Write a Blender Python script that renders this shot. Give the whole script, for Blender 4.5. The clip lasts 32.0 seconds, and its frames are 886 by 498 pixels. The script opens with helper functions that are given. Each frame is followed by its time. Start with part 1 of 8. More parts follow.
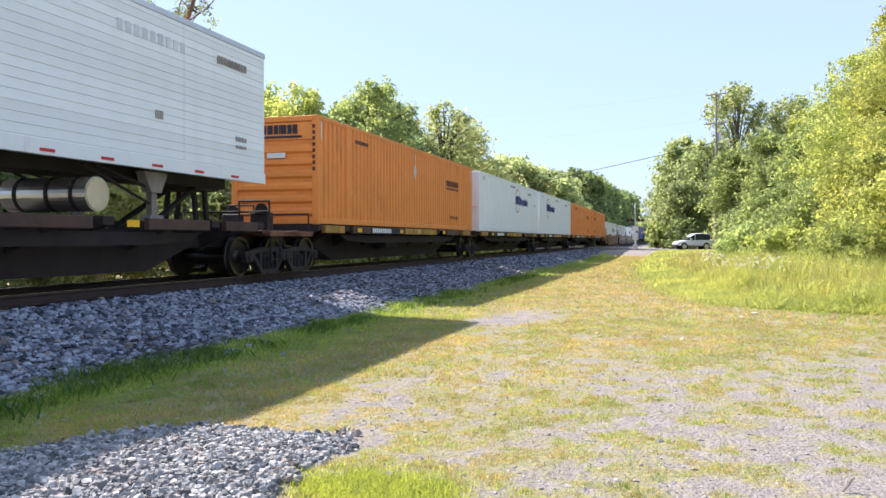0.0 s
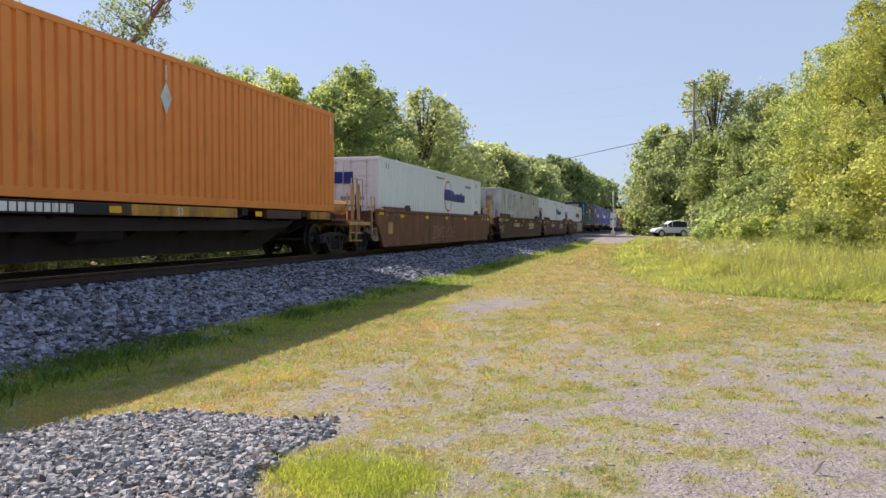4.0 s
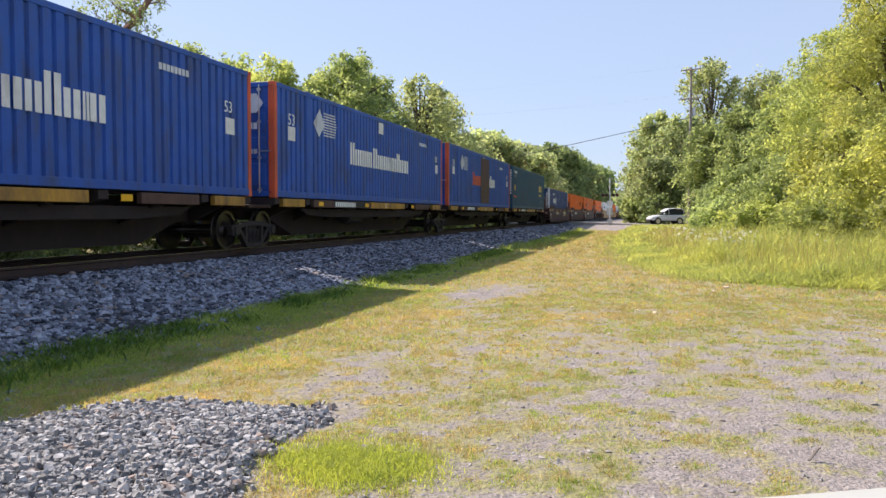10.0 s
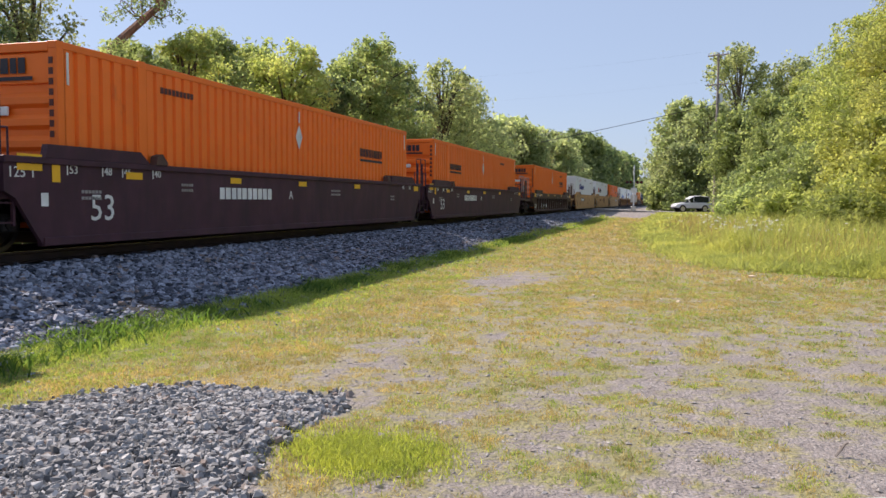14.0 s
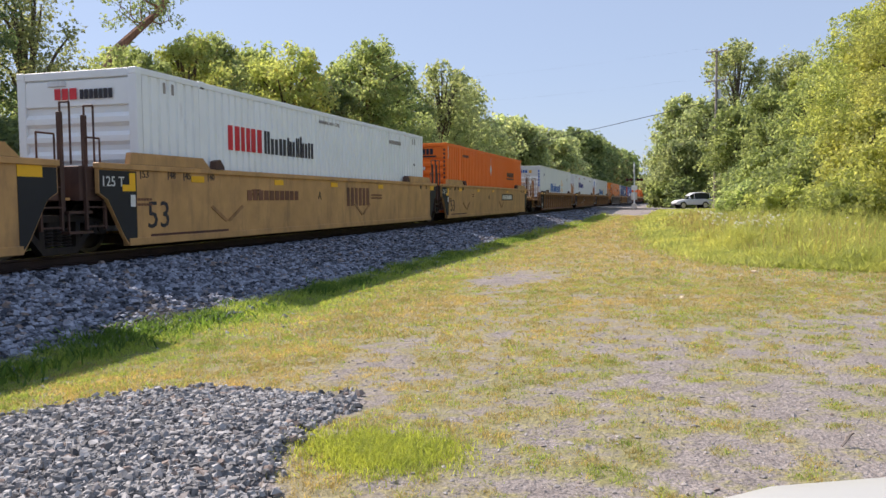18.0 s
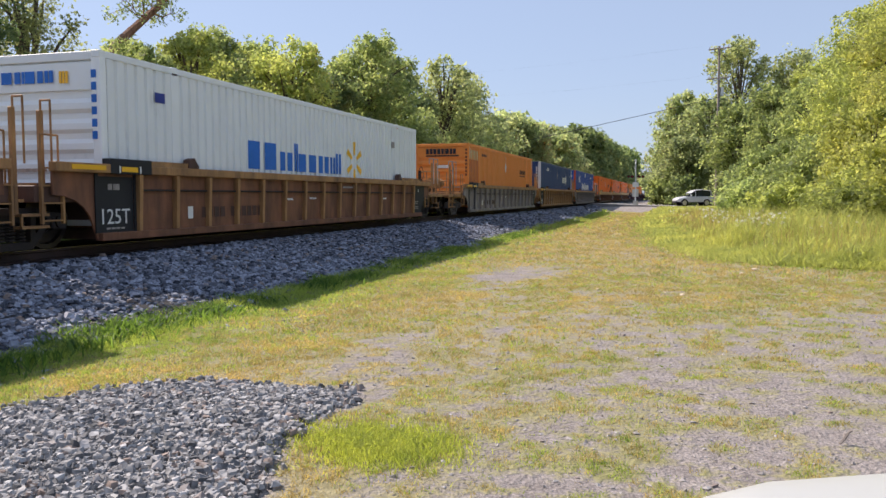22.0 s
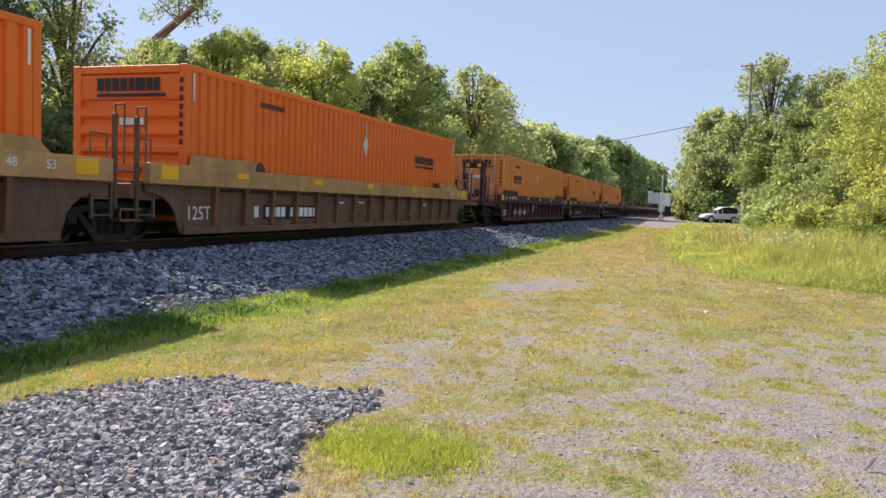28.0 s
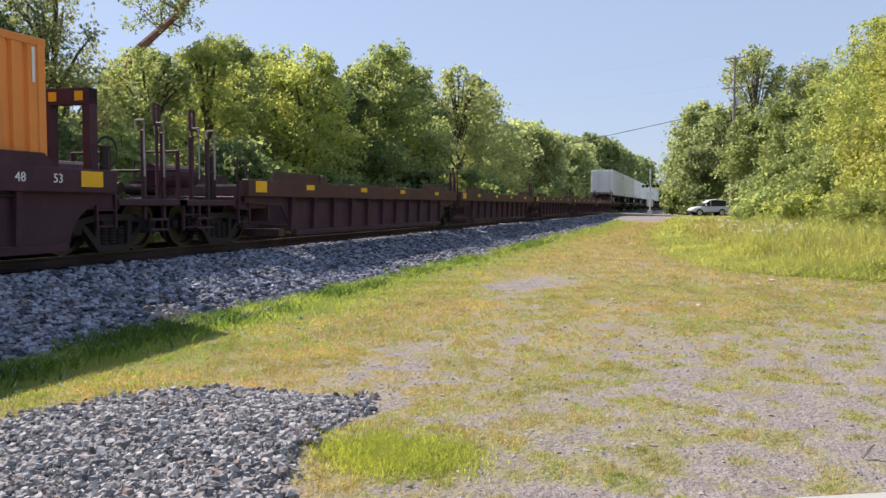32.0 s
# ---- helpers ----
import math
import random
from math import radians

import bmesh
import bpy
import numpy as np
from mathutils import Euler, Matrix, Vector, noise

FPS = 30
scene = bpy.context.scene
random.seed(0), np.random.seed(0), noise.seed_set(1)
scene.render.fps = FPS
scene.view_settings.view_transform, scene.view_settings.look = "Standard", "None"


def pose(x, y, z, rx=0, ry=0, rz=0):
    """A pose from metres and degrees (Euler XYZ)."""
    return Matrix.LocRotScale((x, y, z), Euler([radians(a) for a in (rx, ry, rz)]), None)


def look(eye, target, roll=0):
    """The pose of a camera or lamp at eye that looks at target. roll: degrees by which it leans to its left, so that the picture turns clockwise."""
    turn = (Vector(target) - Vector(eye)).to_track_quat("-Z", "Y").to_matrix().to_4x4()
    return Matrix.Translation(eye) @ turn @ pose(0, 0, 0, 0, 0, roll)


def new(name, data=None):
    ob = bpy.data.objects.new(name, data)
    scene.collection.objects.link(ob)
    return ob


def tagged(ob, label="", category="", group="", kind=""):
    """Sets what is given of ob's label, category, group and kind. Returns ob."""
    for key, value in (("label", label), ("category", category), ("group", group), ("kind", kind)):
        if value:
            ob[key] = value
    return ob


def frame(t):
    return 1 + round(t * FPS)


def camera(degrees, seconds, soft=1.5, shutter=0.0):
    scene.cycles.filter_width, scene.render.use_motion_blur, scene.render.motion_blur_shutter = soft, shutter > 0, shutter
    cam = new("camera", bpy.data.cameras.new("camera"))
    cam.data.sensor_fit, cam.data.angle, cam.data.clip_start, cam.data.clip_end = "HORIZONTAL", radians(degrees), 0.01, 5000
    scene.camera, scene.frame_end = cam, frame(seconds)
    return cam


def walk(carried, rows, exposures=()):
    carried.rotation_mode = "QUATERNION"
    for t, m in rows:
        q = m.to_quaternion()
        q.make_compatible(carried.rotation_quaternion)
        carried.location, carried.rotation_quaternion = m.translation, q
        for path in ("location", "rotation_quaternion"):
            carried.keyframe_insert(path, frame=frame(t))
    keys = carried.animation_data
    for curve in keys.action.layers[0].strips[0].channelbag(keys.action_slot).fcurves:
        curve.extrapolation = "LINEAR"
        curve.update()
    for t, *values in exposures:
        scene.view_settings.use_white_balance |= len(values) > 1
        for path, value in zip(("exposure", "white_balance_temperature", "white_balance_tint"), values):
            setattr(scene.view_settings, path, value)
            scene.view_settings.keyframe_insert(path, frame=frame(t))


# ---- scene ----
cam = camera(59.0, 32.0)
PATH = [
    (0.0, pose(-0.008, -0.006, 1.604, 89.30, -0.00, 16.65)),
    (0.5, pose(-0.005, -0.002, 1.598, 89.28, 0.04, 16.54)),
    (1.0, pose(-0.001, -0.001, 1.600, 89.40, -0.07, 16.43)),
    (1.5, pose(0.008, -0.011, 1.606, 89.35, -0.07, 15.84)),
    (2.0, pose(0.015, -0.007, 1.606, 89.20, -0.05, 15.25)),
    (2.5, pose(0.007, 0.001, 1.602, 88.98, -0.20, 14.82)),
    (4.5, pose(0.000, -0.003, 1.599, 88.20, -0.12, 15.20)),
    (5.0, pose(0.002, 0.001, 1.600, 88.05, -0.14, 15.18)),
    (5.5, pose(0.006, -0.006, 1.600, 87.76, -0.17, 14.81)),
    (6.0, pose(0.013, -0.009, 1.598, 88.06, -0.15, 14.63)),
    (6.5, pose(0.016, -0.012, 1.605, 88.30, -0.39, 15.02)),
    (7.0, pose(0.015, -0.018, 1.608, 88.41, -0.38, 15.80)),
    (7.5, pose(0.011, -0.004, 1.605, 88.30, -0.33, 15.93)),
    (8.0, pose(0.013, -0.010, 1.604, 87.90, -0.26, 15.53)),
    (8.5, pose(0.008, -0.007, 1.600, 87.76, -0.25, 15.01)),
    (9.0, pose(-0.000, -0.000, 1.600, 87.56, -0.43, 14.88)),
    (9.5, pose(-0.002, -0.002, 1.606, 87.49, -0.45, 14.89)),
    (10.0, pose(-0.007, 0.006, 1.600, 87.44, -0.10, 14.87)),
    (10.5, pose(-0.008, 0.006, 1.600, 87.34, 0.27, 15.19)),
    (11.0, pose(-0.009, -0.000, 1.601, 87.24, 0.35, 15.77)),
    (11.5, pose(0.000, -0.009, 1.601, 87.17, 0.46, 16.17)),
    (12.0, pose(-0.005, -0.012, 1.601, 87.17, 0.42, 16.18)),
    (12.5, pose(-0.006, -0.008, 1.605, 87.12, 0.34, 16.08)),
    (13.0, pose(0.006, 0.030, 1.602, 86.89, 0.42, 15.60)),
    (13.5, pose(0.020, 0.129, 1.596, 86.47, -0.14, 15.55)),
    (14.0, pose(-0.005, 0.100, 1.600, 86.42, -0.45, 16.53)),
    (14.5, pose(-0.028, 0.016, 1.587, 85.92, 0.72, 17.11)),
    (16.5, pose(-0.046, 0.015, 1.596, 86.66, 0.86, 18.17)),
    (17.0, pose(-0.043, 0.009, 1.597, 86.61, 0.80, 18.03)),
    (17.5, pose(-0.032, 0.004, 1.599, 86.55, 0.71, 17.49)),
    (18.0, pose(-0.032, 0.007, 1.599, 86.46, 0.47, 16.54)),
    (18.5, pose(-0.026, 0.004, 1.601, 86.47, 0.48, 16.61)),
    (19.0, pose(-0.023, -0.000, 1.600, 86.50, 0.59, 16.61)),
    (19.5, pose(-0.025, 0.004, 1.604, 86.31, 0.54, 16.61)),
    (20.0, pose(-0.021, -0.001, 1.600, 86.20, 0.54, 16.94)),
    (20.5, pose(-0.019, 0.001, 1.600, 86.07, 0.56, 16.96)),
    (21.0, pose(-0.027, 0.003, 1.597, 85.95, 0.41, 16.77)),
    (21.5, pose(-0.027, -0.000, 1.601, 86.06, 0.30, 16.74)),
    (22.0, pose(-0.030, -0.001, 1.597, 86.13, 0.03, 16.62)),
    (22.5, pose(-0.035, 0.006, 1.597, 86.02, -0.35, 16.57)),
    (23.0, pose(-0.036, 0.006, 1.597, 85.83, -0.35, 16.59)),
    (23.5, pose(-0.039, 0.005, 1.596, 85.72, -0.39, 16.64)),
    (24.0, pose(-0.043, 0.005, 1.597, 85.66, -0.40, 16.85)),
    (24.5, pose(-0.044, 0.010, 1.594, 85.66, -0.22, 17.25)),
    (25.0, pose(-0.044, 0.003, 1.596, 85.54, -0.05, 17.38)),
    (25.5, pose(-0.042, 0.007, 1.594, 85.43, -0.01, 17.54)),
    (27.5, pose(-0.045, -0.003, 1.595, 86.21, -1.84, 18.01)),
    (28.0, pose(-0.041, 0.001, 1.593, 86.68, -1.94, 18.41)),
    (28.5, pose(-0.050, 0.002, 1.595, 86.98, -1.70, 18.76)),
    (29.0, pose(-0.038, -0.017, 1.611, 87.59, -1.00, 18.79)),
    (29.5, pose(-0.049, -0.015, 1.606, 87.66, -0.96, 18.63)),
    (30.0, pose(-0.048, 0.004, 1.597, 87.46, -0.77, 18.46)),
    (30.5, pose(-0.056, 0.011, 1.595, 86.92, -0.82, 17.91)),
    (31.0, pose(-0.051, 0.012, 1.594, 86.84, -0.51, 17.62)),
    (31.5, pose(-0.060, 0.009, 1.597, 86.69, -0.44, 17.74)),
    (32.0, pose(-0.055, 0.010, 1.596, 86.77, -0.20, 17.62)),
]
EXPOSURES = [(0, 1.17, 5800, 18), (1, 0.98, 5950, 19), (2, 0.80, 6050, 20), (2.5, 0.7, 6050, 20), (4.5, 0.6, 6050, 20), (8.3, 0.6, 6050, 20), (9, 0.72, 6050, 20), (10, 0.78, 6050, 20), (12, 0.76, 6050, 20), (12.7, 0.66, 6050, 20), (13.2, 0.52, 6050, 20), (14.5, 0.53, 6050, 20), (16.5, 0.61, 6050, 20), (18, 0.57, 6050, 20), (25.5, 0.56, 6050, 20), (27.5, 0.62, 6050, 20), (28.5, 0.60, 6050, 20), (30, 0.64, 6050, 20), (31, 0.60, 6050, 20), (32, 0.57, 6050, 20)]
walk(cam, PATH, EXPOSURES)


# ---------------------------------------------------------------- world, sun
world = bpy.data.worlds.new("world")
scene.world = world
world.use_nodes = True
SUN_TO = Vector((-0.93, 0.234, 1.0)).normalized()
sky = world.node_tree.nodes.new("ShaderNodeTexSky")
sky.sky_type = "NISHITA"
sky.sun_disc = False
sky.sun_elevation = math.asin(SUN_TO.z)
sky.sun_rotation = math.atan2(SUN_TO.x, SUN_TO.y)
sky.air_density, sky.dust_density, sky.ozone_density = 1.0, 0.8, 2.5
background = world.node_tree.nodes["Background"]
background.inputs["Strength"].default_value = 0.15
haze = world.node_tree.nodes.new("ShaderNodeMix")   # thin summer haze, even over the whole sky
haze.data_type = "RGBA"
haze.inputs["Factor"].default_value = 0.78
haze.inputs[7].default_value = (2.02, 2.42, 2.80, 1)
world.node_tree.links.new(sky.outputs[0], haze.inputs[6])
world.node_tree.links.new(haze.outputs[2], background.inputs["Color"])
sun = new("sun", bpy.data.lights.new("sun", "SUN"))
sun.data.energy, sun.data.angle, sun.data.color = 4.7, radians(0.6), (1.0, 0.875, 0.69)
sun.matrix_world = look(SUN_TO * 100, (0, 0, 0))

# ---------------------------------------------------------------- materials
MATS = {}


def nodes_of(name):
    m = bpy.data.materials.new(name)
    m.use_nodes = True
    MATS[name] = m
    return m, m.node_tree.nodes, m.node_tree.links, m.node_tree.nodes["Principled BSDF"]


def noise_node(n, l, scale, detail=4.0, stretch=(1, 1, 1), coord="Object", rough=0.6):
    c = n.new("ShaderNodeTexCoord")
    mp = n.new("ShaderNodeMapping")
    mp.inputs["Scale"].default_value = stretch
    l.new(c.outputs[coord], mp.inputs["Vector"])
    t = n.new("ShaderNodeTexNoise")
    t.inputs["Scale"].default_value, t.inputs["Detail"].default_value, t.inputs["Roughness"].default_value = scale, detail, rough
    l.new(mp.outputs[0], t.inputs["Vector"])
    return t.outputs["Fac"]


def ramp(n, l, fac, a, b, ca, cb):
    r = n.new("ShaderNodeValToRGB")
    e = r.color_ramp.elements
    e[0].position, e[1].position = a, b
    e[0].color, e[1].color = (*ca, 1), (*cb, 1)
    l.new(fac, r.inputs["Fac"])
    return r.outputs["Color"]


def mix(n, l, fac, a, b, mode="MIX"):
    m = n.new("ShaderNodeMix")
    m.data_type, m.blend_type = "RGBA", mode
    for sock, v in ((m.inputs["Factor"], fac), (m.inputs[6], a), (m.inputs[7], b)):
        if hasattr(v, "is_linked"):
            l.new(v, sock)
        elif isinstance(v, (int, float)):
            sock.default_value = v
        else:
            sock.default_value = (*v, 1)
    return m.outputs[2]


def paint(name, base, rough=0.55, metal=0.0, var=0.18, scale=1.5, stretch=(1, 1, 1), dirt=None, amount=0.35, dscale=2.5,
          dstretch=(1, 1, 0.25), bump=0.0, bscale=60, rnd=0.06, spec=0.4):
    """Paint or bare stuff: tone drifts at a large scale, grain at a small one, dirt in blots or runs."""
    m, n, l, b = nodes_of(name)
    dark, light = tuple(c * (1 - var) for c in base), tuple(min(1, c * (1 + var)) for c in base)
    col = ramp(n, l, noise_node(n, l, scale, 5, stretch), 0.3, 0.7, dark, light)
    if rnd:
        o = n.new("ShaderNodeObjectInfo")
        hv = n.new("ShaderNodeHueSaturation")
        mr = n.new("ShaderNodeMapRange")
        mr.inputs["To Min"].default_value, mr.inputs["To Max"].default_value = 1 - rnd, 1 + rnd
        l.new(o.outputs["Random"], mr.inputs["Value"])
        l.new(mr.outputs[0], hv.inputs["Value"])
        l.new(col, hv.inputs["Color"])
        col = hv.outputs[0]
    if dirt:
        f = noise_node(n, l, dscale, 6, dstretch, rough=0.7)
        k = ramp(n, l, f, 0.62 - amount * 0.4, 0.85 - amount * 0.25, (0, 0, 0), (1, 1, 1))
        col = mix(n, l, k, col, dirt)
    l.new(col, b.inputs["Base Color"])
    b.inputs["Roughness"].default_value, b.inputs["Metallic"].default_value = rough, metal
    b.inputs["Specular IOR Level"].default_value = spec
    if bump:
        bp = n.new("ShaderNodeBump")
        bp.inputs["Strength"].default_value, bp.inputs["Distance"].default_value = bump, 0.02
        l.new(noise_node(n, l, bscale, 3), bp.inputs["Height"])
        l.new(bp.outputs[0], b.inputs["Normal"])
    return m


GRIME, RUST = (0.10, 0.08, 0.065), (0.14, 0.06, 0.03)
M_WHITE = paint("white_container_paint", (0.78, 0.80, 0.80), dirt=(0.5, 0.49, 0.47), amount=0.02, var=0.03)
M_OLDWHITE = paint("aged_white_paint", (0.62, 0.62, 0.59), dirt=(0.22, 0.17, 0.13), amount=0.5, var=0.08)
M_ORANGE = paint("orange_paint", (0.86, 0.170, 0.008), dirt=(0.5, 0.11, 0.02), amount=0.02, var=0.05)
M_PALE_ORANGE = paint("faded_orange_paint", (0.78, 0.26, 0.045), dirt=(0.45, 0.17, 0.05), amount=0.12, var=0.07)
M_BLUE = paint("bright_blue_paint", (0.022, 0.085, 0.36), dirt=(0.05, 0.06, 0.10), amount=0.4, var=0.14)
M_NAVY = paint("navy_blue_paint", (0.022, 0.055, 0.17), dirt=(0.08, 0.08, 0.09), amount=0.25, var=0.1)
M_GREEN = paint("dark_teal_paint", (0.013, 0.074, 0.128), dirt=(0.05, 0.05, 0.05), amount=0.4, var=0.14)
M_RED = paint("red_orange_paint", (0.60, 0.10, 0.035), dirt=RUST, amount=0.45)
M_GREYWHITE = paint("light_grey_paint", (0.62, 0.64, 0.66), dirt=GRIME, amount=0.25)
M_BROWN = paint("red_brown_car_paint", (0.092, 0.034, 0.030), dirt=(0.055, 0.03, 0.026), amount=0.5, rough=0.6, spec=0.3)
M_MAROON = paint("dark_maroon_car_paint", (0.070, 0.031, 0.042), dirt=(0.045, 0.026, 0.032), amount=0.45, rough=0.6, spec=0.18)
M_DARKBROWN = paint("grimy_dark_brown_paint", (0.095, 0.052, 0.040), dirt=(0.05, 0.031, 0.026), amount=0.5, rough=0.65, spec=0.25)
M_MIDBROWN = paint("dusty_mid_brown_paint", (0.17, 0.098, 0.064), dirt=(0.085, 0.052, 0.036), amount=0.5, rough=0.65, spec=0.25)
M_TAN = paint("ochre_tan_car_paint", (0.47, 0.265, 0.098), dirt=(0.24, 0.14, 0.065), amount=0.3, rough=0.6)
M_OCHRE = paint("weathered_ochre_paint", (0.38, 0.20, 0.075), dirt=(0.10, 0.055, 0.03), amount=0.5, rough=0.65)
M_RUSTBROWN = paint("rusty_brown_paint", (0.215, 0.090, 0.044), dirt=(0.080, 0.038, 0.025), amount=0.55, rough=0.7)
M_CARGREY = paint("grimy_grey_car_paint", (0.285, 0.245, 0.22), dirt=(0.12, 0.085, 0.066), amount=0.52, rough=0.65)
# underframe paint taken near black: the shade under the spine cars is in it
M_UNDERSHADE = paint("shade_black_underframe", (0.030, 0.022, 0.022), dirt=(0.042, 0.028, 0.023), amount=0.4, rough=0.75, spec=0.25)
M_BLACKPAINT = paint("black_plate_paint", (0.016, 0.016, 0.018), rough=0.7)
M_IRON = paint("grimy_cast_iron", (0.024, 0.021, 0.021), dirt=(0.045, 0.032, 0.026), amount=0.5, rough=0.7, bump=0.3, bscale=30, spec=0.25)
M_WHEEL = paint("dark_rolled_steel", (0.055, 0.047, 0.044), rough=0.38, metal=0.7, var=0.2, dirt=(0.03, 0.022, 0.018), amount=0.35, dscale=5, dstretch=(1, 1, 1))
# pale worn grab irons; also the sunlit look of the top deck bar
M_PIPE = paint("worn_steel_and_sunlit_bar", (0.34, 0.31, 0.29), rough=0.5, var=0.2, dirt=(0.10, 0.07, 0.05), amount=0.4)
M_DUSTY = paint("dusty_grey_casting", (0.12, 0.105, 0.095), dirt=(0.05, 0.038, 0.03), amount=0.5, rough=0.8)
M_STEEL = paint("bright_worn_steel", (0.50, 0.50, 0.50), rough=0.25, metal=1.0, var=0.1)
M_GALV = paint("dull_aluminium", (0.55, 0.53, 0.50), rough=0.32, metal=0.9, var=0.1)
M_RAIL = paint("rusty_rail_steel", (0.050, 0.028, 0.022), dirt=(0.028, 0.019, 0.016), amount=0.5, rough=0.75, bump=0.2)
M_TIE = paint("weathered_tie_wood", (0.06, 0.046, 0.038), var=0.35, scale=3, stretch=(0.3, 6, 6), rough=0.85, rnd=0.25)
M_YELLOW = paint("yellow_reflector", (0.84, 0.45, 0.015), rough=0.4, var=0.1)
M_TTYELLOW = paint("worn_yellow_beam_paint", (0.50, 0.26, 0.03), dirt=(0.12, 0.07, 0.03), amount=0.6)
M_MARK = paint("white_marking", (0.75, 0.74, 0.70), rough=0.6, dirt=(0.35, 0.3, 0.28), amount=0.2)
M_DIMMARK = paint("dull_grey_marking", (0.30, 0.27, 0.25), rough=0.7)
M_CREAM = paint("cream_marking", (0.55, 0.45, 0.28), rough=0.6)
M_CHALK = paint("chalk_line", (0.36, 0.28, 0.20), rough=0.8)
M_INK = paint("dark_ink_marking", (0.025, 0.022, 0.03), rough=0.6)
M_ORINK = paint("dark_brown_marking", (0.10, 0.028, 0.02), rough=0.6)
M_BLUEINK = paint("blue_marking", (0.02, 0.035, 0.22), rough=0.5)
M_WBLUE = paint("mid_blue_marking", (0.012, 0.13, 0.50), rough=0.5)
M_WORNBLUE = paint("worn_teal_marking", (0.16, 0.30, 0.42), rough=0.6, dirt=(0.42, 0.42, 0.40), amount=0.4, dscale=5)
M_REDINK = paint("red_marking", (0.55, 0.02, 0.03), rough=0.5)
M_CREDINK = paint("worn_red_marking", (0.62, 0.10, 0.035), rough=0.6)
M_GOLD = paint("gold_yellow_marking", (0.62, 0.45, 0.10), rough=0.55, dirt=(0.3, 0.25, 0.12), amount=0.3)
M_PALEGOLD = paint("faded_cream_plate", (0.52, 0.44, 0.24), rough=0.6, dirt=(0.30, 0.27, 0.18), amount=0.45, dscale=6)
M_REDPATCH = paint("red_brown_repair_paint", (0.42, 0.12, 0.045), rough=0.6, dirt=(0.25, 0.08, 0.035), amount=0.3)
M_PINKINK = paint("dull_pink_marking", (0.40, 0.22, 0.22), rough=0.7)
M_GRAFFITI = paint("pale_spray_paint", (0.42, 0.42, 0.33), rough=0.6)
M_RUBBER = paint("black_rubber", (0.020, 0.020, 0.021), rough=0.85)
M_POLE = paint("weathered_pole_wood", (0.26, 0.225, 0.20), var=0.3, scale=2, stretch=(6, 6, 0.4), rough=0.9)
M_WIRE = paint("dark_cable", (0.03, 0.03, 0.035), rough=0.6)
M_CARWHITE = paint("white_car_paint", (0.410, 0.421, 0.408), rough=0.4, var=0.02, spec=0.3, rnd=0)
M_SILVER = paint("silver_car_paint", (0.62, 0.63, 0.66), rough=0.35, metal=0.1, var=0.04, rnd=0)
M_LAMP = paint("clear_lamp_glass", (0.7, 0.72, 0.74), rough=0.1)
M_REDLAMP = paint("red_lamp_lens", (0.12, 0.012, 0.012), rough=0.2)
M_BARK = paint("grey_brown_bark", (0.11, 0.085, 0.065), var=0.35, scale=5, stretch=(3, 3, 0.6), rough=0.9, bump=0.5, bscale=25)
M_DEADBARK = paint("reddish_bare_bark", (0.23, 0.12, 0.075), var=0.4, scale=4, stretch=(3, 3, 0.6), rough=0.9, bump=0.5, bscale=25)


def glass(name, tint):
    m, n, l, b = nodes_of(name)
    b.inputs["Base Color"].default_value = (*tint, 1)
    b.inputs["Roughness"].default_value, b.inputs["Specular IOR Level"].default_value = 0.04, 0.8
    return m


M_GLASS = glass("tinted_car_glass", (0.02, 0.024, 0.028))


def leaf_material(name, dark, light, trans, seed_scale=1.0):
    """Leaves: tone differs from leaf to leaf and from bough to bough; light shines through."""
    m, n, l, b = nodes_of(name)
    g = n.new("ShaderNodeNewGeometry")
    o = n.new("ShaderNodeObjectInfo")
    col = ramp(n, l, g.outputs["Random Per Island"], 0.0, 1.0, dark, light)
    big = ramp(n, l, noise_node(n, l, 0.55 * seed_scale, 3), 0.35, 0.68, (0.72, 0.78, 0.74), (1.16, 1.12, 1.0))
    col = mix(n, l, 1.0, col, big, "MULTIPLY")
    hv = n.new("ShaderNodeHueSaturation")
    mr = n.new("ShaderNodeMapRange")
    mr.inputs["To Min"].default_value, mr.inputs["To Max"].default_value = 0.8, 1.2
    l.new(o.outputs["Random"], mr.inputs["Value"])
    l.new(mr.outputs[0], hv.inputs["Value"])
    l.new(col, hv.inputs["Color"])
    l.new(hv.outputs[0], b.inputs["Base Color"])
    b.inputs["Roughness"].default_value, b.inputs["Specular IOR Level"].default_value = 0.55, 0.25
    t = n.new("ShaderNodeBsdfTranslucent")
    tc = mix(n, l, 1.0, hv.outputs[0], trans, "MULTIPLY")
    l.new(tc, t.inputs["Color"])
    ms = n.new("ShaderNodeMixShader")
    ms.inputs[0].default_value = 0.60
    l.new(b.outputs[0], ms.inputs[1])
    l.new(t.outputs[0], ms.inputs[2])
    l.new(ms.outputs[0], n["Material Output"].inputs["Surface"])
    return m


L_MID = leaf_material("mid_green_leaf", (0.185, 0.225, 0.122), (0.295, 0.340, 0.182), (2.3, 2.25, 1.4))
L_LIME = leaf_material("lime_green_leaf", (0.250, 0.285, 0.125), (0.350, 0.378, 0.172), (2.0, 1.95, 1.1))
L_DARK = leaf_material("deep_green_leaf", (0.115, 0.155, 0.095), (0.25, 0.290, 0.165), (2.3, 2.3, 1.45))
L_YELLOW = leaf_material("yellow_green_leaf", (0.290, 0.308, 0.125), (0.395, 0.408, 0.178), (1.9, 1.85, 1.05))
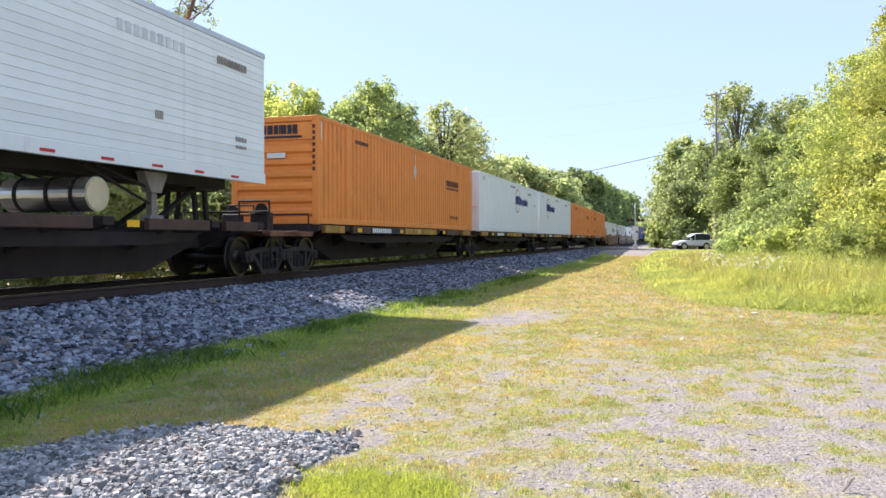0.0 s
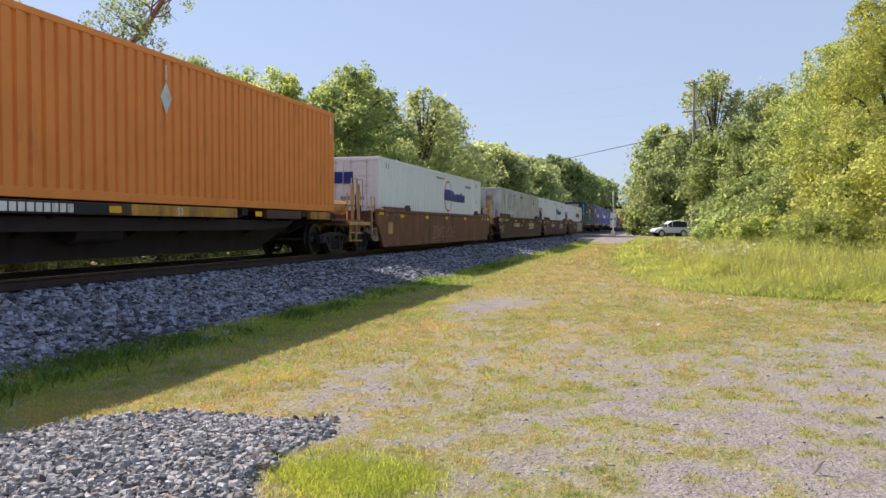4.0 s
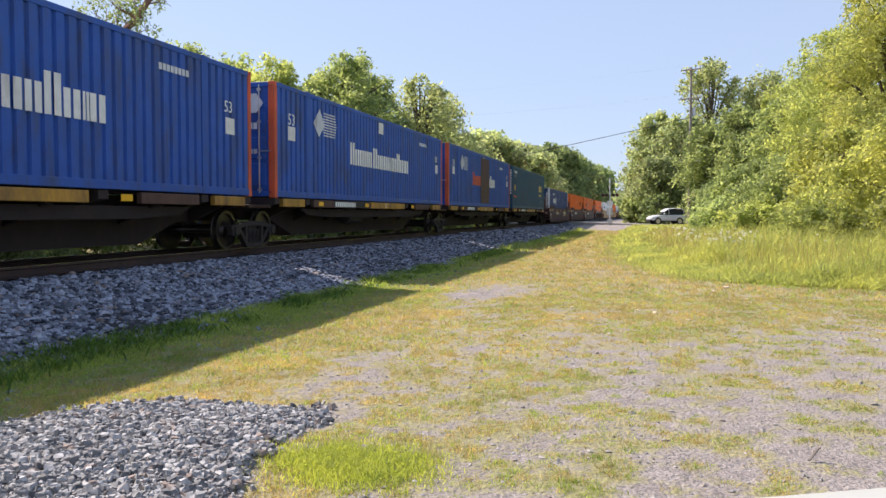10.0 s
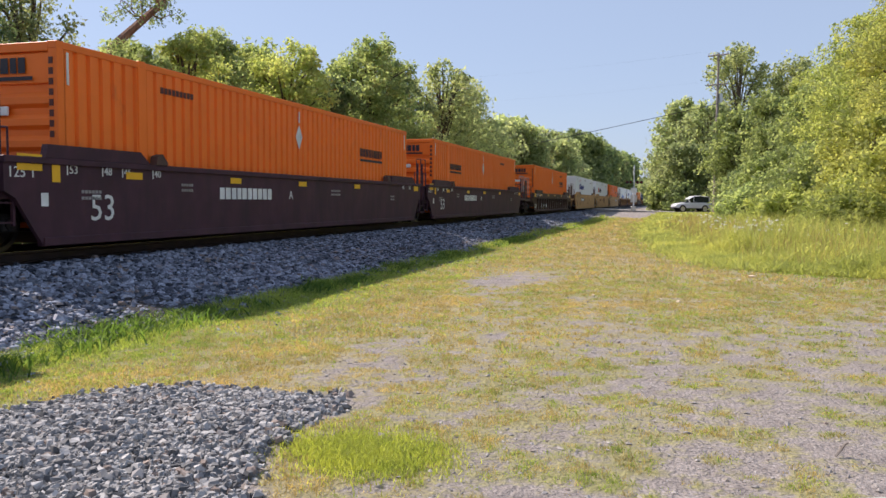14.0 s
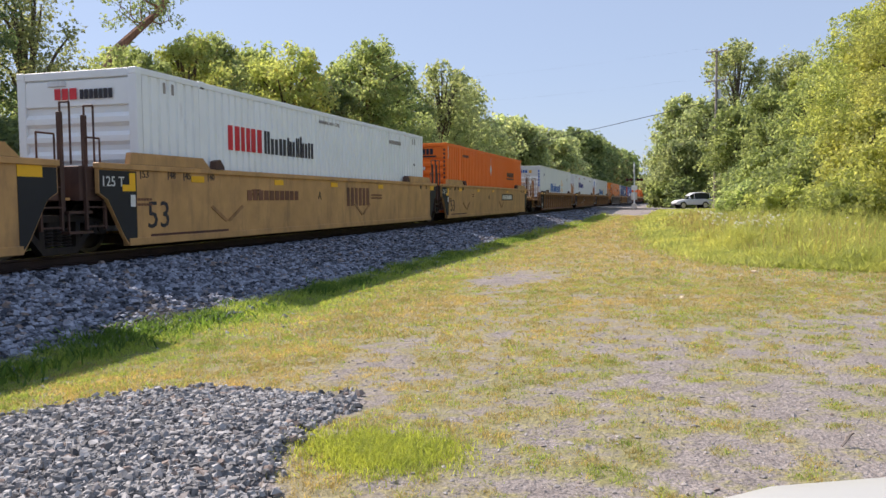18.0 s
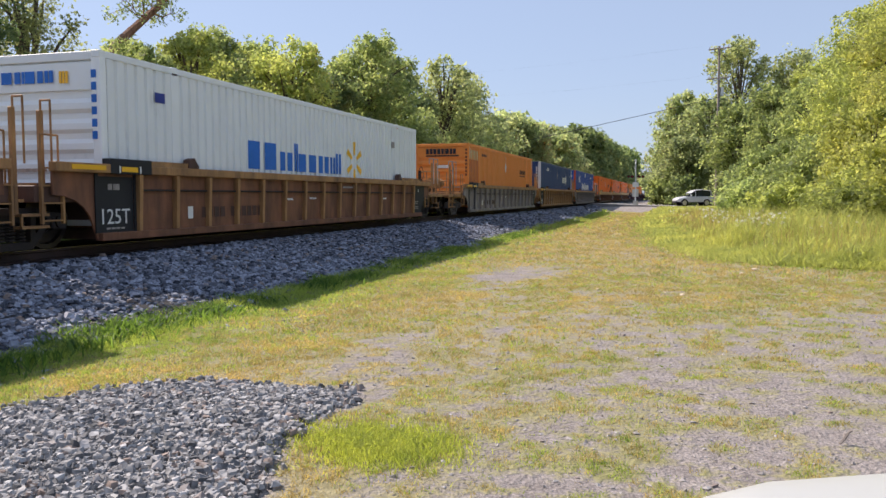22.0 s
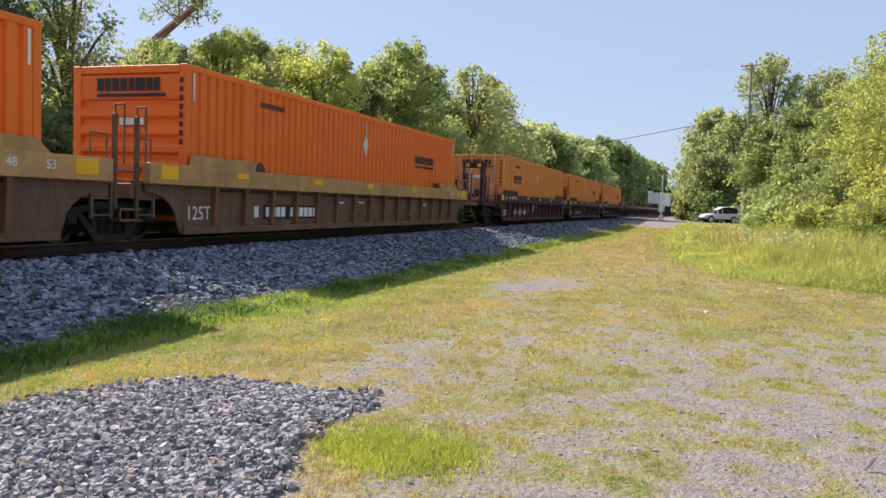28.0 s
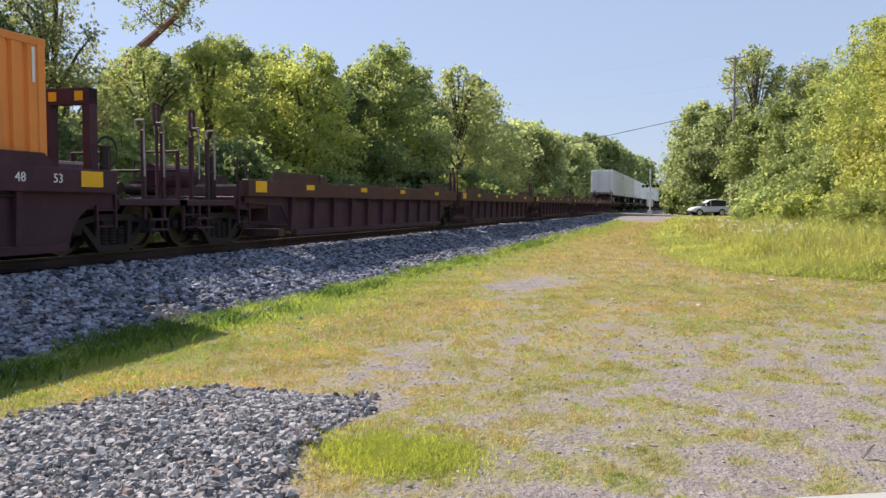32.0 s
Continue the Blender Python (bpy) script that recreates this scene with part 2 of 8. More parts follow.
# leaf darkened to carry the shade of the backlit tree at far left
L_SHADY = leaf_material("backlit_shade_leaf", (0.055, 0.085, 0.045), (0.15, 0.19, 0.10), (1.5, 1.6, 1.0))
L_GREY = leaf_material("grey_green_leaf", (0.21, 0.235, 0.135), (0.36, 0.38, 0.22), (1.9, 1.9, 1.3))
# mid-green leaf lightened: the haze over distant trees is in its colour
L_HAZED = leaf_material("haze_paled_leaf", (0.20, 0.235, 0.145), (0.36, 0.395, 0.235), (2.1, 2.1, 1.5))
L_DRY = leaf_material("dry_grass_blade", (0.315, 0.262, 0.136), (0.475, 0.400, 0.220), (1.65, 1.5, 0.95), 2.0)
L_GRASS = leaf_material("fresh_grass_blade", (0.160, 0.225, 0.066), (0.32, 0.385, 0.130), (1.95, 1.85, 0.9), 2.0)
L_LUSH = leaf_material("lush_grass_blade", (0.24, 0.275, 0.078), (0.41, 0.435, 0.140), (1.9, 1.85, 0.8), 2.0)
L_TOE = leaf_material("broad_weed_leaf", (0.060, 0.115, 0.038), (0.17, 0.26, 0.085), (2.0, 2.0, 0.9), 2.0)
L_WEED = leaf_material("pale_weed_blade", (0.30, 0.328, 0.125), (0.50, 0.515, 0.225), (1.8, 1.75, 0.95), 1.0)
M_SAND = paint("pale_sandstone", (0.60, 0.49, 0.36), rough=0.85, var=0.2, scale=9, bump=0.4, bscale=40)
L_FLOWER = paint("white_flower_umbel", (0.66, 0.67, 0.58), rough=0.7, rnd=0)


def stone_material(name, a, b2):
    m, n, l, b = nodes_of(name)
    g = n.new("ShaderNodeNewGeometry")
    o = n.new("ShaderNodeObjectInfo")
    ad = n.new("ShaderNodeMath")
    ad.operation = "ADD"
    l.new(g.outputs["Random Per Island"], ad.inputs[0])
    l.new(o.outputs["Random"], ad.inputs[1])
    fr = n.new("ShaderNodeMath")
    fr.operation = "FRACT"
    l.new(ad.outputs[0], fr.inputs[0])
    r = n.new("ShaderNodeValToRGB")
    e = r.color_ramp.elements
    e[0].position, e[0].color = 0.0, (*a, 1)
    e[1].position, e[1].color = 0.9, (*b2, 1)
    x = e.new(0.45)
    x.color = (*((p + q) * 0.46 for p, q in zip(a, b2)), 1)
    x = e.new(0.965)
    x.color = (0.25, 0.20, 0.175, 1)
    l.new(fr.outputs[0], r.inputs["Fac"])
    grain = ramp(n, l, noise_node(n, l, 22, 4), 0.3, 0.75, (0.72, 0.72, 0.72), (1.15, 1.13, 1.1))
    l.new(mix(n, l, 1.0, r.outputs[0], grain, "MULTIPLY"), b.inputs["Base Color"])
    b.inputs["Roughness"].default_value = 0.8
    return m


M_STONE = stone_material("grey_crushed_stone", (0.075, 0.080, 0.088), (0.47, 0.47, 0.475))
# grey stone, with the dark blue of the train's shade in its colour
M_BALLAST = stone_material("shade_blued_ballast_stone", (0.014, 0.021, 0.038), (0.365, 0.400, 0.495))
M_PEBBLE = stone_material("pale_grey_pebble", (0.28, 0.262, 0.25), (0.45, 0.43, 0.42))
# near-black so that the shade in the gaps between stones is painted in
M_BED = paint("shade_dark_ballast_bed", (0.020, 0.020, 0.022), var=0.4, scale=14, rough=0.9, bump=1.0, bscale=24, rnd=0, dirt=(0.03, 0.03, 0.032), amount=0.5, dscale=20, dstretch=(1, 1, 1))
M_ASPHALT = paint("worn_pale_asphalt", (0.26, 0.25, 0.24), var=0.15, scale=3, rough=0.9, rnd=0)


def ground_material():
    m, n, l, b = nodes_of("dirt_and_grass_ground")
    at = n.new("ShaderNodeAttribute")
    at.attribute_name = "cover"
    sep = n.new("ShaderNodeSeparateColor")
    l.new(at.outputs["Color"], sep.inputs[0])
    fine = noise_node(n, l, 18, 5)
    dirt = ramp(n, l, noise_node(n, l, 3.5, 6), 0.3, 0.72, (0.245, 0.220, 0.208), (0.355, 0.325, 0.308))
    dirt = mix(n, l, 1.0, dirt, ramp(n, l, noise_node(n, l, 48, 4), 0.34, 0.68, (0.62, 0.61, 0.60), (1.25, 1.25, 1.25)), "MULTIPLY")
    dry = ramp(n, l, fine, 0.3, 0.7, (0.245, 0.215, 0.128), (0.400, 0.352, 0.212))
    green = ramp(n, l, fine, 0.3, 0.7, (0.13, 0.15, 0.045), (0.29, 0.30, 0.10))
    broken = n.new("ShaderNodeMath")
    broken.operation = "MULTIPLY_ADD"
    l.new(fine, broken.inputs[0])
    broken.inputs[1].default_value = 0.9
    broken.inputs[2].default_value = -0.45
    add = n.new("ShaderNodeMath")
    add.operation = "ADD"
    add.use_clamp = True
    l.new(sep.outputs[0], add.inputs[0])
    l.new(broken.outputs[0], add.inputs[1])
    k = ramp(n, l, add.outputs[0], 0.35, 0.65, (0, 0, 0), (1, 1, 1))
    col = mix(n, l, k, dirt, mix(n, l, sep.outputs[1], dry, green))
    l.new(col, b.inputs["Base Color"])
    b.inputs["Roughness"].default_value, b.inputs["Specular IOR Level"].default_value = 0.95, 0.15
    bp = n.new("ShaderNodeBump")
    bp.inputs["Strength"].default_value, bp.inputs["Distance"].default_value = 1.0, 0.05
    l.new(fine, bp.inputs["Height"])
    l.new(bp.outputs[0], b.inputs["Normal"])
    return m


M_GROUND = ground_material()

# ---------------------------------------------------------------- mesh helpers


def empty(name, m=None):
    ob = new(name)
    if m is not None:
        ob.matrix_basis = m
    return ob


def mesh_of(bm, name, smooth=False):
    me = bpy.data.meshes.new(name)
    bm.to_mesh(me)
    bm.free()
    if smooth:
        me.shade_smooth()
    return me


def part(name, data, material, parent=None, label="", m=None, smooth=False):
    """ONE mesh object under a thing or a part; alike parts share their mesh and take the material on the object."""
    me = data if isinstance(data, bpy.types.Mesh) else mesh_of(data, name, smooth)
    ob = new(name, me)
    if not me.materials:
        me.materials.append(material)
    if me.materials[0] != material:
        ob.material_slots[0].link = "OBJECT"
        ob.material_slots[0].material = material
    if parent is not None:
        ob.parent = parent
    if m is not None:
        ob.matrix_basis = m
    if label:
        tagged(ob, label)
    return ob


def box(bm, x0, y0, z0, x1, y1, z1, bevel=0.0):
    r = bmesh.ops.create_cube(bm, size=1.0, matrix=Matrix.LocRotScale(((x0 + x1) / 2, (y0 + y1) / 2, (z0 + z1) / 2), None, (abs(x1 - x0), abs(y1 - y0), abs(z1 - z0))))
    if bevel:
        es = {e for v in r["verts"] for e in v.link_edges}
        bmesh.ops.bevel(bm, geom=list(es), offset=bevel, segments=1, affect="EDGES")
    return bm


def bx(*a, bevel=0.0):
    return box(bmesh.new(), *a, bevel=bevel)


def tube(bm, a, b, r, seg=8, r2=None):
    a, b = Vector(a), Vector(b)
    d = b - a
    m = Matrix.Translation((a + b) / 2) @ d.to_track_quat("Z", "Y").to_matrix().to_4x4()
    bmesh.ops.create_cone(bm, cap_ends=True, segments=seg, radius1=r, radius2=r if r2 is None else r2, depth=d.length, matrix=m)
    return bm


def tubes(pairs, r, seg=6):
    bm = bmesh.new()
    for a, b in pairs:
        tube(bm, a, b, r, seg)
    return bm


def prism(bm, pts, axis, lo, hi):
    """A polygon (u, v) drawn out along an axis: x takes (y, z), y takes (x, z), z takes (x, y)."""
    def at(u, v, w):
        return {"x": (w, u, v), "y": (u, w, v), "z": (u, v, w)}[axis]
    a = [bm.verts.new(at(u, v, lo)) for u, v in pts]
    b = [bm.verts.new(at(u, v, hi)) for u, v in pts]
    k = len(pts)
    for i in range(k):
        bm.faces.new((a[i], a[(i + 1) % k], b[(i + 1) % k], b[i]))
    bm.faces.new(a[::-1])
    bm.faces.new(b)
    bmesh.ops.recalc_face_normals(bm, faces=bm.faces)
    return bm


CACHE = {}


def cached(key, make, smooth=False):
    """Builds a mesh once under a key."""
    if key not in CACHE:
        CACHE[key] = mesh_of(make(), key if isinstance(key, str) else key[0], smooth)
    return CACHE[key]


def text_mesh(s, size, depth=0.004):
    """Flat lettering in the built-in font, reading along +x, upright in +y."""
    key = ("text", s, round(size, 3))
    if key not in CACHE:
        cu = bpy.data.curves.new("lettering", "FONT")
        cu.body, cu.size, cu.extrude, cu.resolution_u = s, size, depth, 2
        ob = bpy.data.objects.new("lettering", cu)
        me = bpy.data.meshes.new_from_object(ob)
        bpy.data.objects.remove(ob)
        CACHE[key] = me
    return CACHE[key]


def lettering(s, size, material, parent, x, y, z, name="lettering"):
    """On a side that faces +x: the line begins at y and runs along +y."""
    return part(name, text_mesh(s, size), material, parent, m=Matrix.Translation((x, y, z)) @ Euler((radians(90), 0, radians(90))).to_matrix().to_4x4())


def soup(name, verts, faces, material, parent=None, kind="", label="", smooth=False):
    """One joined mesh from number arrays; every row of faces has the same count of corners."""
    me = bpy.data.meshes.new(name)
    verts, faces = np.asarray(verts, dtype=np.float32), np.asarray(faces, dtype=np.int32)
    k = faces.shape[1]
    me.vertices.add(len(verts))
    me.vertices.foreach_set("co", verts.ravel())
    me.loops.add(faces.size)
    me.loops.foreach_set("vertex_index", faces.ravel())
    me.polygons.add(len(faces))
    me.polygons.foreach_set("loop_start", np.arange(0, faces.size, k, dtype=np.int32))
    me.update(calc_edges=True)
    if smooth:
        me.shade_smooth()
    else:
        me.shade_flat()
    me.materials.append(material)
    ob = new(name, me)
    if parent is not None:
        ob.parent = parent
    tagged(ob, label, kind=kind)
    return ob


RNG = np.random.default_rng(7)


def sstep(a, b, v):
    t = np.clip((v - a) / (b - a), 0, 1)
    return t * t * (3 - 2 * t)


def waves(x, y, seed, octaves=((0.35, 1.0), (0.9, 0.7), (2.1, 0.5), (4.7, 0.35))):
    """A smooth random field, about -1 to 1, over number arrays: lattice noise in a few octaves."""
    table = np.random.default_rng(seed).uniform(-1, 1, 4096)
    x, y = np.broadcast_arrays(np.asarray(x, dtype=float), np.asarray(y, dtype=float))
    out, tot = np.zeros(x.shape), 0.0
    for j, (f, a) in enumerate(octaves):
        c, s = math.cos(0.6 + j), math.sin(0.6 + j)
        u, v = (x * c - y * s) * f * 1.3 + 17.3 * j, (x * s + y * c) * f * 1.3 - 9.1 * j
        i, k = np.floor(u).astype(np.int64), np.floor(v).astype(np.int64)
        p, q = u - i, v - k
        p, q = p * p * (3 - 2 * p), q * q * (3 - 2 * q)

        def at(ii, kk):
            h = (ii * 374761393 + kk * 668265263 + j * 974711) & 0x7FFFFFFF
            h = ((h ^ (h >> 13)) * 1274126177) & 0x7FFFFFFF
            return table[(h ^ (h >> 16)) & 4095]
        out = out + a * ((at(i, k) * (1 - p) + at(i + 1, k) * p) * (1 - q) + (at(i, k + 1) * (1 - p) + at(i + 1, k + 1) * p) * q)
        tot += a * 0.75
    return out / tot

# ---------------------------------------------------------------- the ground and the line
RAIL_Z, TRACK_X = 0.76, -10.38


def ground_z(x, y):
    rise = 0.42 * sstep(58, 86, y) * sstep(-16, -6, x)
    return rise + 0.025 * waves(x, y, 3, ((0.12, 1.0), (0.4, 0.5))) + 0.10 * np.exp(-(((x + 3.4) / 1.5) ** 2 + ((y - 4.4) / 1.1) ** 2))


def weed_edge(y):
    """The x at which the tall weeds begin, right of the mown verge."""
    return np.interp(y, [16, 18.3, 19.5, 21, 26, 48, 70, 84], [14.0, 4.6, 2.2, 1.4, 0.2, -1.6, -1.5, -1.0])


def cover(x, y):
    """How much of the soil the grass hides, and how green it is."""
    w = waves(x, y, 11, ((0.45, 0.45), (1.5, 0.6), (3.4, 1.2), (6.8, 1.1), (14.0, 0.5)))
    v = waves(x, y, 12, ((0.5, 1.0), (1.6, 0.8), (4.0, 0.6), (9.0, 0.4)))
    far = sstep(7, 16, y)
    worn = sstep(-2.4, 2.6, x) * (1 - 0.8 * far)
    amount = 0.72 + 0.66 * w + 0.30 * sstep(-3.0, -4.4, x) + 0.22 * far - 0.36 * worn
    rut = np.exp(-((x + 2.6 + 0.02 * y) / 0.35) ** 2) + np.exp(-((x + 0.6 + 0.03 * y) / 0.45) ** 2)
    amount = amount - 0.12 * rut * (1 - 0.6 * far)
    bare = np.exp(-(((x + 3.4) / 0.9) ** 2 + ((y - 15.6) / 1.9) ** 2))
    approach = sstep(66, 76, y) * sstep(-1.0, -2.6, x)
    amount = amount - 0.7 * bare - 1.2 * approach
    nearweeds = sstep(-2.4, 0.2, x - weed_edge(y))
    green = 0.26 + 0.34 * v + 0.75 * np.exp(-((x + 6.2) / 0.65) ** 2) + 0.38 * np.exp(-((x + 5.3) / 0.9) ** 2) + 0.22 * worn - 0.20 * sstep(12, 26, y) + 0.5 * nearweeds
    tuft = np.exp(-(((x + 1.78) / 0.42) ** 2 + ((y - 4.55) / 0.40) ** 2) ** 2)
    amount = np.maximum(amount + 0.5 * nearweeds, tuft)
    green = np.maximum(green, tuft)
    pile = pile_mask(x, y)
    return np.clip(amount * (1 - pile), 0, 1), np.clip(green, 0, 1)


def pile_mask(x, y):
    """The heap of crushed stone at the verge."""
    e = 0.34 * waves(x, y, 21, ((0.7, 0.8), (1.7, 0.9), (4.5, 0.8)))
    far_edge = 0.55 * waves(x, y, 23, ((0.5, 1.0), (1.3, 0.7)))
    d = np.minimum(np.minimum(x + 4.62 - 0.29 * (y - 4.23) + 0.25 * far_edge, -2.34 - 0.16 * (y - 4.9) - x), np.minimum(5.60 + 0.17 * (x + 3.6) - y, y - 2.3 + far_edge - 0.30 * np.abs(x + 3.4)))
    return sstep(-0.16, 0.16, d + e * 0.6)


def grid_lines(parts):
    out = [parts[0][0]]
    for a, b, k in parts:
        out += list(np.linspace(a, b, k + 1)[1:])
    return np.array(out)


def build_ground():
    xs = grid_lines([(-3000, -300, 6), (-300, -60, 12), (-60, -13, 24), (-13, -7, 12), (-7, 8, 130), (8, 40, 32), (40, 300, 20), (300, 3000, 6)])
    ys = grid_lines([(-1500, -100, 4), (-100, -12, 10), (-12, 0, 50), (0, 18, 150), (18, 60, 150), (60, 140, 80), (140, 400, 40), (400, 4500, 14)])
    X, Y = np.meshgrid(xs, ys, indexing="ij")
    Z = ground_z(X, Y)
    n, k = X.shape
    verts = np.stack([X, Y, Z], -1).reshape(-1, 3)
    i = np.arange(n * k).reshape(n, k)
    faces = np.stack([i[:-1, :-1], i[1:, :-1], i[1:, 1:], i[:-1, 1:]], -1).reshape(-1, 4)
    ob = soup("ground", verts, faces, M_GROUND, kind="structure", label="sparse dry grass and pale packed dirt verge", smooth=True)
    a, g = cover(X.ravel(), Y.ravel())
    at = ob.data.color_attributes.new("cover", "FLOAT_COLOR", "POINT")
    at.data.foreach_set("color", np.stack([a, g, a * 0, a * 0 + 1], -1).astype(np.float32).ravel())
    tagged(ob, category="ground")


build_ground()


def bed_z(x):
    """Top of the ballast across the line."""
    u = np.abs(x - TRACK_X)
    return np.interp(u, [0, 1.3, 1.62, 4.05, 4.3], [RAIL_Z - 0.19, RAIL_Z - 0.19, RAIL_Z - 0.22, -0.02, -0.08])


def build_ballast():
    us = np.concatenate([np.linspace(-4.2, -1.62, 6), np.linspace(-1.3, 1.3, 4), np.linspace(1.62, 4.3, 12)]) + TRACK_X
    ys = grid_lines([(-60, 4, 16), (4, 40, 120), (40, 120, 80), (120, 600, 60)])
    X, Y = np.meshgrid(us, ys, indexing="ij")
    toe = 0.18 * waves(X, Y, 31, ((0.3, 1.0), (0.9, 0.6)))
    Z = bed_z(X) + 0.02 * waves(X, Y, 32, ((1.2, 1), (3, 1)))
    X = X + toe * (np.abs(X - TRACK_X) > 3)
    n, k = X.shape
    i = np.arange(n * k).reshape(n, k)
    faces = np.stack([i[:-1, :-1], i[1:, :-1], i[1:, 1:], i[:-1, 1:]], -1).reshape(-1, 4)
    return tagged(soup("ballast_bed", np.stack([X, Y, Z], -1).reshape(-1, 3), faces, M_BED, kind="structure", label="sloping bed of crushed stone ballast, gaps coloured as shade", smooth=True), category="ballast")


ballast_bed = build_ballast()

G = (1 + 5 ** 0.5) / 2
ROCK = np.array([[-1, G, 0], [1, G, 0], [-1, -G, 0], [1, -G, 0], [0, -1, G], [0, 1, G], [0, -1, -G], [0, 1, -G], [G, 0, -1], [G, 0, 1], [-G, 0, -1], [-G, 0, 1]]) / 1.902
ROCK_F = np.array([[0, 11, 5], [0, 5, 1], [0, 1, 7], [0, 7, 10], [0, 10, 11], [1, 5, 9], [5, 11, 4], [11, 10, 2], [10, 7, 6], [7, 1, 8],
                   [3, 9, 4], [3, 4, 2], [3, 2, 6], [3, 6, 8], [3, 8, 9], [4, 9, 5], [2, 4, 11], [6, 2, 10], [8, 6, 7], [9, 8, 1]])


SHARD = np.array([[a, b, c] for a in (-1, 1) for b in (-1, 1) for c in (-1, 1)]) * np.array([0.72, 0.72, 0.72])
SHARD[SHARD[:, 2] > 0, :2] *= 0.58   # tops smaller than bases
SHARD_F = np.array([[0, 1, 3], [0, 3, 2], [4, 6, 7], [4, 7, 5], [0, 4, 5], [0, 5, 1], [2, 3, 7], [2, 7, 6], [0, 2, 6], [0, 6, 4], [1, 5, 7], [1, 7, 3]])
OCTA = np.array([[1, 0, 0], [0, 1, 0], [-1, 0, 0], [0, -1, 0], [0, 0, 1], [0, 0, -1]]) * 1.12
OCTA_F = np.array([[0, 1, 4], [1, 2, 4], [2, 3, 4], [3, 0, 4], [1, 0, 5], [2, 1, 5], [3, 2, 5], [0, 3, 5]])


def stones(x, y, z, size, rng, form=ROCK, faces=ROCK_F, thick=0.36, tilt=0.38):
    """Angular broken stones, lying mostly flat, one island each."""
    n, c = len(x), len(form)
    skew = rng.normal(0, 0.20, (n, c, 3)) * (0.0 if c == 12 else 0.85 if c == 8 else 1.0)
    shape = (form[None] * rng.uniform(0.58 if c != 8 else 0.78, 1.16, (n, c, 1)) + skew) * (size * rng.uniform(0.75, 1.15, (3, n)) * np.array([[0.68], [0.52], [thick]])).T[:, None, :]
    a, b = rng.uniform(0, 2 * np.pi, n), rng.normal(0, tilt, n)
    ca, sa, cb, sb, o = np.cos(a), np.sin(a), np.cos(b), np.sin(b), np.zeros(n)
    turn = np.stack([np.stack([ca, -sa * cb, sa * sb], -1), np.stack([sa, ca * cb, -ca * sb], -1), np.stack([o, sb, cb], -1)], 1)
    v = np.einsum("nij,nkj->nki", turn, shape) + np.stack([x, y, z], -1)[:, None, :]
    f = faces[None] + (np.arange(n) * c)[:, None, None]
    return v.reshape(-1, 3), f.reshape(-1, 3)


def scatter_ballast():
    rng = np.random.default_rng(41)
    vs, fs, base = [], [], 0
    for y0, y1, dens, size in ((4, 16, 640, 0.070), (16, 32, 430, 0.076), (32, 70, 130, 0.105), (70, 130, 35, 0.15)):
        n = int((y1 - y0) * 3.0 * dens)
        u = rng.uniform(1.25, 4.25, n)
        keep = (u < 4.1) | (rng.uniform(size=n) < 0.5)
        u = u[keep]
        y = rng.uniform(y0, y1, len(u))
        x = TRACK_X + u + 0.18 * waves(TRACK_X + u, y, 31, ((0.3, 1.0), (0.9, 0.6))) * (u > 3)
        s = size * np.clip(rng.lognormal(0, 0.28, len(u)), 0.5, 1.7)
        v, f = stones(x, y, np.maximum(bed_z(x), 0) + s * rng.uniform(-0.15, 0.50, len(x)), s, rng, SHARD if y0 < 16 else OCTA, SHARD_F if y0 < 16 else OCTA_F, 0.27 if y0 < 16 else 0.22, 0.22)
        vs.append(v), fs.append(f + base)
        base += len(v)
    # strays that have rolled onto the verge
    n = 500
    x, y = -6.3 + np.abs(rng.normal(0, 0.6, n)), rng.uniform(4, 30, n)
    s = 0.04 * rng.lognormal(0, 0.3, n)
    v, f = stones(x, y, ground_z(x, y) + s * 0.1, s, rng, OCTA, OCTA_F)
    vs.append(v), fs.append(f + base)
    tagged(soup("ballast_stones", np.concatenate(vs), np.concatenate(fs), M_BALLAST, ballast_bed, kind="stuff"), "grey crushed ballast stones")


scatter_ballast()


def scatter_pebbles():
    """Small stones and crumbs of earth lying loose on the dirt."""
    rng = np.random.default_rng(47)
    n = 45000
    y = 3.0 + 17.0 * rng.uniform(size=n) ** 1.7
    x = rng.uniform(-5.0, 1.5 + y * 0.42, n)
    a, _ = cover(x, y)
    k = rng.uniform(size=n) < 0.55 * (1 - sstep(0.25, 0.8, a)) * (0.4 + 0.6 * (waves(x, y, 48, ((0.5, 1), (1.4, 1))) > 0)) + 0.06
    x, y = x[k], y[k]
    s = np.clip(0.013 * rng.lognormal(0, 0.5, len(x)), 0.007, 0.05) * (0.8 + y * 0.03)
    v, f = stones(x, y, ground_z(x, y) + s * 0.12, s, rng, OCTA, OCTA_F)
    tagged(soup("pebbles", v, f, M_PEBBLE, kind="stuff", label="loose grey pebbles on the bare dirt"), category="gravel")


scatter_pebbles()


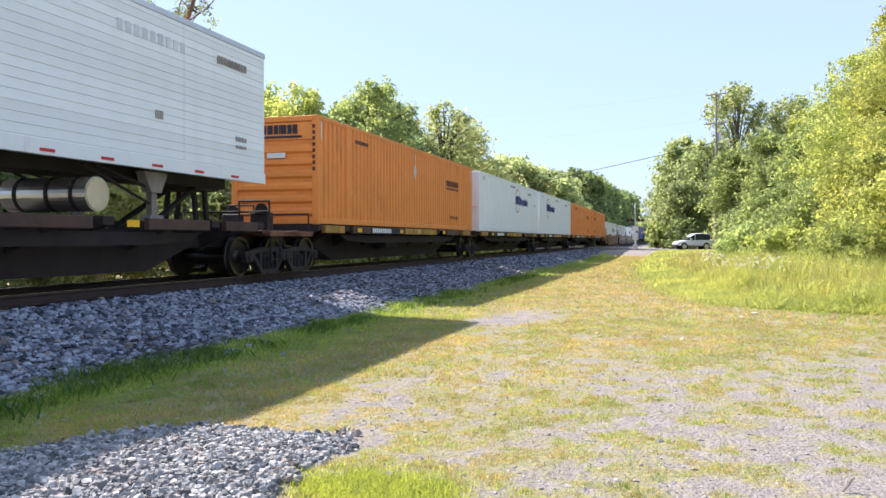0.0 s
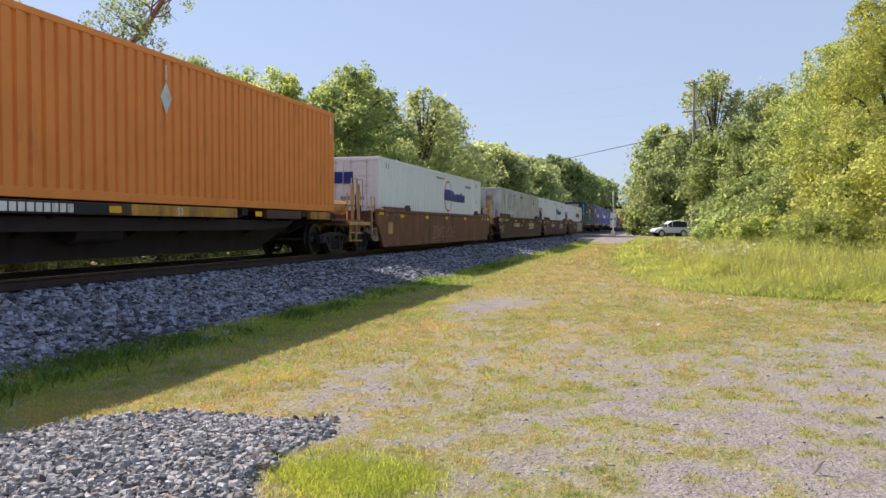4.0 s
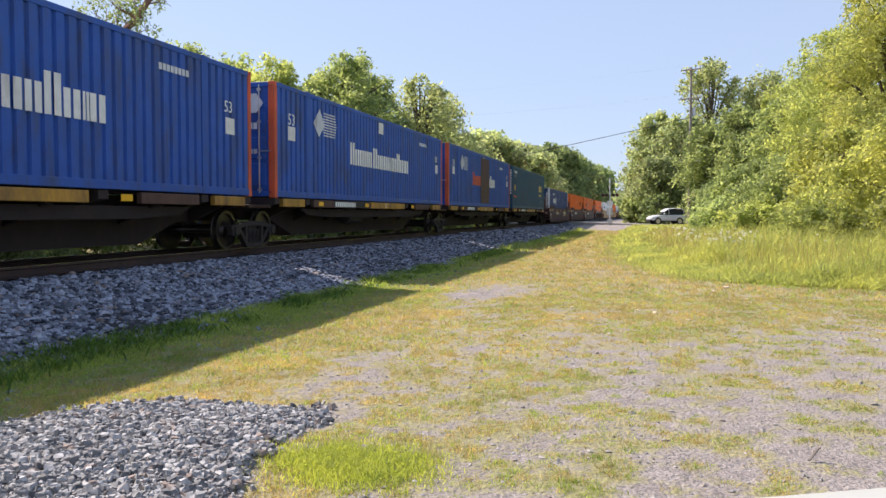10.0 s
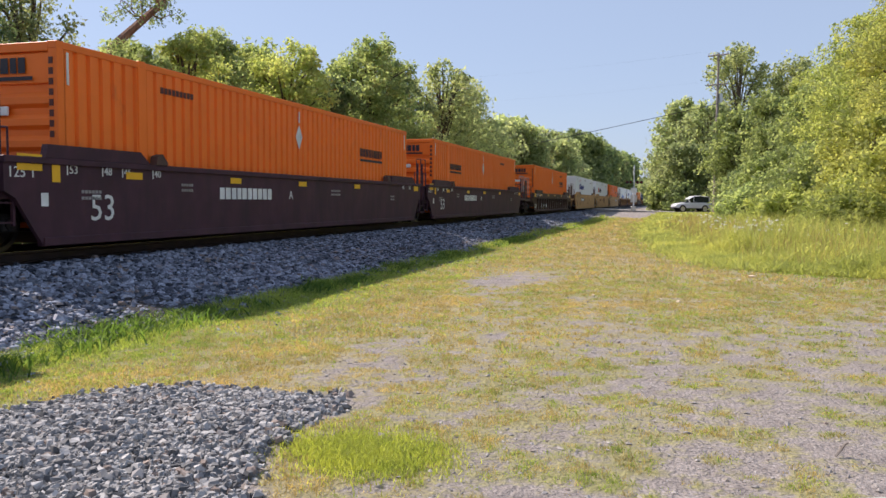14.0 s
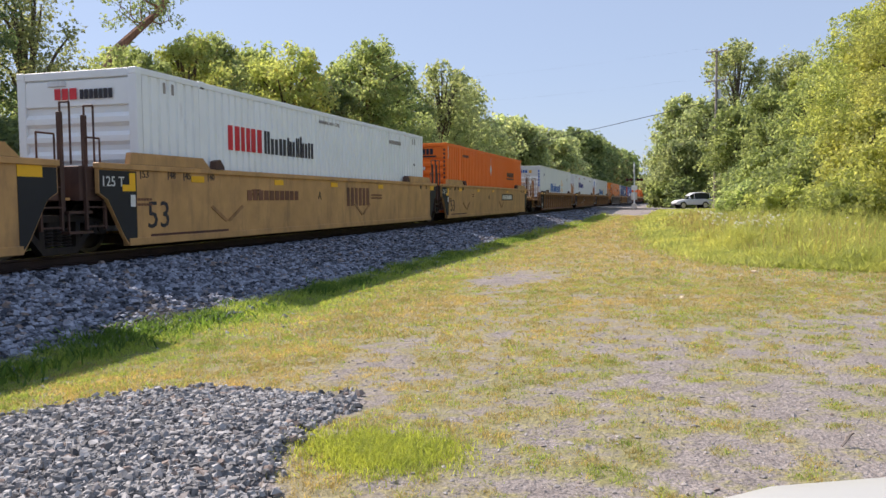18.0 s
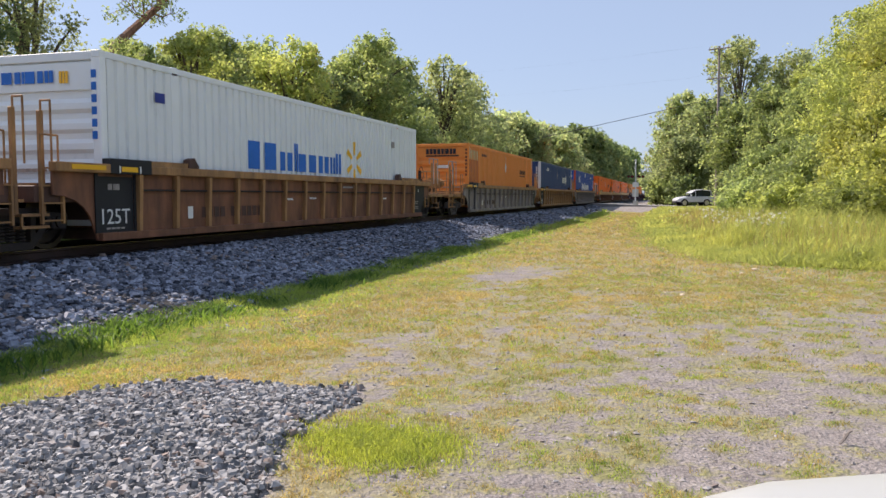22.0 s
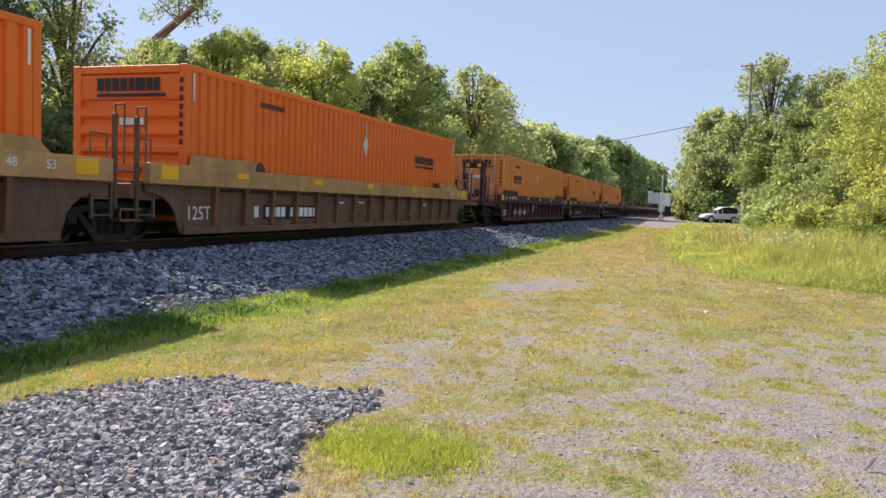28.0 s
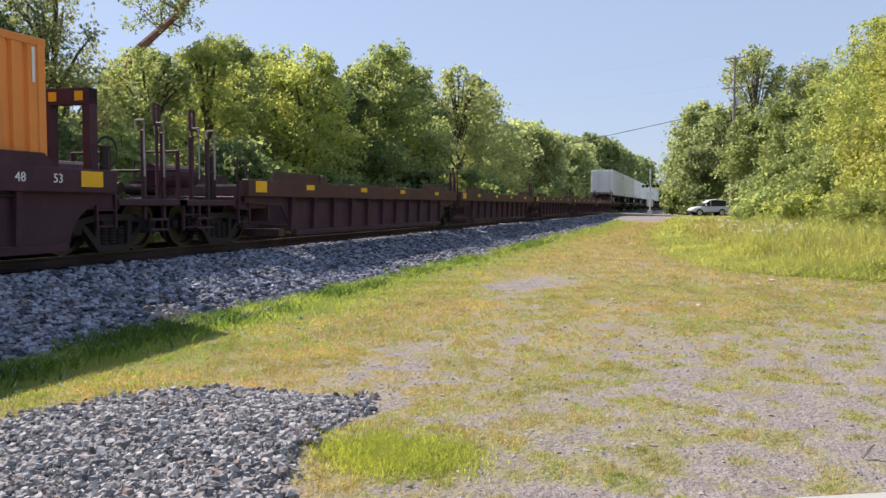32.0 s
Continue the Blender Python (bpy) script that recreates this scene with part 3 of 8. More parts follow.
def build_pile():
    rng = np.random.default_rng(43)
    pile = empty("gravel_pile", pose(-3.5, 4.4, 0))
    tagged(pile, "low heap of grey crushed stone beside the verge", "gravel", kind="stuff")
    n = 54000
    x, y = rng.uniform(-5.6, -1.7, n), rng.uniform(1.6, 6.3, n)
    k = rng.uniform(size=n) < pile_mask(x, y) ** 2 * 0.95 + 0.10 * (pile_mask(x + 0.15, y) > 0.05)
    x, y = x[k], y[k]
    s = np.clip(0.039 * rng.lognormal(0, 0.36, len(x)), 0.018, 0.070)
    z = ground_z(x, y) + s * 0.15 + rng.uniform(0, 0.03, len(x))
    near = np.argsort((x + 2.9) ** 2 + (y - 4.6) ** 2)[:300]
    kinds = []
    for j in range(24):
        v, f = stones(np.zeros(1), np.zeros(1), np.zeros(1), np.array([1.0]), rng, SHARD, SHARD_F, 0.46)
        me = bpy.data.meshes.new("stone")
        me.from_pydata([tuple(p) for p in v], [], [tuple(int(q) for q in r) for r in f])
        me.materials.append(M_STONE)
        kinds.append(me)
    for j, i in enumerate(near):
        ob = new("stone", kinds[j % 24])
        ob.parent = pile
        ob.matrix_basis = Matrix.LocRotScale((x[i] + 3.5, y[i] - 4.4, z[i]), Euler((rng.normal(0, 0.2), rng.normal(0, 0.2), rng.uniform(0, 6.28))), Vector((1, 1, 1)) * s[i] * 1.1)
    rest = np.ones(len(x), bool)
    rest[near] = False
    v, f = stones(x[rest] + 3.5, y[rest] - 4.4, z[rest], s[rest], rng, SHARD, SHARD_F, 0.38, 0.34)
    soup("stones", v, f, M_STONE, pile, kind="stuff", label="loose grey crushed stones")


build_pile()


def build_track():
    line = tagged(empty("railway_track", pose(TRACK_X, 0, RAIL_Z)), "rusty steel rails on weathered wooden ties", "railway", kind="structure")
    prof = [(-0.036, 0.0), (0.036, 0.0), (0.036, -0.035), (0.01, -0.05), (0.01, -0.14), (0.075, -0.155), (0.075, -0.175), (-0.075, -0.175), (-0.075, -0.155), (-0.01, -0.14), (-0.01, -0.05), (-0.036, -0.035)]
    for sx in (-0.755, 0.755):
        part("rail", prism(bmesh.new(), [(u + sx, v) for u, v in prof], "y", -60, 600), M_RAIL, line)
        part("running_surface", bx(sx - 0.026, -60, 0.0, sx + 0.026, 600, 0.003), M_STEEL, line, "bright worn top of the rail")
    tie = cached("tie", lambda: bx(-1.3, -0.115, -0.36, 1.3, 0.115, -0.178, bevel=0.01))
    plate = cached("tie_plate", lambda: bx(-0.16, -0.1, -0.178, 0.16, 0.1, -0.166, bevel=0.003))
    for i in range(140):
        y = 3 + i * 0.51
        t = part("tie", tie, M_TIE, line, m=pose(RNG.normal(0, 0.02), y, -0.004, 0, 0, RNG.normal(0, 0.6)))
        if i < 24:
            part("tie_plate", plate, M_RAIL, t, m=pose(0.755, 0, 0.004))


build_track()

# ---------------------------------------------------------------- grass and weeds


def blades(x, y, z, h, w, lean, rng, plain=False):
    """Bent grass blades, or plain ones of a single face, one island each."""
    n = len(x)
    th, ph = rng.uniform(0, 2 * np.pi, n), rng.uniform(0, 2 * np.pi, n)
    p = np.stack([x, y, z], -1)
    side = np.stack([np.cos(th), np.sin(th), th * 0], -1) * (w / 2)[:, None]
    out = np.stack([np.cos(ph), np.sin(ph), ph * 0], -1) * (h * lean * rng.uniform(0.1, 1.0, n))[:, None]
    up = np.stack([h * 0, h * 0, h], -1)
    if plain:
        return np.stack([p - side, p + side, p + up + out], 1).reshape(-1, 3), (np.arange(n) * 3)[:, None] + np.array([0, 1, 2])
    v = np.stack([p - side, p + side, p + side * 0.7 + up * 0.6 + out * 0.35, p - side * 0.7 + up * 0.6 + out * 0.35, p + up + out], 1)
    i = (np.arange(n) * 5)[:, None]
    f = np.concatenate([i + np.array([0, 1, 2]), i + np.array([0, 2, 3]), i + np.array([3, 2, 4])])
    return v.reshape(-1, 3), f


def scatter_grass():
    rng = np.random.default_rng(51)
    sets = {"green": [], "dry": [], "lush": []}
    for x0, x1, y0, y1, n, hh, ww, blades_per in ((-6.35, 4.5, 2.8, 8, 20000, 0.050, 0.0060, 11), (-6.4, 7.5, 8, 16, 22000, 0.058, 0.0095, 8),
                                                  (-6.4, 9, 16, 32, 15000, 0.08, 0.016, 6), (-6.5, 3, 32, 80, 9000, 0.13, 0.035, 4)):
        x, y = rng.uniform(x0, x1, n), rng.uniform(y0, y1, n)
        a, g = cover(x, y)
        a = a + rng.normal(0, 0.03, n)
        k = rng.uniform(size=n) < 0.012 + 0.988 * sstep(0.50, 0.72, a)
        x, y, a, g = x[k], y[k], a[k], g[k]
        green = rng.uniform(size=len(x)) < g * 1.05
        lush = np.exp(-(((x + 1.75) / 0.50) ** 2 + ((y - 4.55) / 0.5) ** 2) ** 2)
        edge = np.exp(-((x + 6.2) / 0.4) ** 2)
        for kind, sel in (("green", green), ("dry", ~green)):
            xs, ys = np.repeat(x[sel], blades_per), np.repeat(y[sel], blades_per)
            h = hh * (0.10 + 0.62 * np.repeat(a[sel], blades_per) + -0.25 * np.repeat(lush[sel], blades_per) + 1.3 * np.repeat(edge[sel] * (0.4 + 0.8 * (waves(x[sel], y[sel], 67, ((0.8, 1), (2.2, 1))) > 0)), blades_per)) * rng.uniform(0.4, 1.4, len(xs))
            xs, ys = xs + rng.normal(0, hh * 0.55, len(xs)), ys + rng.normal(0, hh * 0.55, len(xs))
            sets[kind].append(blades(xs, ys, ground_z(xs, ys) - 0.004, h, ww * rng.uniform(0.6, 1.4, len(xs)) * (1.35 if y0 > 7 else 1.0), 1.5, rng, y0 > 7))
    # extra blades on the lush clump
    n = 11000
    x, y = rng.normal(-1.82, 0.26, n), rng.normal(4.53, 0.20, n)
    k = rng.uniform(size=n) < 0.35 + 0.65 * sstep(-0.35, 0.25, waves(x, y, 69, ((1.6, 1.0), (4.0, 1.0), (9.0, 0.6))))
    x, y, n = x[k], y[k], int(k.sum())
    sets["lush"].append(blades(x, y, ground_z(x, y), rng.uniform(0.018, 0.055, n), rng.uniform(0.004, 0.008, n), 1.3, rng))
    for kind, mat, label in (("green", L_GRASS, "short fresh green grass tufts"), ("dry", L_DRY, "short dry yellow grass tufts"), ("lush", L_LUSH, "lush bright green clump beside the gravel")):
        base, vs, fs = 0, [], []
        for v, f in sets[kind]:
            vs.append(v), fs.append(f + base)
            base += len(v)
        tagged(soup("grass", np.concatenate(vs), np.concatenate(fs), mat, kind="stuff", label=label), category="grass")


scatter_grass()


def scatter_weeds():
    rng = np.random.default_rng(53)
    vs, fs, base = [], [], 0
    fl_v, fl_f, fb = [], [], 0
    for y0, y1, n, w in ((17.5, 26, 30000, 0.008), (26, 40, 20000, 0.014), (40, 84, 14000, 0.04)):
        y = rng.uniform(y0, y1, n)
        x = weed_edge(y) + np.abs(rng.normal(0, 1.0, n)) * np.where(rng.uniform(size=n) < 0.35, 1.2, 6.5) - np.abs(rng.normal(0, 0.45, n))
        d = x - weed_edge(y)
        clump = waves(x, y, 61, ((0.30, 1.0), (0.9, 0.9), (2.4, 0.6)))
        h = (0.07 + 0.95 * sstep(-0.3, 4.2, d) + 0.70 * clump * sstep(-0.2, 1.2, d)) * rng.uniform(0.5, 1.3, n)
        h = np.clip(h, 0.06, 1.5) * np.interp(y, [30, 45, 60, 72, 84], [1.0, 0.75, 0.55, 0.3, 0.12])
        v, f = blades(x, y, ground_z(x, y) - 0.01, h, w * rng.uniform(0.6, 1.6, n), 0.55, rng)
        vs.append(v), fs.append(f + base)
        base += len(v)
        # leaflets along the stems
        k = rng.uniform(size=n) < 0.7
        for rep in range(2):
            hx = x[k] + rng.normal(0, 0.08, k.sum())
            hy = y[k] + rng.normal(0, 0.08, k.sum())
            v, f = blades(hx, hy, ground_z(hx, hy) + h[k] * rng.uniform(0.2, 0.8, k.sum()), rng.uniform(0.08, 0.2, k.sum()), w * rng.uniform(2.2, 4.2, k.sum()), 2.0, rng, True)
            vs.append(v), fs.append(f + base)
            base += len(v)
        # flat white umbels
        m = {17.5: 70, 26: 60, 40: 34}[y0]
        fy, fx = rng.uniform(y0, y1, m * 9), np.abs(rng.normal(0.6, 2.0, m * 9)) + 0.7
        fx = fx + weed_edge(fy)
        pick = np.argsort(-waves(fx, fy, 64, ((0.30, 1.0), (0.8, 0.8))) - 0.5 * rng.uniform(size=m * 9))[:m]
        fx, fy = fx[pick], fy[pick]
        r = rng.uniform(0.02, 0.04, m) * (1.0 if y0 < 20 else 1.2)
        fz = ground_z(fx, fy) + rng.uniform(0.75, 1.15, m) * np.interp(fy, [30, 45, 60, 72, 84], [1.0, 0.8, 0.6, 0.35, 0.2])
        for q in range(7):
            a = q * 2 * np.pi / 6
            rr = r * (0 if q == 6 else 0.75)
            c = np.stack([fx + rr * np.cos(a), fy + rr * np.sin(a), fz + 0.012 * rng.normal(size=m)], -1)
            s = (r * 0.42)[:, None]
            v = np.stack([c + s * np.array([1, 0, 0.1]), c + s * np.array([0, 1, -0.1]), c + s * np.array([-1, 0, 0.1]), c + s * np.array([0, -1, -0.1]), c + s * np.array([0, 0, 0.6])], 1)
            i = (np.arange(m) * 5)[:, None]
            f = np.concatenate([i + np.array(t) for t in ((0, 1, 4), (1, 2, 4), (2, 3, 4), (3, 0, 4), (1, 0, 3), (1, 3, 2))])
            fl_v.append(v.reshape(-1, 3)), fl_f.append(f + fb)
            fb += m * 5
    tagged(soup("tall_weeds", np.concatenate(vs), np.concatenate(fs), L_WEED, kind="stuff", label="waist-high haze-paled green weeds and grass"), category="weeds")
    tagged(soup("wild_flowers", np.concatenate(fl_v), np.concatenate(fl_f), L_FLOWER, kind="stuff", label="flat white wild carrot flower heads"), category="flowers")
    n = 5200
    y = rng.uniform(18.5, 62, n)
    x = weed_edge(y) + np.abs(rng.normal(0.3, 2.6, n))
    h = rng.uniform(0.35, 1.25, n) * sstep(-0.4, 2.5, x - weed_edge(y)) * np.interp(y, [30, 45, 60], [1.0, 0.8, 0.6]) + 0.08
    v, f = blades(x, y, ground_z(x, y) - 0.01, h, 0.006 + 0.0005 * y * rng.uniform(0.6, 1.4, n), 0.35, rng)
    tagged(soup("dry_stalks", v, f, L_DRY, kind="stuff", label="thin dry stalks standing among the weeds"), category="weeds")
    # a few weeds at the foot of the ballast
    n = 15000
    y = rng.uniform(5, 34, n)
    x = -6.24 + rng.normal(0, 0.26, n)
    lump = waves(x, y, 66, ((0.5, 1), (1.3, 1), (3.0, 0.7)))
    k = lump > 0.0
    v, f = blades(x[k], y[k], 0 * x[k], rng.uniform(0.03, 0.10, k.sum()) + 0.13 * np.clip(lump[k], 0, 1), rng.uniform(0.012, 0.036, k.sum()), 1.6, rng)
    tagged(soup("verge_weeds", v, f, L_TOE, kind="stuff", label="ragged green weeds at the ballast foot"), category="weeds")


scatter_weeds()

# ---------------------------------------------------------------- trees


def leaf_cloud(centres, normals, radii, per, size, rng, flat=0.45):
    """Pointed leaves in flattened sprays round the given centres, each spray facing its own way."""
    n = len(centres) * per
    c, d = np.repeat(centres, per, 0), np.repeat(normals, per, 0)
    q = rng.normal(size=(n, 3))
    q /= np.linalg.norm(q, axis=1, keepdims=True)
    q *= (np.repeat(radii, per) * rng.uniform(0, 1, n) ** 0.45)[:, None]
    q -= d * (np.sum(q * d, 1, keepdims=True) * (1 - flat))
    nrm = d * 0.6 + rng.normal(size=(n, 3)) * 0.75
    nrm /= np.linalg.norm(nrm, axis=1, keepdims=True)
    a = np.cross(nrm, rng.normal(size=(n, 3)))
    a /= np.linalg.norm(a, axis=1, keepdims=True)
    b = np.cross(nrm, a)
    s = (size * rng.lognormal(0, 0.25, n))[:, None]
    p = c + q
    v = np.stack([p + a * s, p - a * s * 0.55 + b * s * 0.62, p - a * s * 0.55 - b * s * 0.62], 1)
    return v.reshape(-1, 3), (np.arange(n) * 3)[:, None] + np.array([0, 1, 2])


def limb(bm, pts, r0, r1, seg=6):
    k = len(pts) - 1
    for i in range(k):
        tube(bm, pts[i], pts[i + 1], r0 + (r1 - r0) * i / k, seg, r0 + (r1 - r0) * (i + 1) / k)


def tree(x, y, height, width, leaves, seed, label, coarse=1.0, low=0.22, airy=0.0, name="tree", trunk=None, category="tree", bark=None):
    """A trunk that forks into limbs, and a crown of leaf sprays gathered in uneven boughs."""
    rng = np.random.default_rng(seed)
    base = float(ground_z(np.array([x]), np.array([y]))[0])
    root = tagged(empty(name, pose(x, y, base)), label, category)
    bm = bmesh.new()
    tr = trunk or height * 0.018 + 0.03
    fork = height * low
    lean = rng.normal(0, 0.03, 2) * height
    limb(bm, [(0, 0, -0.15), (lean[0] * 0.3, lean[1] * 0.3, fork), (lean[0], lean[1], height * 0.8)], tr, tr * 0.25)
    leaf = min(max(0.0022 * math.hypot(x, y), 0.045), 0.55) * coarse
    k = max(8, int(9 + width * 1.7))
    vs, fs, count = [], [], 0
    boughs = []
    for i in range(k):
        u = (i + 0.5) / k
        z = height * (low * 0.75 + (0.95 - low * 0.75) * u)
        prof = math.sin(math.pi * min(1.0, 0.20 + 0.76 * u)) ** 0.65
        a = i * 2.4 + rng.uniform(-0.5, 0.5)
        r = width * 0.5 * prof * rng.uniform(0.35, 0.88)
        bough = width * rng.uniform(0.13, 0.24) * (0.62 + 0.5 * prof)
        boughs.append((np.array([lean[0] * u + r * math.cos(a), lean[1] * u + r * math.sin(a), min(z, height - bough * 0.7)]), bough, z, u))
    for i in range(int(6 + width * 0.9)):   # shoots that break the outline
        a, r = rng.uniform(0, 6.28), width * rng.uniform(0.08, 0.40)
        boughs.append((np.array([lean[0] + r * math.cos(a), lean[1] + r * math.sin(a), height * (1.03 - 0.55 * (r / width)) + rng.uniform(-0.3, 0.3)]), width * rng.uniform(0.05, 0.10), height * 0.9, 0.9))
    for c, bough, z, u in boughs:
        limb(bm, [(lean[0] * u * 0.6, lean[1] * u * 0.6, max(fork * 0.7, z * 0.62)), tuple(c * np.array([0.6, 0.6, 0.93])), tuple(c)], tr * 0.4, tr * 0.10, 5)
        n = 4 * math.pi * bough ** 2 * (0.40 - 0.24 * airy) / (0.47 * leaf ** 2)
        m = int(min(46, max(6, n / 5)))
        d = rng.normal(size=(m, 3)) + np.array([0, 0, 0.25])
        d /= np.linalg.norm(d, axis=1, keepdims=True)
        at = c + d * (bough * rng.uniform(0.45 - 0.2 * airy, 1.30, m))[:, None] * np.array([1, 1, 0.95])
        face = d * 0.7 + np.array([0, 0, 0.6]) + rng.normal(size=(m, 3)) * 0.25
        face /= np.linalg.norm(face, axis=1, keepdims=True)
        keep = at[:, 2] > 0.12
        v, f = leaf_cloud(at[keep], face[keep], np.maximum(bough * rng.uniform(0.22, 0.62, m)[keep], leaf * 1.5), max(3, int(n / m)), leaf, rng, 0.75)
        vs.append(v), fs.append(f + count)
        count += len(v)
        if airy < 0.5:   # the shaded inside of the bough
            d = rng.normal(size=(int(10 * min(2.5, max(1, bough))), 3))
            at = c + d / np.linalg.norm(d, axis=1, keepdims=True) * bough * rng.uniform(0.1, 0.70, (len(d), 1))
            v, f = leaf_cloud(at, d / np.linalg.norm(d, axis=1, keepdims=True), np.full(len(d), leaf), 1, max(leaf, bough * 0.16), rng)
            vs.append(v), fs.append(f + count)
            count += len(v)
    part("trunk", bm, bark or M_BARK, root)
    soup("crown", np.concatenate(vs), np.concatenate(fs), leaves, root)
    return root


GREENS = ((L_MID, "mid-green"), (L_YELLOW, "yellow-green"), (L_DARK, "deep green"), (L_GREY, "pale grey-green"), (L_SHADY, "shade-darkened green"), (L_LIME, "lime-green"), (L_HAZED, "haze-paled green"))


def plant_trees():
    # behind the line: x, y, height, width, tone, leaf size
    far_side = ((-21.5, 17.0, 14.0, 7.6, 4), (-21.5, 22.6, 9.2, 4.8, 3), (-25.0, 26.0, 6.8, 4.0, 0), (-20.6, 26.2, 7.6, 4.2, 0),
                (-21.0, 30.6, 9.2, 4.0, 5), (-23.0, 35.0, 9.6, 5.8, 0), (-20.6, 39.0, 9.9, 6.0, 5), (-24.5, 43.5, 10.6, 6.4, 0),
                (-20.6, 50.0, 12.0, 7.6, 0), (-21.5, 45.0, 9.0, 5.8, 2), (-22.5, 59.0, 12.2, 7.5, 2), (-21.0, 71.0, 14.0, 8.6, 3),
                (-23.0, 88.0, 14.8, 9.5, 3), (-22.0, 80.0, 10.0, 8.0, 3), (-19.5, 101.0, 11.0, 9.5, 0), (-24.0, 116.0, 13.5, 11.0, 0),
                (-20.0, 130.0, 11.5, 11.0, 0), (-23.0, 146.0, 13.8, 12.0, 0), (-20.0, 168.0, 15.8, 13.0, 2), (-19.0, 195.0, 15.6, 13.0, 2),
                (-19.5, 225.0, 16.6, 14.0, 2), (-18.0, 262.0, 16.5, 15.0, 2), (-26.0, 300.0, 20.0, 22.0, 2), (-26.5, 34.0, 9.4, 5.5, 0),
                (-24.5, 40.0, 10.2, 5.5, 5), (-26.5, 49.0, 11.0, 6.5, 2), (-25.5, 55.0, 11.2, 6.5, 2), (-26.0, 66.0, 11.8, 7.5, 0), (-26.0, 95.0, 12.0, 9.0, 0), (-24.0, 108.0, 11.5, 9.0, 0))
    for i, (x, y, h, w, g) in enumerate(far_side):
        # past y 95 mid-green trees take the leaf with haze mixed in
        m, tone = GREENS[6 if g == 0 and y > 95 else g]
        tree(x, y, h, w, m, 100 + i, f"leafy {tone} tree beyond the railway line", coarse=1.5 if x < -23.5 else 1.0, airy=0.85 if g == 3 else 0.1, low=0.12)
    # undergrowth behind the line
    for i in range(26):
        y = 9 + i * 4.2 + RNG.uniform(-1, 1)
        x = -16.8 - RNG.uniform(0, 2.2)
        m, tone = GREENS[(0, 1, 2, 0, 2)[i % 5]]
        tree(x, y, RNG.uniform(2.2, 4.4), RNG.uniform(3.2, 4.8), m, 200 + i, f"dense {tone} bush beyond the railway line", coarse=1.6, low=0.04, name="bush", category="bush")
    # this side: x, y, height, width, tone, leaf
    near_side = ((-0.2, 128.0, 13.0, 8.5, 0), (0.5, 117.0, 15.4, 8.5, 0), (4.0, 108.0, 13.6, 8.5, 0), (8.0, 113.0, 22.5, 10.0, 3), (19.5, 113.0, 19.0, 10.0, 3),
                 (14.0, 116.0, 20.5, 11.0, 3), (1.2, 103.0, 8.5, 7.0, 0), (7.5, 98.0, 10.5, 7.0, 0), (8.5, 84.0, 11.5, 7.5, 0),
                 (12.5, 72.0, 12.5, 8.0, 5), (9.5, 62.0, 9.8, 6.5, 0), (10.2, 49.0, 12.0, 7.0, 5), (10.3, 39.5, 12.5, 6.9, 1),
                 (16.0, 50.0, 13.5, 8.0, 0), (13.5, 33.0, 10.0, 6.5, 1), (-4.2, 235.0, 9.5, 10.0, 0), (20.0, 85.0, 14.0, 10.0, 0), (24.0, 60.0, 13.0, 9.0, 0))
    for i, (x, y, h, w, g) in enumerate(near_side):
        # same swap here: distant haze put into the leaf colour
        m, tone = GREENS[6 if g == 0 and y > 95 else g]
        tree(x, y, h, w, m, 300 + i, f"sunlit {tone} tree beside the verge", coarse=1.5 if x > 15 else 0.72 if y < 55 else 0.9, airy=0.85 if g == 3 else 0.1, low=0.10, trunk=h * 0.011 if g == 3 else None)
    tree(6.4, 93.2, 11.4, 6.2, L_MID, 333, "mid-green tree with a bare lower trunk beside the pole", low=0.48)
    bushes = ((6.4, 60.0, 4.6, 5.0, 0), (6.4, 70.0, 4.0, 5.5, 2), (7.2, 52.0, 4.8, 5.0, 0), (7.0, 43.0, 4.3, 4.6, 0), (7.6, 36.0, 5.0, 4.6, 1), (8.6, 30.0, 5.2, 4.8, 1),
              (6.0, 47.5, 2.8, 3.6, 0), (6.6, 33.0, 2.4, 3.0, 1), (6.6, 78.0, 3.2, 4.5, 0), (0.6, 99.0, 3.4, 4.0, 2), (10.5, 27.0, 5.0, 4.5, 0), (6.4, 97.0, 3.4, 4.5, 0), (-1.6, 103.0, 3.2, 4.5, 0), (8.2, 90.0, 3.6, 5.0, 2),
              (5.0, 40.0, 2.1, 3.6, 5), (4.8, 53.0, 2.5, 4.4, 0), (5.6, 30.5, 1.9, 3.2, 5), (7.6, 25.5, 2.1, 3.2, 1), (5.8, 64.0, 2.4, 4.4, 5), (8.6, 22.5, 2.0, 3.0, 1))
    for i, (x, y, h, w, g) in enumerate(bushes):
        m, tone = GREENS[g]
        tree(x, y, h, w, m, 400 + i, f"rounded {tone} bush at the edge of the weeds", coarse=1.0, low=0.03, name="bush", category="bush")


plant_trees()


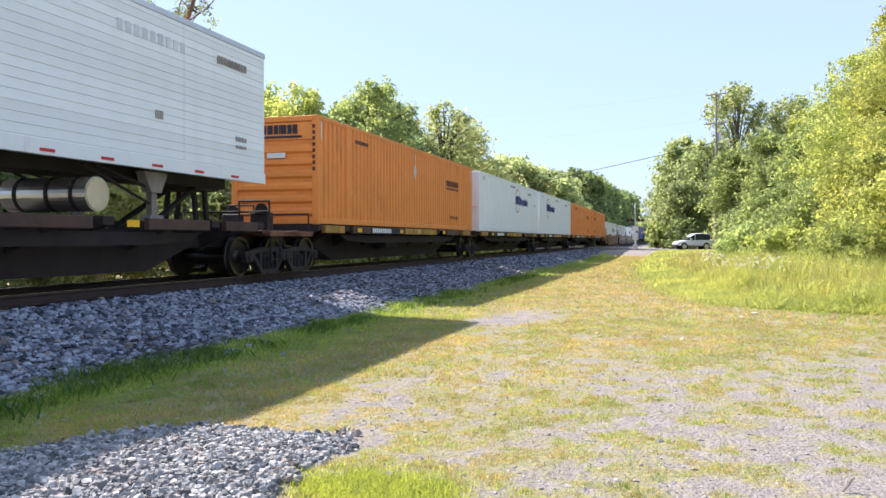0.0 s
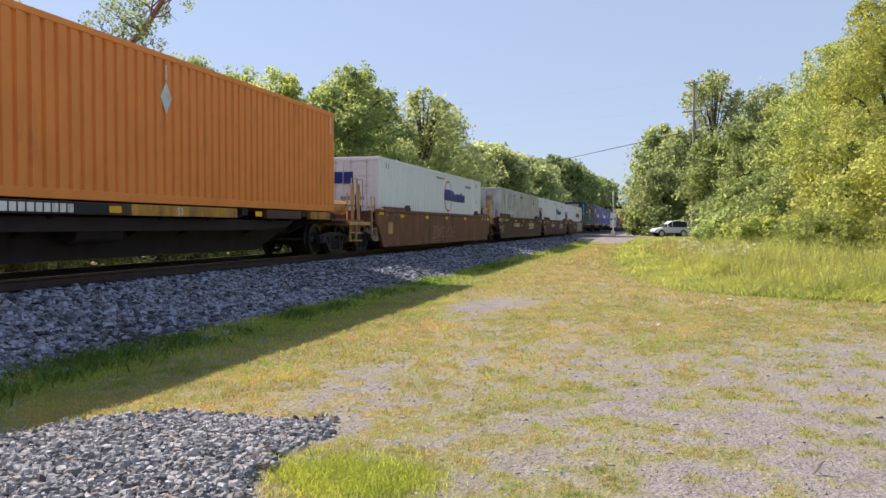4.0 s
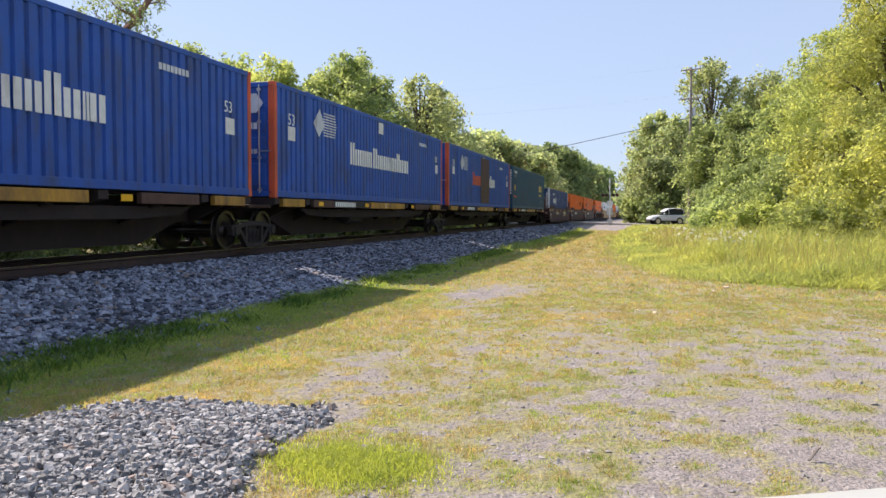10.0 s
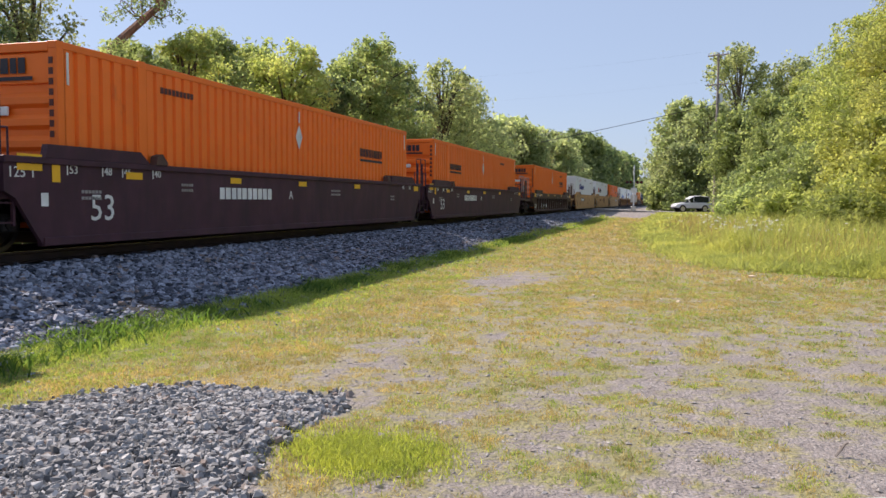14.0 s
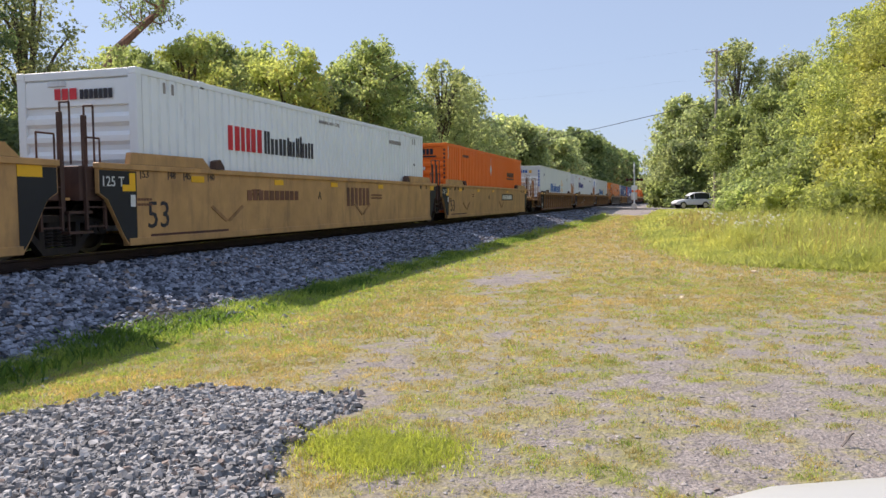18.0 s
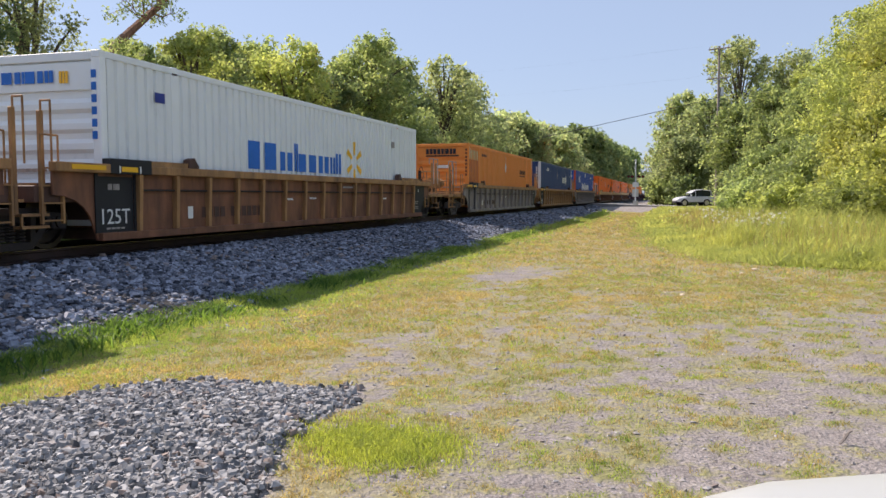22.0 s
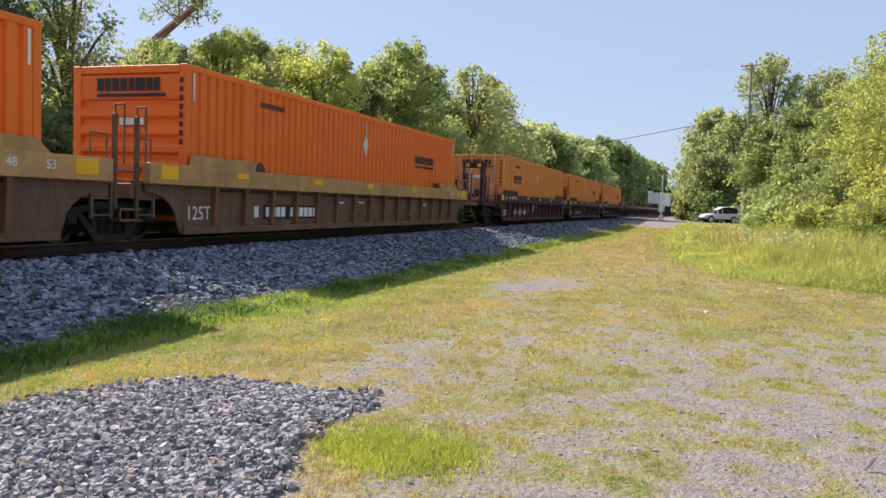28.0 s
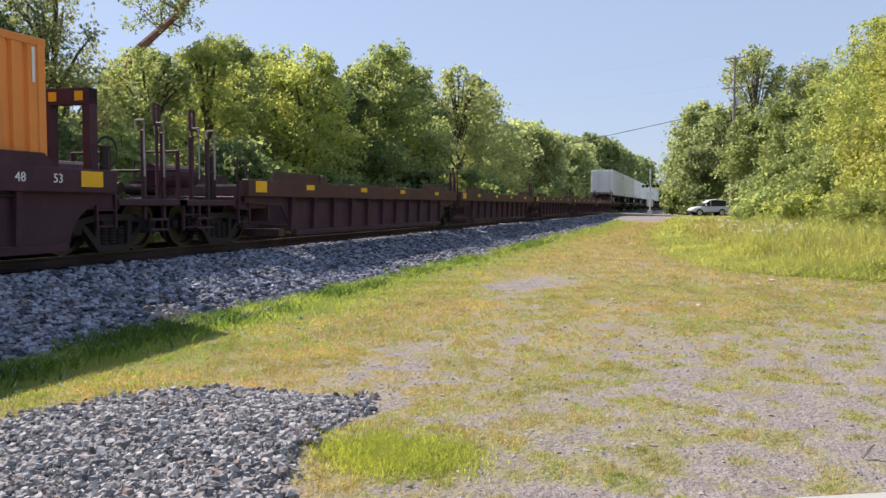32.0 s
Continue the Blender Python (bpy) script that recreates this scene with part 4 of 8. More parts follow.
def leaning_tree():
    """A half-dead tree that leans out over the others, with bare limbs and sparse tufts."""
    rng = np.random.default_rng(77)
    x, y = -23.0, 25.0
    root = tagged(empty("leaning_tree", pose(x, y, 0)), "half-dead leaning tree with bare limbs and sparse leaves", "tree")
    bm = bmesh.new()
    p = [Vector(q) for q in ((0, 0, -0.2), (0.2, 0.8, 4.0), (0.6, 2.7, 7.9), (1.1, 5.0, 10.0), (1.4, 6.3, 11.9), (1.6, 7.0, 13.8))]
    limb(bm, p, 0.27, 0.07, 8)
    tips = []
    for i in range(26):
        k = rng.integers(2, 5)
        a = p[k].lerp(p[k + 1], rng.uniform(0.55 if k == 2 else 0, 1))
        d = Vector((rng.normal(0, 0.8), rng.normal(0.4, 1.0), rng.normal(0.7, 0.5))).normalized()
        ln = rng.uniform(0.8, 2.8)
        mid = a + d * ln * 0.5 + Vector(rng.normal(0, 0.12, 3))
        end = mid + (d + Vector((0, 0, 0.35))).normalized() * ln * 0.55
        limb(bm, [a, mid, end], 0.045, 0.012, 5)
        for j in range(3):
            e2 = end + Vector(rng.normal(0, 0.45, 3))
            limb(bm, [mid.lerp(end, rng.uniform(0.3, 1)), e2], 0.016, 0.006, 4)
            tips.append(e2)
        tips.append(mid)
    part("trunk", bm, M_DEADBARK, root)
    c = np.array([tuple(t) for t in tips if t.z < 12.4 and rng.uniform() < 0.85])
    up = rng.normal(size=c.shape) + np.array([0, 0, 0.8])
    v, f = leaf_cloud(c, up / np.linalg.norm(up, axis=1, keepdims=True), np.full(len(c), 0.42), 48, 0.075, rng, 0.8)
    soup("crown", v, f, L_DARK, root)


leaning_tree()

# ---------------------------------------------------------------- the train: wheels and trucks
WHEEL_R = 0.46


def wheel_profile():
    """A wheel turned about the x axis, tread between x 0 and 0.13, flange on the inner side."""
    bm = bmesh.new()
    ring = [(-0.01, 0.10), (-0.02, 0.30), (-0.03, 0.375), (-0.03, WHEEL_R + 0.026), (0.0, WHEEL_R + 0.022), (0.012, WHEEL_R), (0.11, WHEEL_R - 0.006), (0.11, 0.385), (0.05, 0.36), (0.045, 0.20), (0.12, 0.15), (0.12, 0.02), (-0.01, 0.02)]
    seg = 20
    rows = []
    for i in range(seg):
        a = 2 * math.pi * i / seg
        rows.append([bm.verts.new((u, r * math.cos(a), r * math.sin(a))) for u, r in ring])
    k = len(ring)
    for i in range(seg):
        for j in range(k):
            bm.faces.new((rows[i][j], rows[i][(j + 1) % k], rows[(i + 1) % seg][(j + 1) % k], rows[(i + 1) % seg][j]))
    bmesh.ops.recalc_face_normals(bm, faces=bm.faces)
    return bm


def wheelset_bm():
    """An axle with its two wheels, turning as one."""
    bm = bmesh.new()
    for s in (1, -1):
        w = wheel_profile()
        bmesh.ops.transform(w, matrix=Matrix.Translation((s * 0.70, 0, 0)) @ Matrix.Rotation(0 if s > 0 else math.pi, 4, "Z"), verts=w.verts)
        me = bpy.data.meshes.new("tmp")
        w.to_mesh(me)
        w.free()
        bm.from_mesh(me)
        bpy.data.meshes.remove(me)
    tube(bm, (-1.0, 0, 0), (1.0, 0, 0), 0.075, 12)
    for i in range(3):
        a = i * 2.094
        tube(bm, (1.0, 0.05 * math.cos(a), 0.05 * math.sin(a)), (1.03, 0.05 * math.cos(a), 0.05 * math.sin(a)), 0.015, 6)
    return bm


def side_frame_bm():
    """A cast three-piece truck side: an arched top, a sagging bottom, two windows, journal boxes."""
    bm = bmesh.new()
    x0, x1 = 0.93, 1.06
    prism(bm, [(-1.08, 0.10), (-0.74, 0.13), (-0.40, 0.20), (0.40, 0.20), (0.74, 0.13), (1.08, 0.10), (1.08, 0.00), (0.74, 0.03), (0.40, 0.09), (-0.40, 0.09), (-0.74, 0.03), (-1.08, 0.00)], "x", x0, x1)
    prism(bm, [(-0.80, 0.06), (-0.68, 0.06), (-0.30, -0.31), (0.30, -0.31), (0.68, 0.06), (0.80, 0.06), (0.36, -0.42), (-0.36, -0.42)], "x", x0, x1)
    for s in (-1, 1):
        prism(bm, [(s * 0.34, 0.12), (s * 0.44, 0.12), (s * 0.42, -0.33), (s * 0.32, -0.33)], "x", x0, x1)
        box(bm, x0 - 0.02, s * 0.89 - 0.15, -0.14, x1 + 0.02, s * 0.89 + 0.15, 0.06, bevel=0.02)
        tube(bm, (x1 - 0.02, s * 0.89, -0.02), (x1 + 0.05, s * 0.89, -0.02), 0.10, 14)
    return bm


def spring_bm():
    """One coil spring, turned as a stack of joined swells."""
    bm = bmesh.new()
    prof = [(0.045, -0.30)]
    for i in range(6):
        z = -0.285 + i * 0.05
        prof += [(0.088, z), (0.088, z + 0.022), (0.055, z + 0.036)]
    rows = [[bm.verts.new((0.98 + r * math.cos(a), r * math.sin(a), z)) for r, z in prof] for a in (2 * math.pi * j / 9 for j in range(9))]
    for i in range(9):
        for j in range(len(prof) - 1):
            bm.faces.new((rows[i][j], rows[(i + 1) % 9][j], rows[(i + 1) % 9][j + 1], rows[i][j + 1]))
    bmesh.ops.recalc_face_normals(bm, faces=bm.faces)
    return bm


ALL_TRUCKS = []


def truck(parent, y, iron=M_IRON):
    """A two-axle freight truck, its centre on the joint at y, wheels on the rail."""
    t = part("truck", cached("bolster", lambda: bx(-1.0, -0.19, -0.06, 1.0, 0.19, 0.13, bevel=0.02)), M_IRON, parent, m=pose(0, y, WHEEL_R))
    frame_me = cached("side_frame", side_frame_bm)
    for s in (0, 180):
        part("side_frame", frame_me, iron, t, m=pose(0, 0, 0, 0, 0, s))
    for s in (-0.19, 0.0, 0.19):
        part("spring", cached("spring", spring_bm), iron, t, m=pose(0, s, 0))
    wm = cached("wheelset", wheelset_bm, False)
    for s in (-0.89, 0.89):
        w = part("wheelset", wm, M_WHEEL, t, m=pose(0, s, 0))
        ALL_TRUCKS.append((w, parent, y + s, s))
    part("brake_beam", cached("brake_beam", lambda: bx(-0.7, -0.36, -0.2, 0.7, -0.29, -0.08)), M_IRON, t)
    return t


# ---------------------------------------------------------------- containers
CL, CW, CH = 16.15, 2.60, 2.896
TRAIN = []


def corrugated(pitch, depth, flat=0.35):
    """A pressed side sheet on the plane x = 0, ridges towards +x, along y, between the rails."""
    bm = bmesh.new()
    z0, z1 = 0.17, CH - 0.11
    y, prof = 0.16, []
    end = CL - 0.16
    while y < end - 0.01:
        for dy, dx in ((0, 0.0), (pitch * 0.60, 0.0), (pitch * 0.69, -depth), (pitch * 0.91, -depth)):
            prof.append((min(y + dy, end), dx))
        y += pitch
    prof.append((end, 0.0))
    a = [bm.verts.new((d, yy, z0)) for yy, d in prof]
    b = [bm.verts.new((d, yy, z1)) for yy, d in prof]
    for i in range(len(prof) - 1):
        if prof[i + 1][0] - prof[i][0] > 1e-4:
            bm.faces.new((a[i], a[i + 1], b[i + 1], b[i]))
    return bm


def end_sheet_bm():
    """The flat sheet of a blank end, facing -y at y = 0."""
    return bx(-1.16, 0.07, 0.15, 1.16, 0.09, CH - 0.1)


def wide_rib_bm(step):
    return prism(bmesh.new(), [(0.072, 0), (0.005, step * 0.20), (0.005, step * 0.50), (0.072, step * 0.74)], "x", -1.12, 1.12)


def narrow_rib_bm():
    return prism(bmesh.new(), [(0.072, 0), (0.0, 0.035), (0.0, 0.10), (0.072, 0.135)], "x", -1.14, 1.14)


def upright_rib_bm():
    return prism(bmesh.new(), [(0, 0.072), (0.03, 0.02), (0.12, 0.02), (0.15, 0.072)], "z", 0.17, CH - 0.12)


def blank_end(root, kind, body, m, seen):
    """A blank end with its pressings, each a part where the train shows it."""
    part("end_panel", cached("end_sheet", end_sheet_bm), body, root, m=m)
    part("end_header", cached("end_header", lambda: bx(-1.12, 0.004, CH - 0.15, 1.12, 0.10, CH - 0.006, bevel=0.01)), body, root, m=m)
    part("end_sill", cached("box_end_sill", lambda: bx(-1.12, 0.004, 0.02, 1.12, 0.10, 0.17, bevel=0.01)), body, root, m=m)
    if not seen:
        return
    if kind == "ribbed":
        for i in range(6):
            part("end_rib", cached("wide_rib", lambda: wide_rib_bm(1 / 3)), body, root, m=m @ pose(0, 0, 0.22 + i / 3))
        part("name_panel", cached("name_panel", lambda: bx(-1.12, 0.02, 2.26, 1.12, 0.075, 2.72, bevel=0.01)), body, root, m=m)
    elif kind == "narrow":
        for i in range(11):
            part("end_rib", cached("narrow_rib", narrow_rib_bm), body, root, m=m @ pose(0, 0, 0.20 + i * 0.225))
    else:
        for i in range(9):
            part("end_rib", cached("upright_rib", upright_rib_bm), body, root, m=m @ pose(-1.10 + i * 0.25, 0, 0))


def door_leaf_bm():
    """One door leaf, hinge at x = 0, 1.14 wide towards -x, facing -y."""
    bm = bmesh.new()
    box(bm, -1.14, 0.03, 0.17, -0.005, 0.075, CH - 0.13, bevel=0.012)
    for z0, z1 in ((0.30, 0.86), (0.98, 1.52), (1.64, 2.12), (2.24, 2.66)):
        box(bm, -1.02, 0.012, z0, -0.12, 0.035, z1, bevel=0.012)
    return bm


def lock_bar_bm():
    bm = bmesh.new()
    tube(bm, (0, 0, 0.12), (0, 0, CH - 0.08), 0.019, 8)
    for z in (0.2, 1.0, 1.9, 2.7):
        box(bm, -0.05, -0.02, z - 0.03, 0.05, 0.03, z + 0.03)
    box(bm, 0.0, -0.03, 1.15, 0.32, -0.012, 1.19)
    return bm


def bars(parent, name, material, x, y, z, widths, h, gap=0.28, thick=0.004, drop=None):
    """A row of plain marks on the side, in place of lettering."""
    bm = bmesh.new()
    yy = y
    for i, w in enumerate(widths):
        hh = h if drop is None else h * drop[i % len(drop)]
        if name == "logo" and w > 0.12:   # a pair of plain upright bars for each sign of the name
            box(bm, x, yy, z, x + thick, yy + w * 0.40, z + hh)
            box(bm, x, yy + w * 0.58, z, x + thick, yy + w, z + hh)
        else:
            box(bm, x, yy, z, x + thick, yy + w, z + hh)
        yy += w * (1 + gap)
    return part(name, bm, material, parent)


def end_bars(parent, name, material, x, z, widths, h, gap=0.28, y=-0.006):
    bm = bmesh.new()
    xx = x
    for w in widths:
        box(bm, xx, y, z, xx + w, y + 0.004, z + h)
        xx += w * (1 + gap)
    return part(name, bm, material, parent)


def ring_bm(x, y, z, r, w, a0, a1, n=22):
    bm = bmesh.new()
    for i in range(n):
        p, q = a0 + (a1 - a0) * i / n, a0 + (a1 - a0) * (i + 1) / n
        vs = [bm.verts.new((x, y + rr * math.cos(t), z + rr * math.sin(t))) for rr, t in ((r, p), (r, q), (r - w, q), (r - w, p))]
        bm.faces.new(vs)
    bmesh.ops.recalc_face_normals(bm, faces=bm.faces)
    return bm


def poly_bm(x, pts):
    bm = bmesh.new()
    prism(bm, pts, "x", x, x + 0.004)
    return bm


SIDE = CW / 2 - 0.006   # the plane just proud of the side sheet


def container(s, floor, body, label, end="ribbed", sheet=(0.28, 0.05, 0.31), post=None, frame_mat=None, decal=None):
    """A 53-foot box: side sheets, rails, posts, roof, ends, corner castings and its markings. s: its near end on the train; floor: over the rail."""
    root = tagged(empty("shipping_container"), label, "container", "containers on the train")
    frame_mat = frame_mat or body
    post = post or body
    me = cached(("side_panel", *sheet), lambda: corrugated(*sheet))
    part("side_panel", me, body, root, m=pose(CW / 2 - 0.012, 0, 0))
    part("side_panel", me, body, root, m=pose(-CW / 2 + 0.012, CL, 0, 0, 0, 180))
    part("roof", cached("roof", lambda: bx(-CW / 2 + 0.04, 0.04, CH - 0.05, CW / 2 - 0.04, CL - 0.04, CH - 0.015)), body, root)
    part("floor", cached("c_floor", lambda: bx(-CW / 2 + 0.03, 0.1, 0.05, CW / 2 - 0.03, CL - 0.1, 0.16)), M_DARKBROWN, root)
    tr = cached("top_rail", lambda: bx(-0.04, 0.12, CH - 0.12, 0.04, CL - 0.12, CH - 0.004, bevel=0.01))
    br = cached("bottom_rail", lambda: bx(-0.04, 0.12, 0.02, 0.04, CL - 0.12, 0.18, bevel=0.01))
    cp = cached("corner_post", lambda: bx(-0.09, 0, 0.1, 0.09, 0.15, CH - 0.1, bevel=0.012))
    cc = cached("corner_casting", lambda: bx(-0.085, -0.003, -0.06, 0.085, 0.17, 0.06, bevel=0.01))
    ip = cached("middle_post", lambda: bx(-0.02, -0.11, 0.02, 0.012, 0.11, CH - 0.01, bevel=0.006))
    for sx in (1, -1):
        part("top_rail", tr, frame_mat, root, m=pose(sx * (CW / 2 - 0.04), 0, 0))
        part("bottom_rail", br, frame_mat, root, m=pose(sx * (CW / 2 - 0.04), 0, 0))
        for y in (0, CL - 0.15):
            part("corner_post", cp, post, root, m=pose(sx * (CW / 2 - 0.092), y, 0))
            for z in (0.06, CH - 0.06):
                part("corner_casting", cc, post, root, m=pose(sx * (CW / 2 - 0.088), y - 0.005, z))
        for y in (1.98, CL - 1.98):
            part("middle_post", ip, frame_mat, root, m=pose(sx * (CW / 2 - 0.006), y, 0, 0, 0, 0 if sx > 0 else 180))
            part("lift_casting", cc, frame_mat, root, m=pose(sx * (CW / 2 - 0.075), y - 0.085, CH - 0.05))
    for y, turn in ((0, 0), (CL, 180)):
        kind = end if turn == 0 else ("doors" if end in ("ribbed", "narrow") else "ribbed")
        m = pose(0, y, 0, 0, 0, turn)
        if kind != "doors":
            blank_end(root, kind, body, m, turn == 0)
        else:
            leaf = cached("door_leaf", door_leaf_bm)
            bar = cached("lock_bar", lock_bar_bm)
            for sx in (0, 1):
                d = part("door", leaf, body, root, m=m @ pose(sx * 1.15, 0, 0))
                for bxp in (-0.28, -0.86):
                    part("lock_bar", bar, M_GALV, d, m=pose(bxp, 0.0, 0))
            part("door_sill", cached("door_sill", lambda: bx(-1.2, 0.0, 0.03, 1.2, 0.1, 0.17, bevel=0.01)), body, root, m=m)
            part("door_header", cached("door_header", lambda: bx(-1.2, 0.0, CH - 0.14, 1.2, 0.1, CH - 0.01, bevel=0.01)), body, root, m=m)
    if decal:
        decal(root)
    TRAIN.append((root, s, floor))
    return root


# markings ------------------------------------------------------------
LETTERS9 = (0.17, 0.17, 0.18, 0.19, 0.15, 0.06, 0.18, 0.15, 0.17)


def marks_orange(logo_y, diamond_y=9.2, faded=False, flip=False):
    ink = M_ORINK if faded else M_INK

    def put(c):
        bars(c, "logo", ink, SIDE, logo_y, 1.80, LETTERS9, 0.24)
        bars(c, "logo_underline", ink, SIDE, logo_y, 1.66, (1.80,), 0.07)
        part("diamond_placard", poly_bm(SIDE, [(diamond_y - 0.18, 2.06), (diamond_y, 1.74), (diamond_y + 0.18, 2.06), (diamond_y, 2.36)]), M_GREYWHITE, c)
        bars(c, "plain_strip", M_GREYWHITE, SIDE, diamond_y - 0.02, 2.40, (0.05,), 0.28)
        bars(c, "number_bars", M_ORINK, SIDE, 2.5 if not flip else 12.0, 2.42, (0.09,) * 9, 0.11)
        lettering("TOP LIFT ONLY", 0.17, M_ORINK, c, SIDE, 12.55 if logo_y > 6 else 2.2, 0.46)
        end_bars(c, "end_logo", M_INK, -0.72, 2.42, tuple(w * 0.8 for w in LETTERS9), 0.24)
        end_bars(c, "end_underline", M_INK, -0.72, 2.31, (1.55,), 0.06)
        part("document_plate", bx(-0.2, -0.012, 1.78, 0.34, 0.03, 1.92, bevel=0.008), M_MARK, c)
        bars(c, "post_strip", M_MARK, SIDE, 0.19, CH - 0.65, (0.05,), 0.5)
        bars(c, "post_strip", M_MARK, SIDE, CL - 0.25, CH - 0.65, (0.05,), 0.5)
        bm = bmesh.new()
        for i in range(8):
            box(bm, 0.98, -0.006, 2.55 - i * 0.16, 1.06, 0.0, 2.65 - i * 0.16)
        part("number_bars", bm, M_ORINK, c, m=pose(0.16, -0.002, 0))
    return put


def marks_stg(logo_y, doors=False, red=False):
    def put(c):
        if red:
            bars(c, "logo", M_REDINK, SIDE, logo_y, 1.62, (0.46, 0.38, 0.46), 0.52, gap=0.12)
            bars(c, "logo", M_INK, SIDE, logo_y + 1.52, 1.62, (0.25, 0.33, 0.33, 0.09, 0.28, 0.18, 0.09, 0.28, 0.28), 0.52, gap=0.22, drop=(1, 0.7, 0.75, 0.85, 0.7, 0.9))
        else:
            part("logo_ring", ring_bm(SIDE + 0.002, logo_y + 0.62, 1.88, 0.70, 0.07, radians(70), radians(290)), M_REDINK, c)
            part("logo_ring", ring_bm(SIDE + 0.002, logo_y + 0.62, 1.88, 0.70, 0.05, radians(-60), radians(60), 14), M_DIMMARK, c)
            bars(c, "logo", M_BLUEINK, SIDE + 0.004, logo_y, 1.68, (0.36, 0.36, 0.42), 0.50, gap=0.14)
            bars(c, "logo", M_BLUEINK, SIDE + 0.004, logo_y + 1.36, 1.66, (0.24, 0.32, 0.32, 0.09, 0.27, 0.18, 0.09, 0.27, 0.27), 0.48, gap=0.2, drop=(1, 0.72, 0.78, 0.9, 0.72, 0.9))
        lettering("WARNING HIGH CUBE", 0.13, M_DIMMARK, c, SIDE, 7.3, 2.58)
        bars(c, "number_bars", M_DIMMARK, SIDE, 12.6, 2.40, (0.09,) * 10, 0.12)
        lettering("53", 0.16, M_INK, c, SIDE, CL - 1.1, 1.75)
        for y in (0.75, 1.0, CL - 1.2, CL - 0.95):
            bars(c, "strap_plate", M_DIMMARK, SIDE, y, 2.52, (0.07,), 0.20)
        for y in (1.98, CL - 1.98):
            part("lift_mark", bx(CW / 2 + 0.001, y - 0.08, CH - 0.14, CW / 2 + 0.006, y + 0.08, CH - 0.02), M_CREDINK, c)
        if doors:
            end_bars(c, "end_logo", M_BLUEINK if not red else M_REDINK, -0.66, 1.98, (0.30, 0.30, 0.34), 0.40, gap=0.16, y=-0.03)
            end_bars(c, "number_bars", M_DIMMARK, -0.1, 1.42, (0.1,) * 7, 0.12, y=0.006)
        else:
            end_bars(c, "end_logo", M_BLUEINK if not red else M_REDINK, -0.45, 2.38, (0.13, 0.13, 0.15), 0.20)
            if red:
                end_bars(c, "end_logo", M_INK, 0.10, 2.38, (0.08,) * 7, 0.17)
            part("document_plate", bx(-0.6, -0.012, 2.62, -0.2, 0.03, 2.72, bevel=0.008), M_GREYWHITE, c)
    return put


def marks_worn(c):
    bars(c, "faded_logo", M_WORNBLUE, SIDE, 2.95, 1.66, (0.1,), 0.6)
    part("faded_logo", ring_bm(SIDE + 0.002, 3.3, 2.1, 0.5, 0.16, radians(40), radians(320)), M_WORNBLUE, c)
    bars(c, "faded_logo", M_WORNBLUE, SIDE, 4.75, 1.66, (0.26,), 0.9)
    bars(c, "faded_logo", M_WORNBLUE, SIDE, 4.42, 2.50, (0.92,), 0.13)
    bars(c, "faded_logo", M_GREYWHITE, SIDE, 3.0, 1.32, (0.2,) * 8, 0.18)
    bars(c, "number_bars", M_INK, SIDE, 7.2, 2.48, (0.09,) * 10, 0.1)
    bars(c, "number_bars", M_INK, SIDE, 13.2, 2.2, (0.09,) * 5, 0.14)
    bm = bmesh.new()
    for x0, z0, w, h in ((-0.95, 1.6, 0.5, 0.7), (0.4, 1.3, 0.35, 1.1)):
        box(bm, x0, 0.006, z0, x0 + w, 0.011, z0 + h)
    part("rust_stain", bm, M_OCHRE, c)


def marks_walmart(c):
    bars(c, "logo", M_WBLUE, SIDE, 4.58, 1.12, (1.25, 0.62, 0.20, 0.98, 0.62, 0.32, 0.34), 0.62, gap=0.16, drop=(1, 0.72, 1.1, 0.72, 0.72, 0.72, 0.9))
    for i in range(6):
        a = radians(90 + i * 60)
        ca, sa = math.cos(a), math.sin(a)
        pts = [(10.5 + r * ca - w * sa, 1.50 + r * sa + w * ca) for r, w in ((0.20, 0.05), (0.58, 0.09), (0.58, -0.09), (0.20, -0.05))]
        part("logo_ray", poly_bm(SIDE, pts), M_YELLOW, c)
    end_bars(c, "end_logo", M_WBLUE, -0.72, 2.40, (0.22, 0.12, 0.05, 0.2, 0.12, 0.07, 0.08), 0.2)
    end_bars(c, "end_logo", M_YELLOW, 0.48, 2.38, (0.05, 0.05, 0.05), 0.2)
    bars(c, "unit_mark", M_BLUEINK, SIDE, 1.4, 2.2, (0.28,), 0.18)
    bars(c, "unit_mark", M_DIMMARK, SIDE, 13.6, 2.1, (0.3,), 0.2)
    bm = bmesh.new()
    for i in range(6):
        box(bm, 1.12, -0.009, 2.45 - i * 0.2, 1.22, -0.004, 2.58 - i * 0.2)
    part("number_bars", bm, M_WBLUE, c)
    for y in (1.98, CL - 1.98):
        part("lift_mark", bx(CW / 2 + 0.001, y - 0.08, CH - 0.14, CW / 2 + 0.006, y + 0.08, CH - 0.02), M_CREDINK, c)


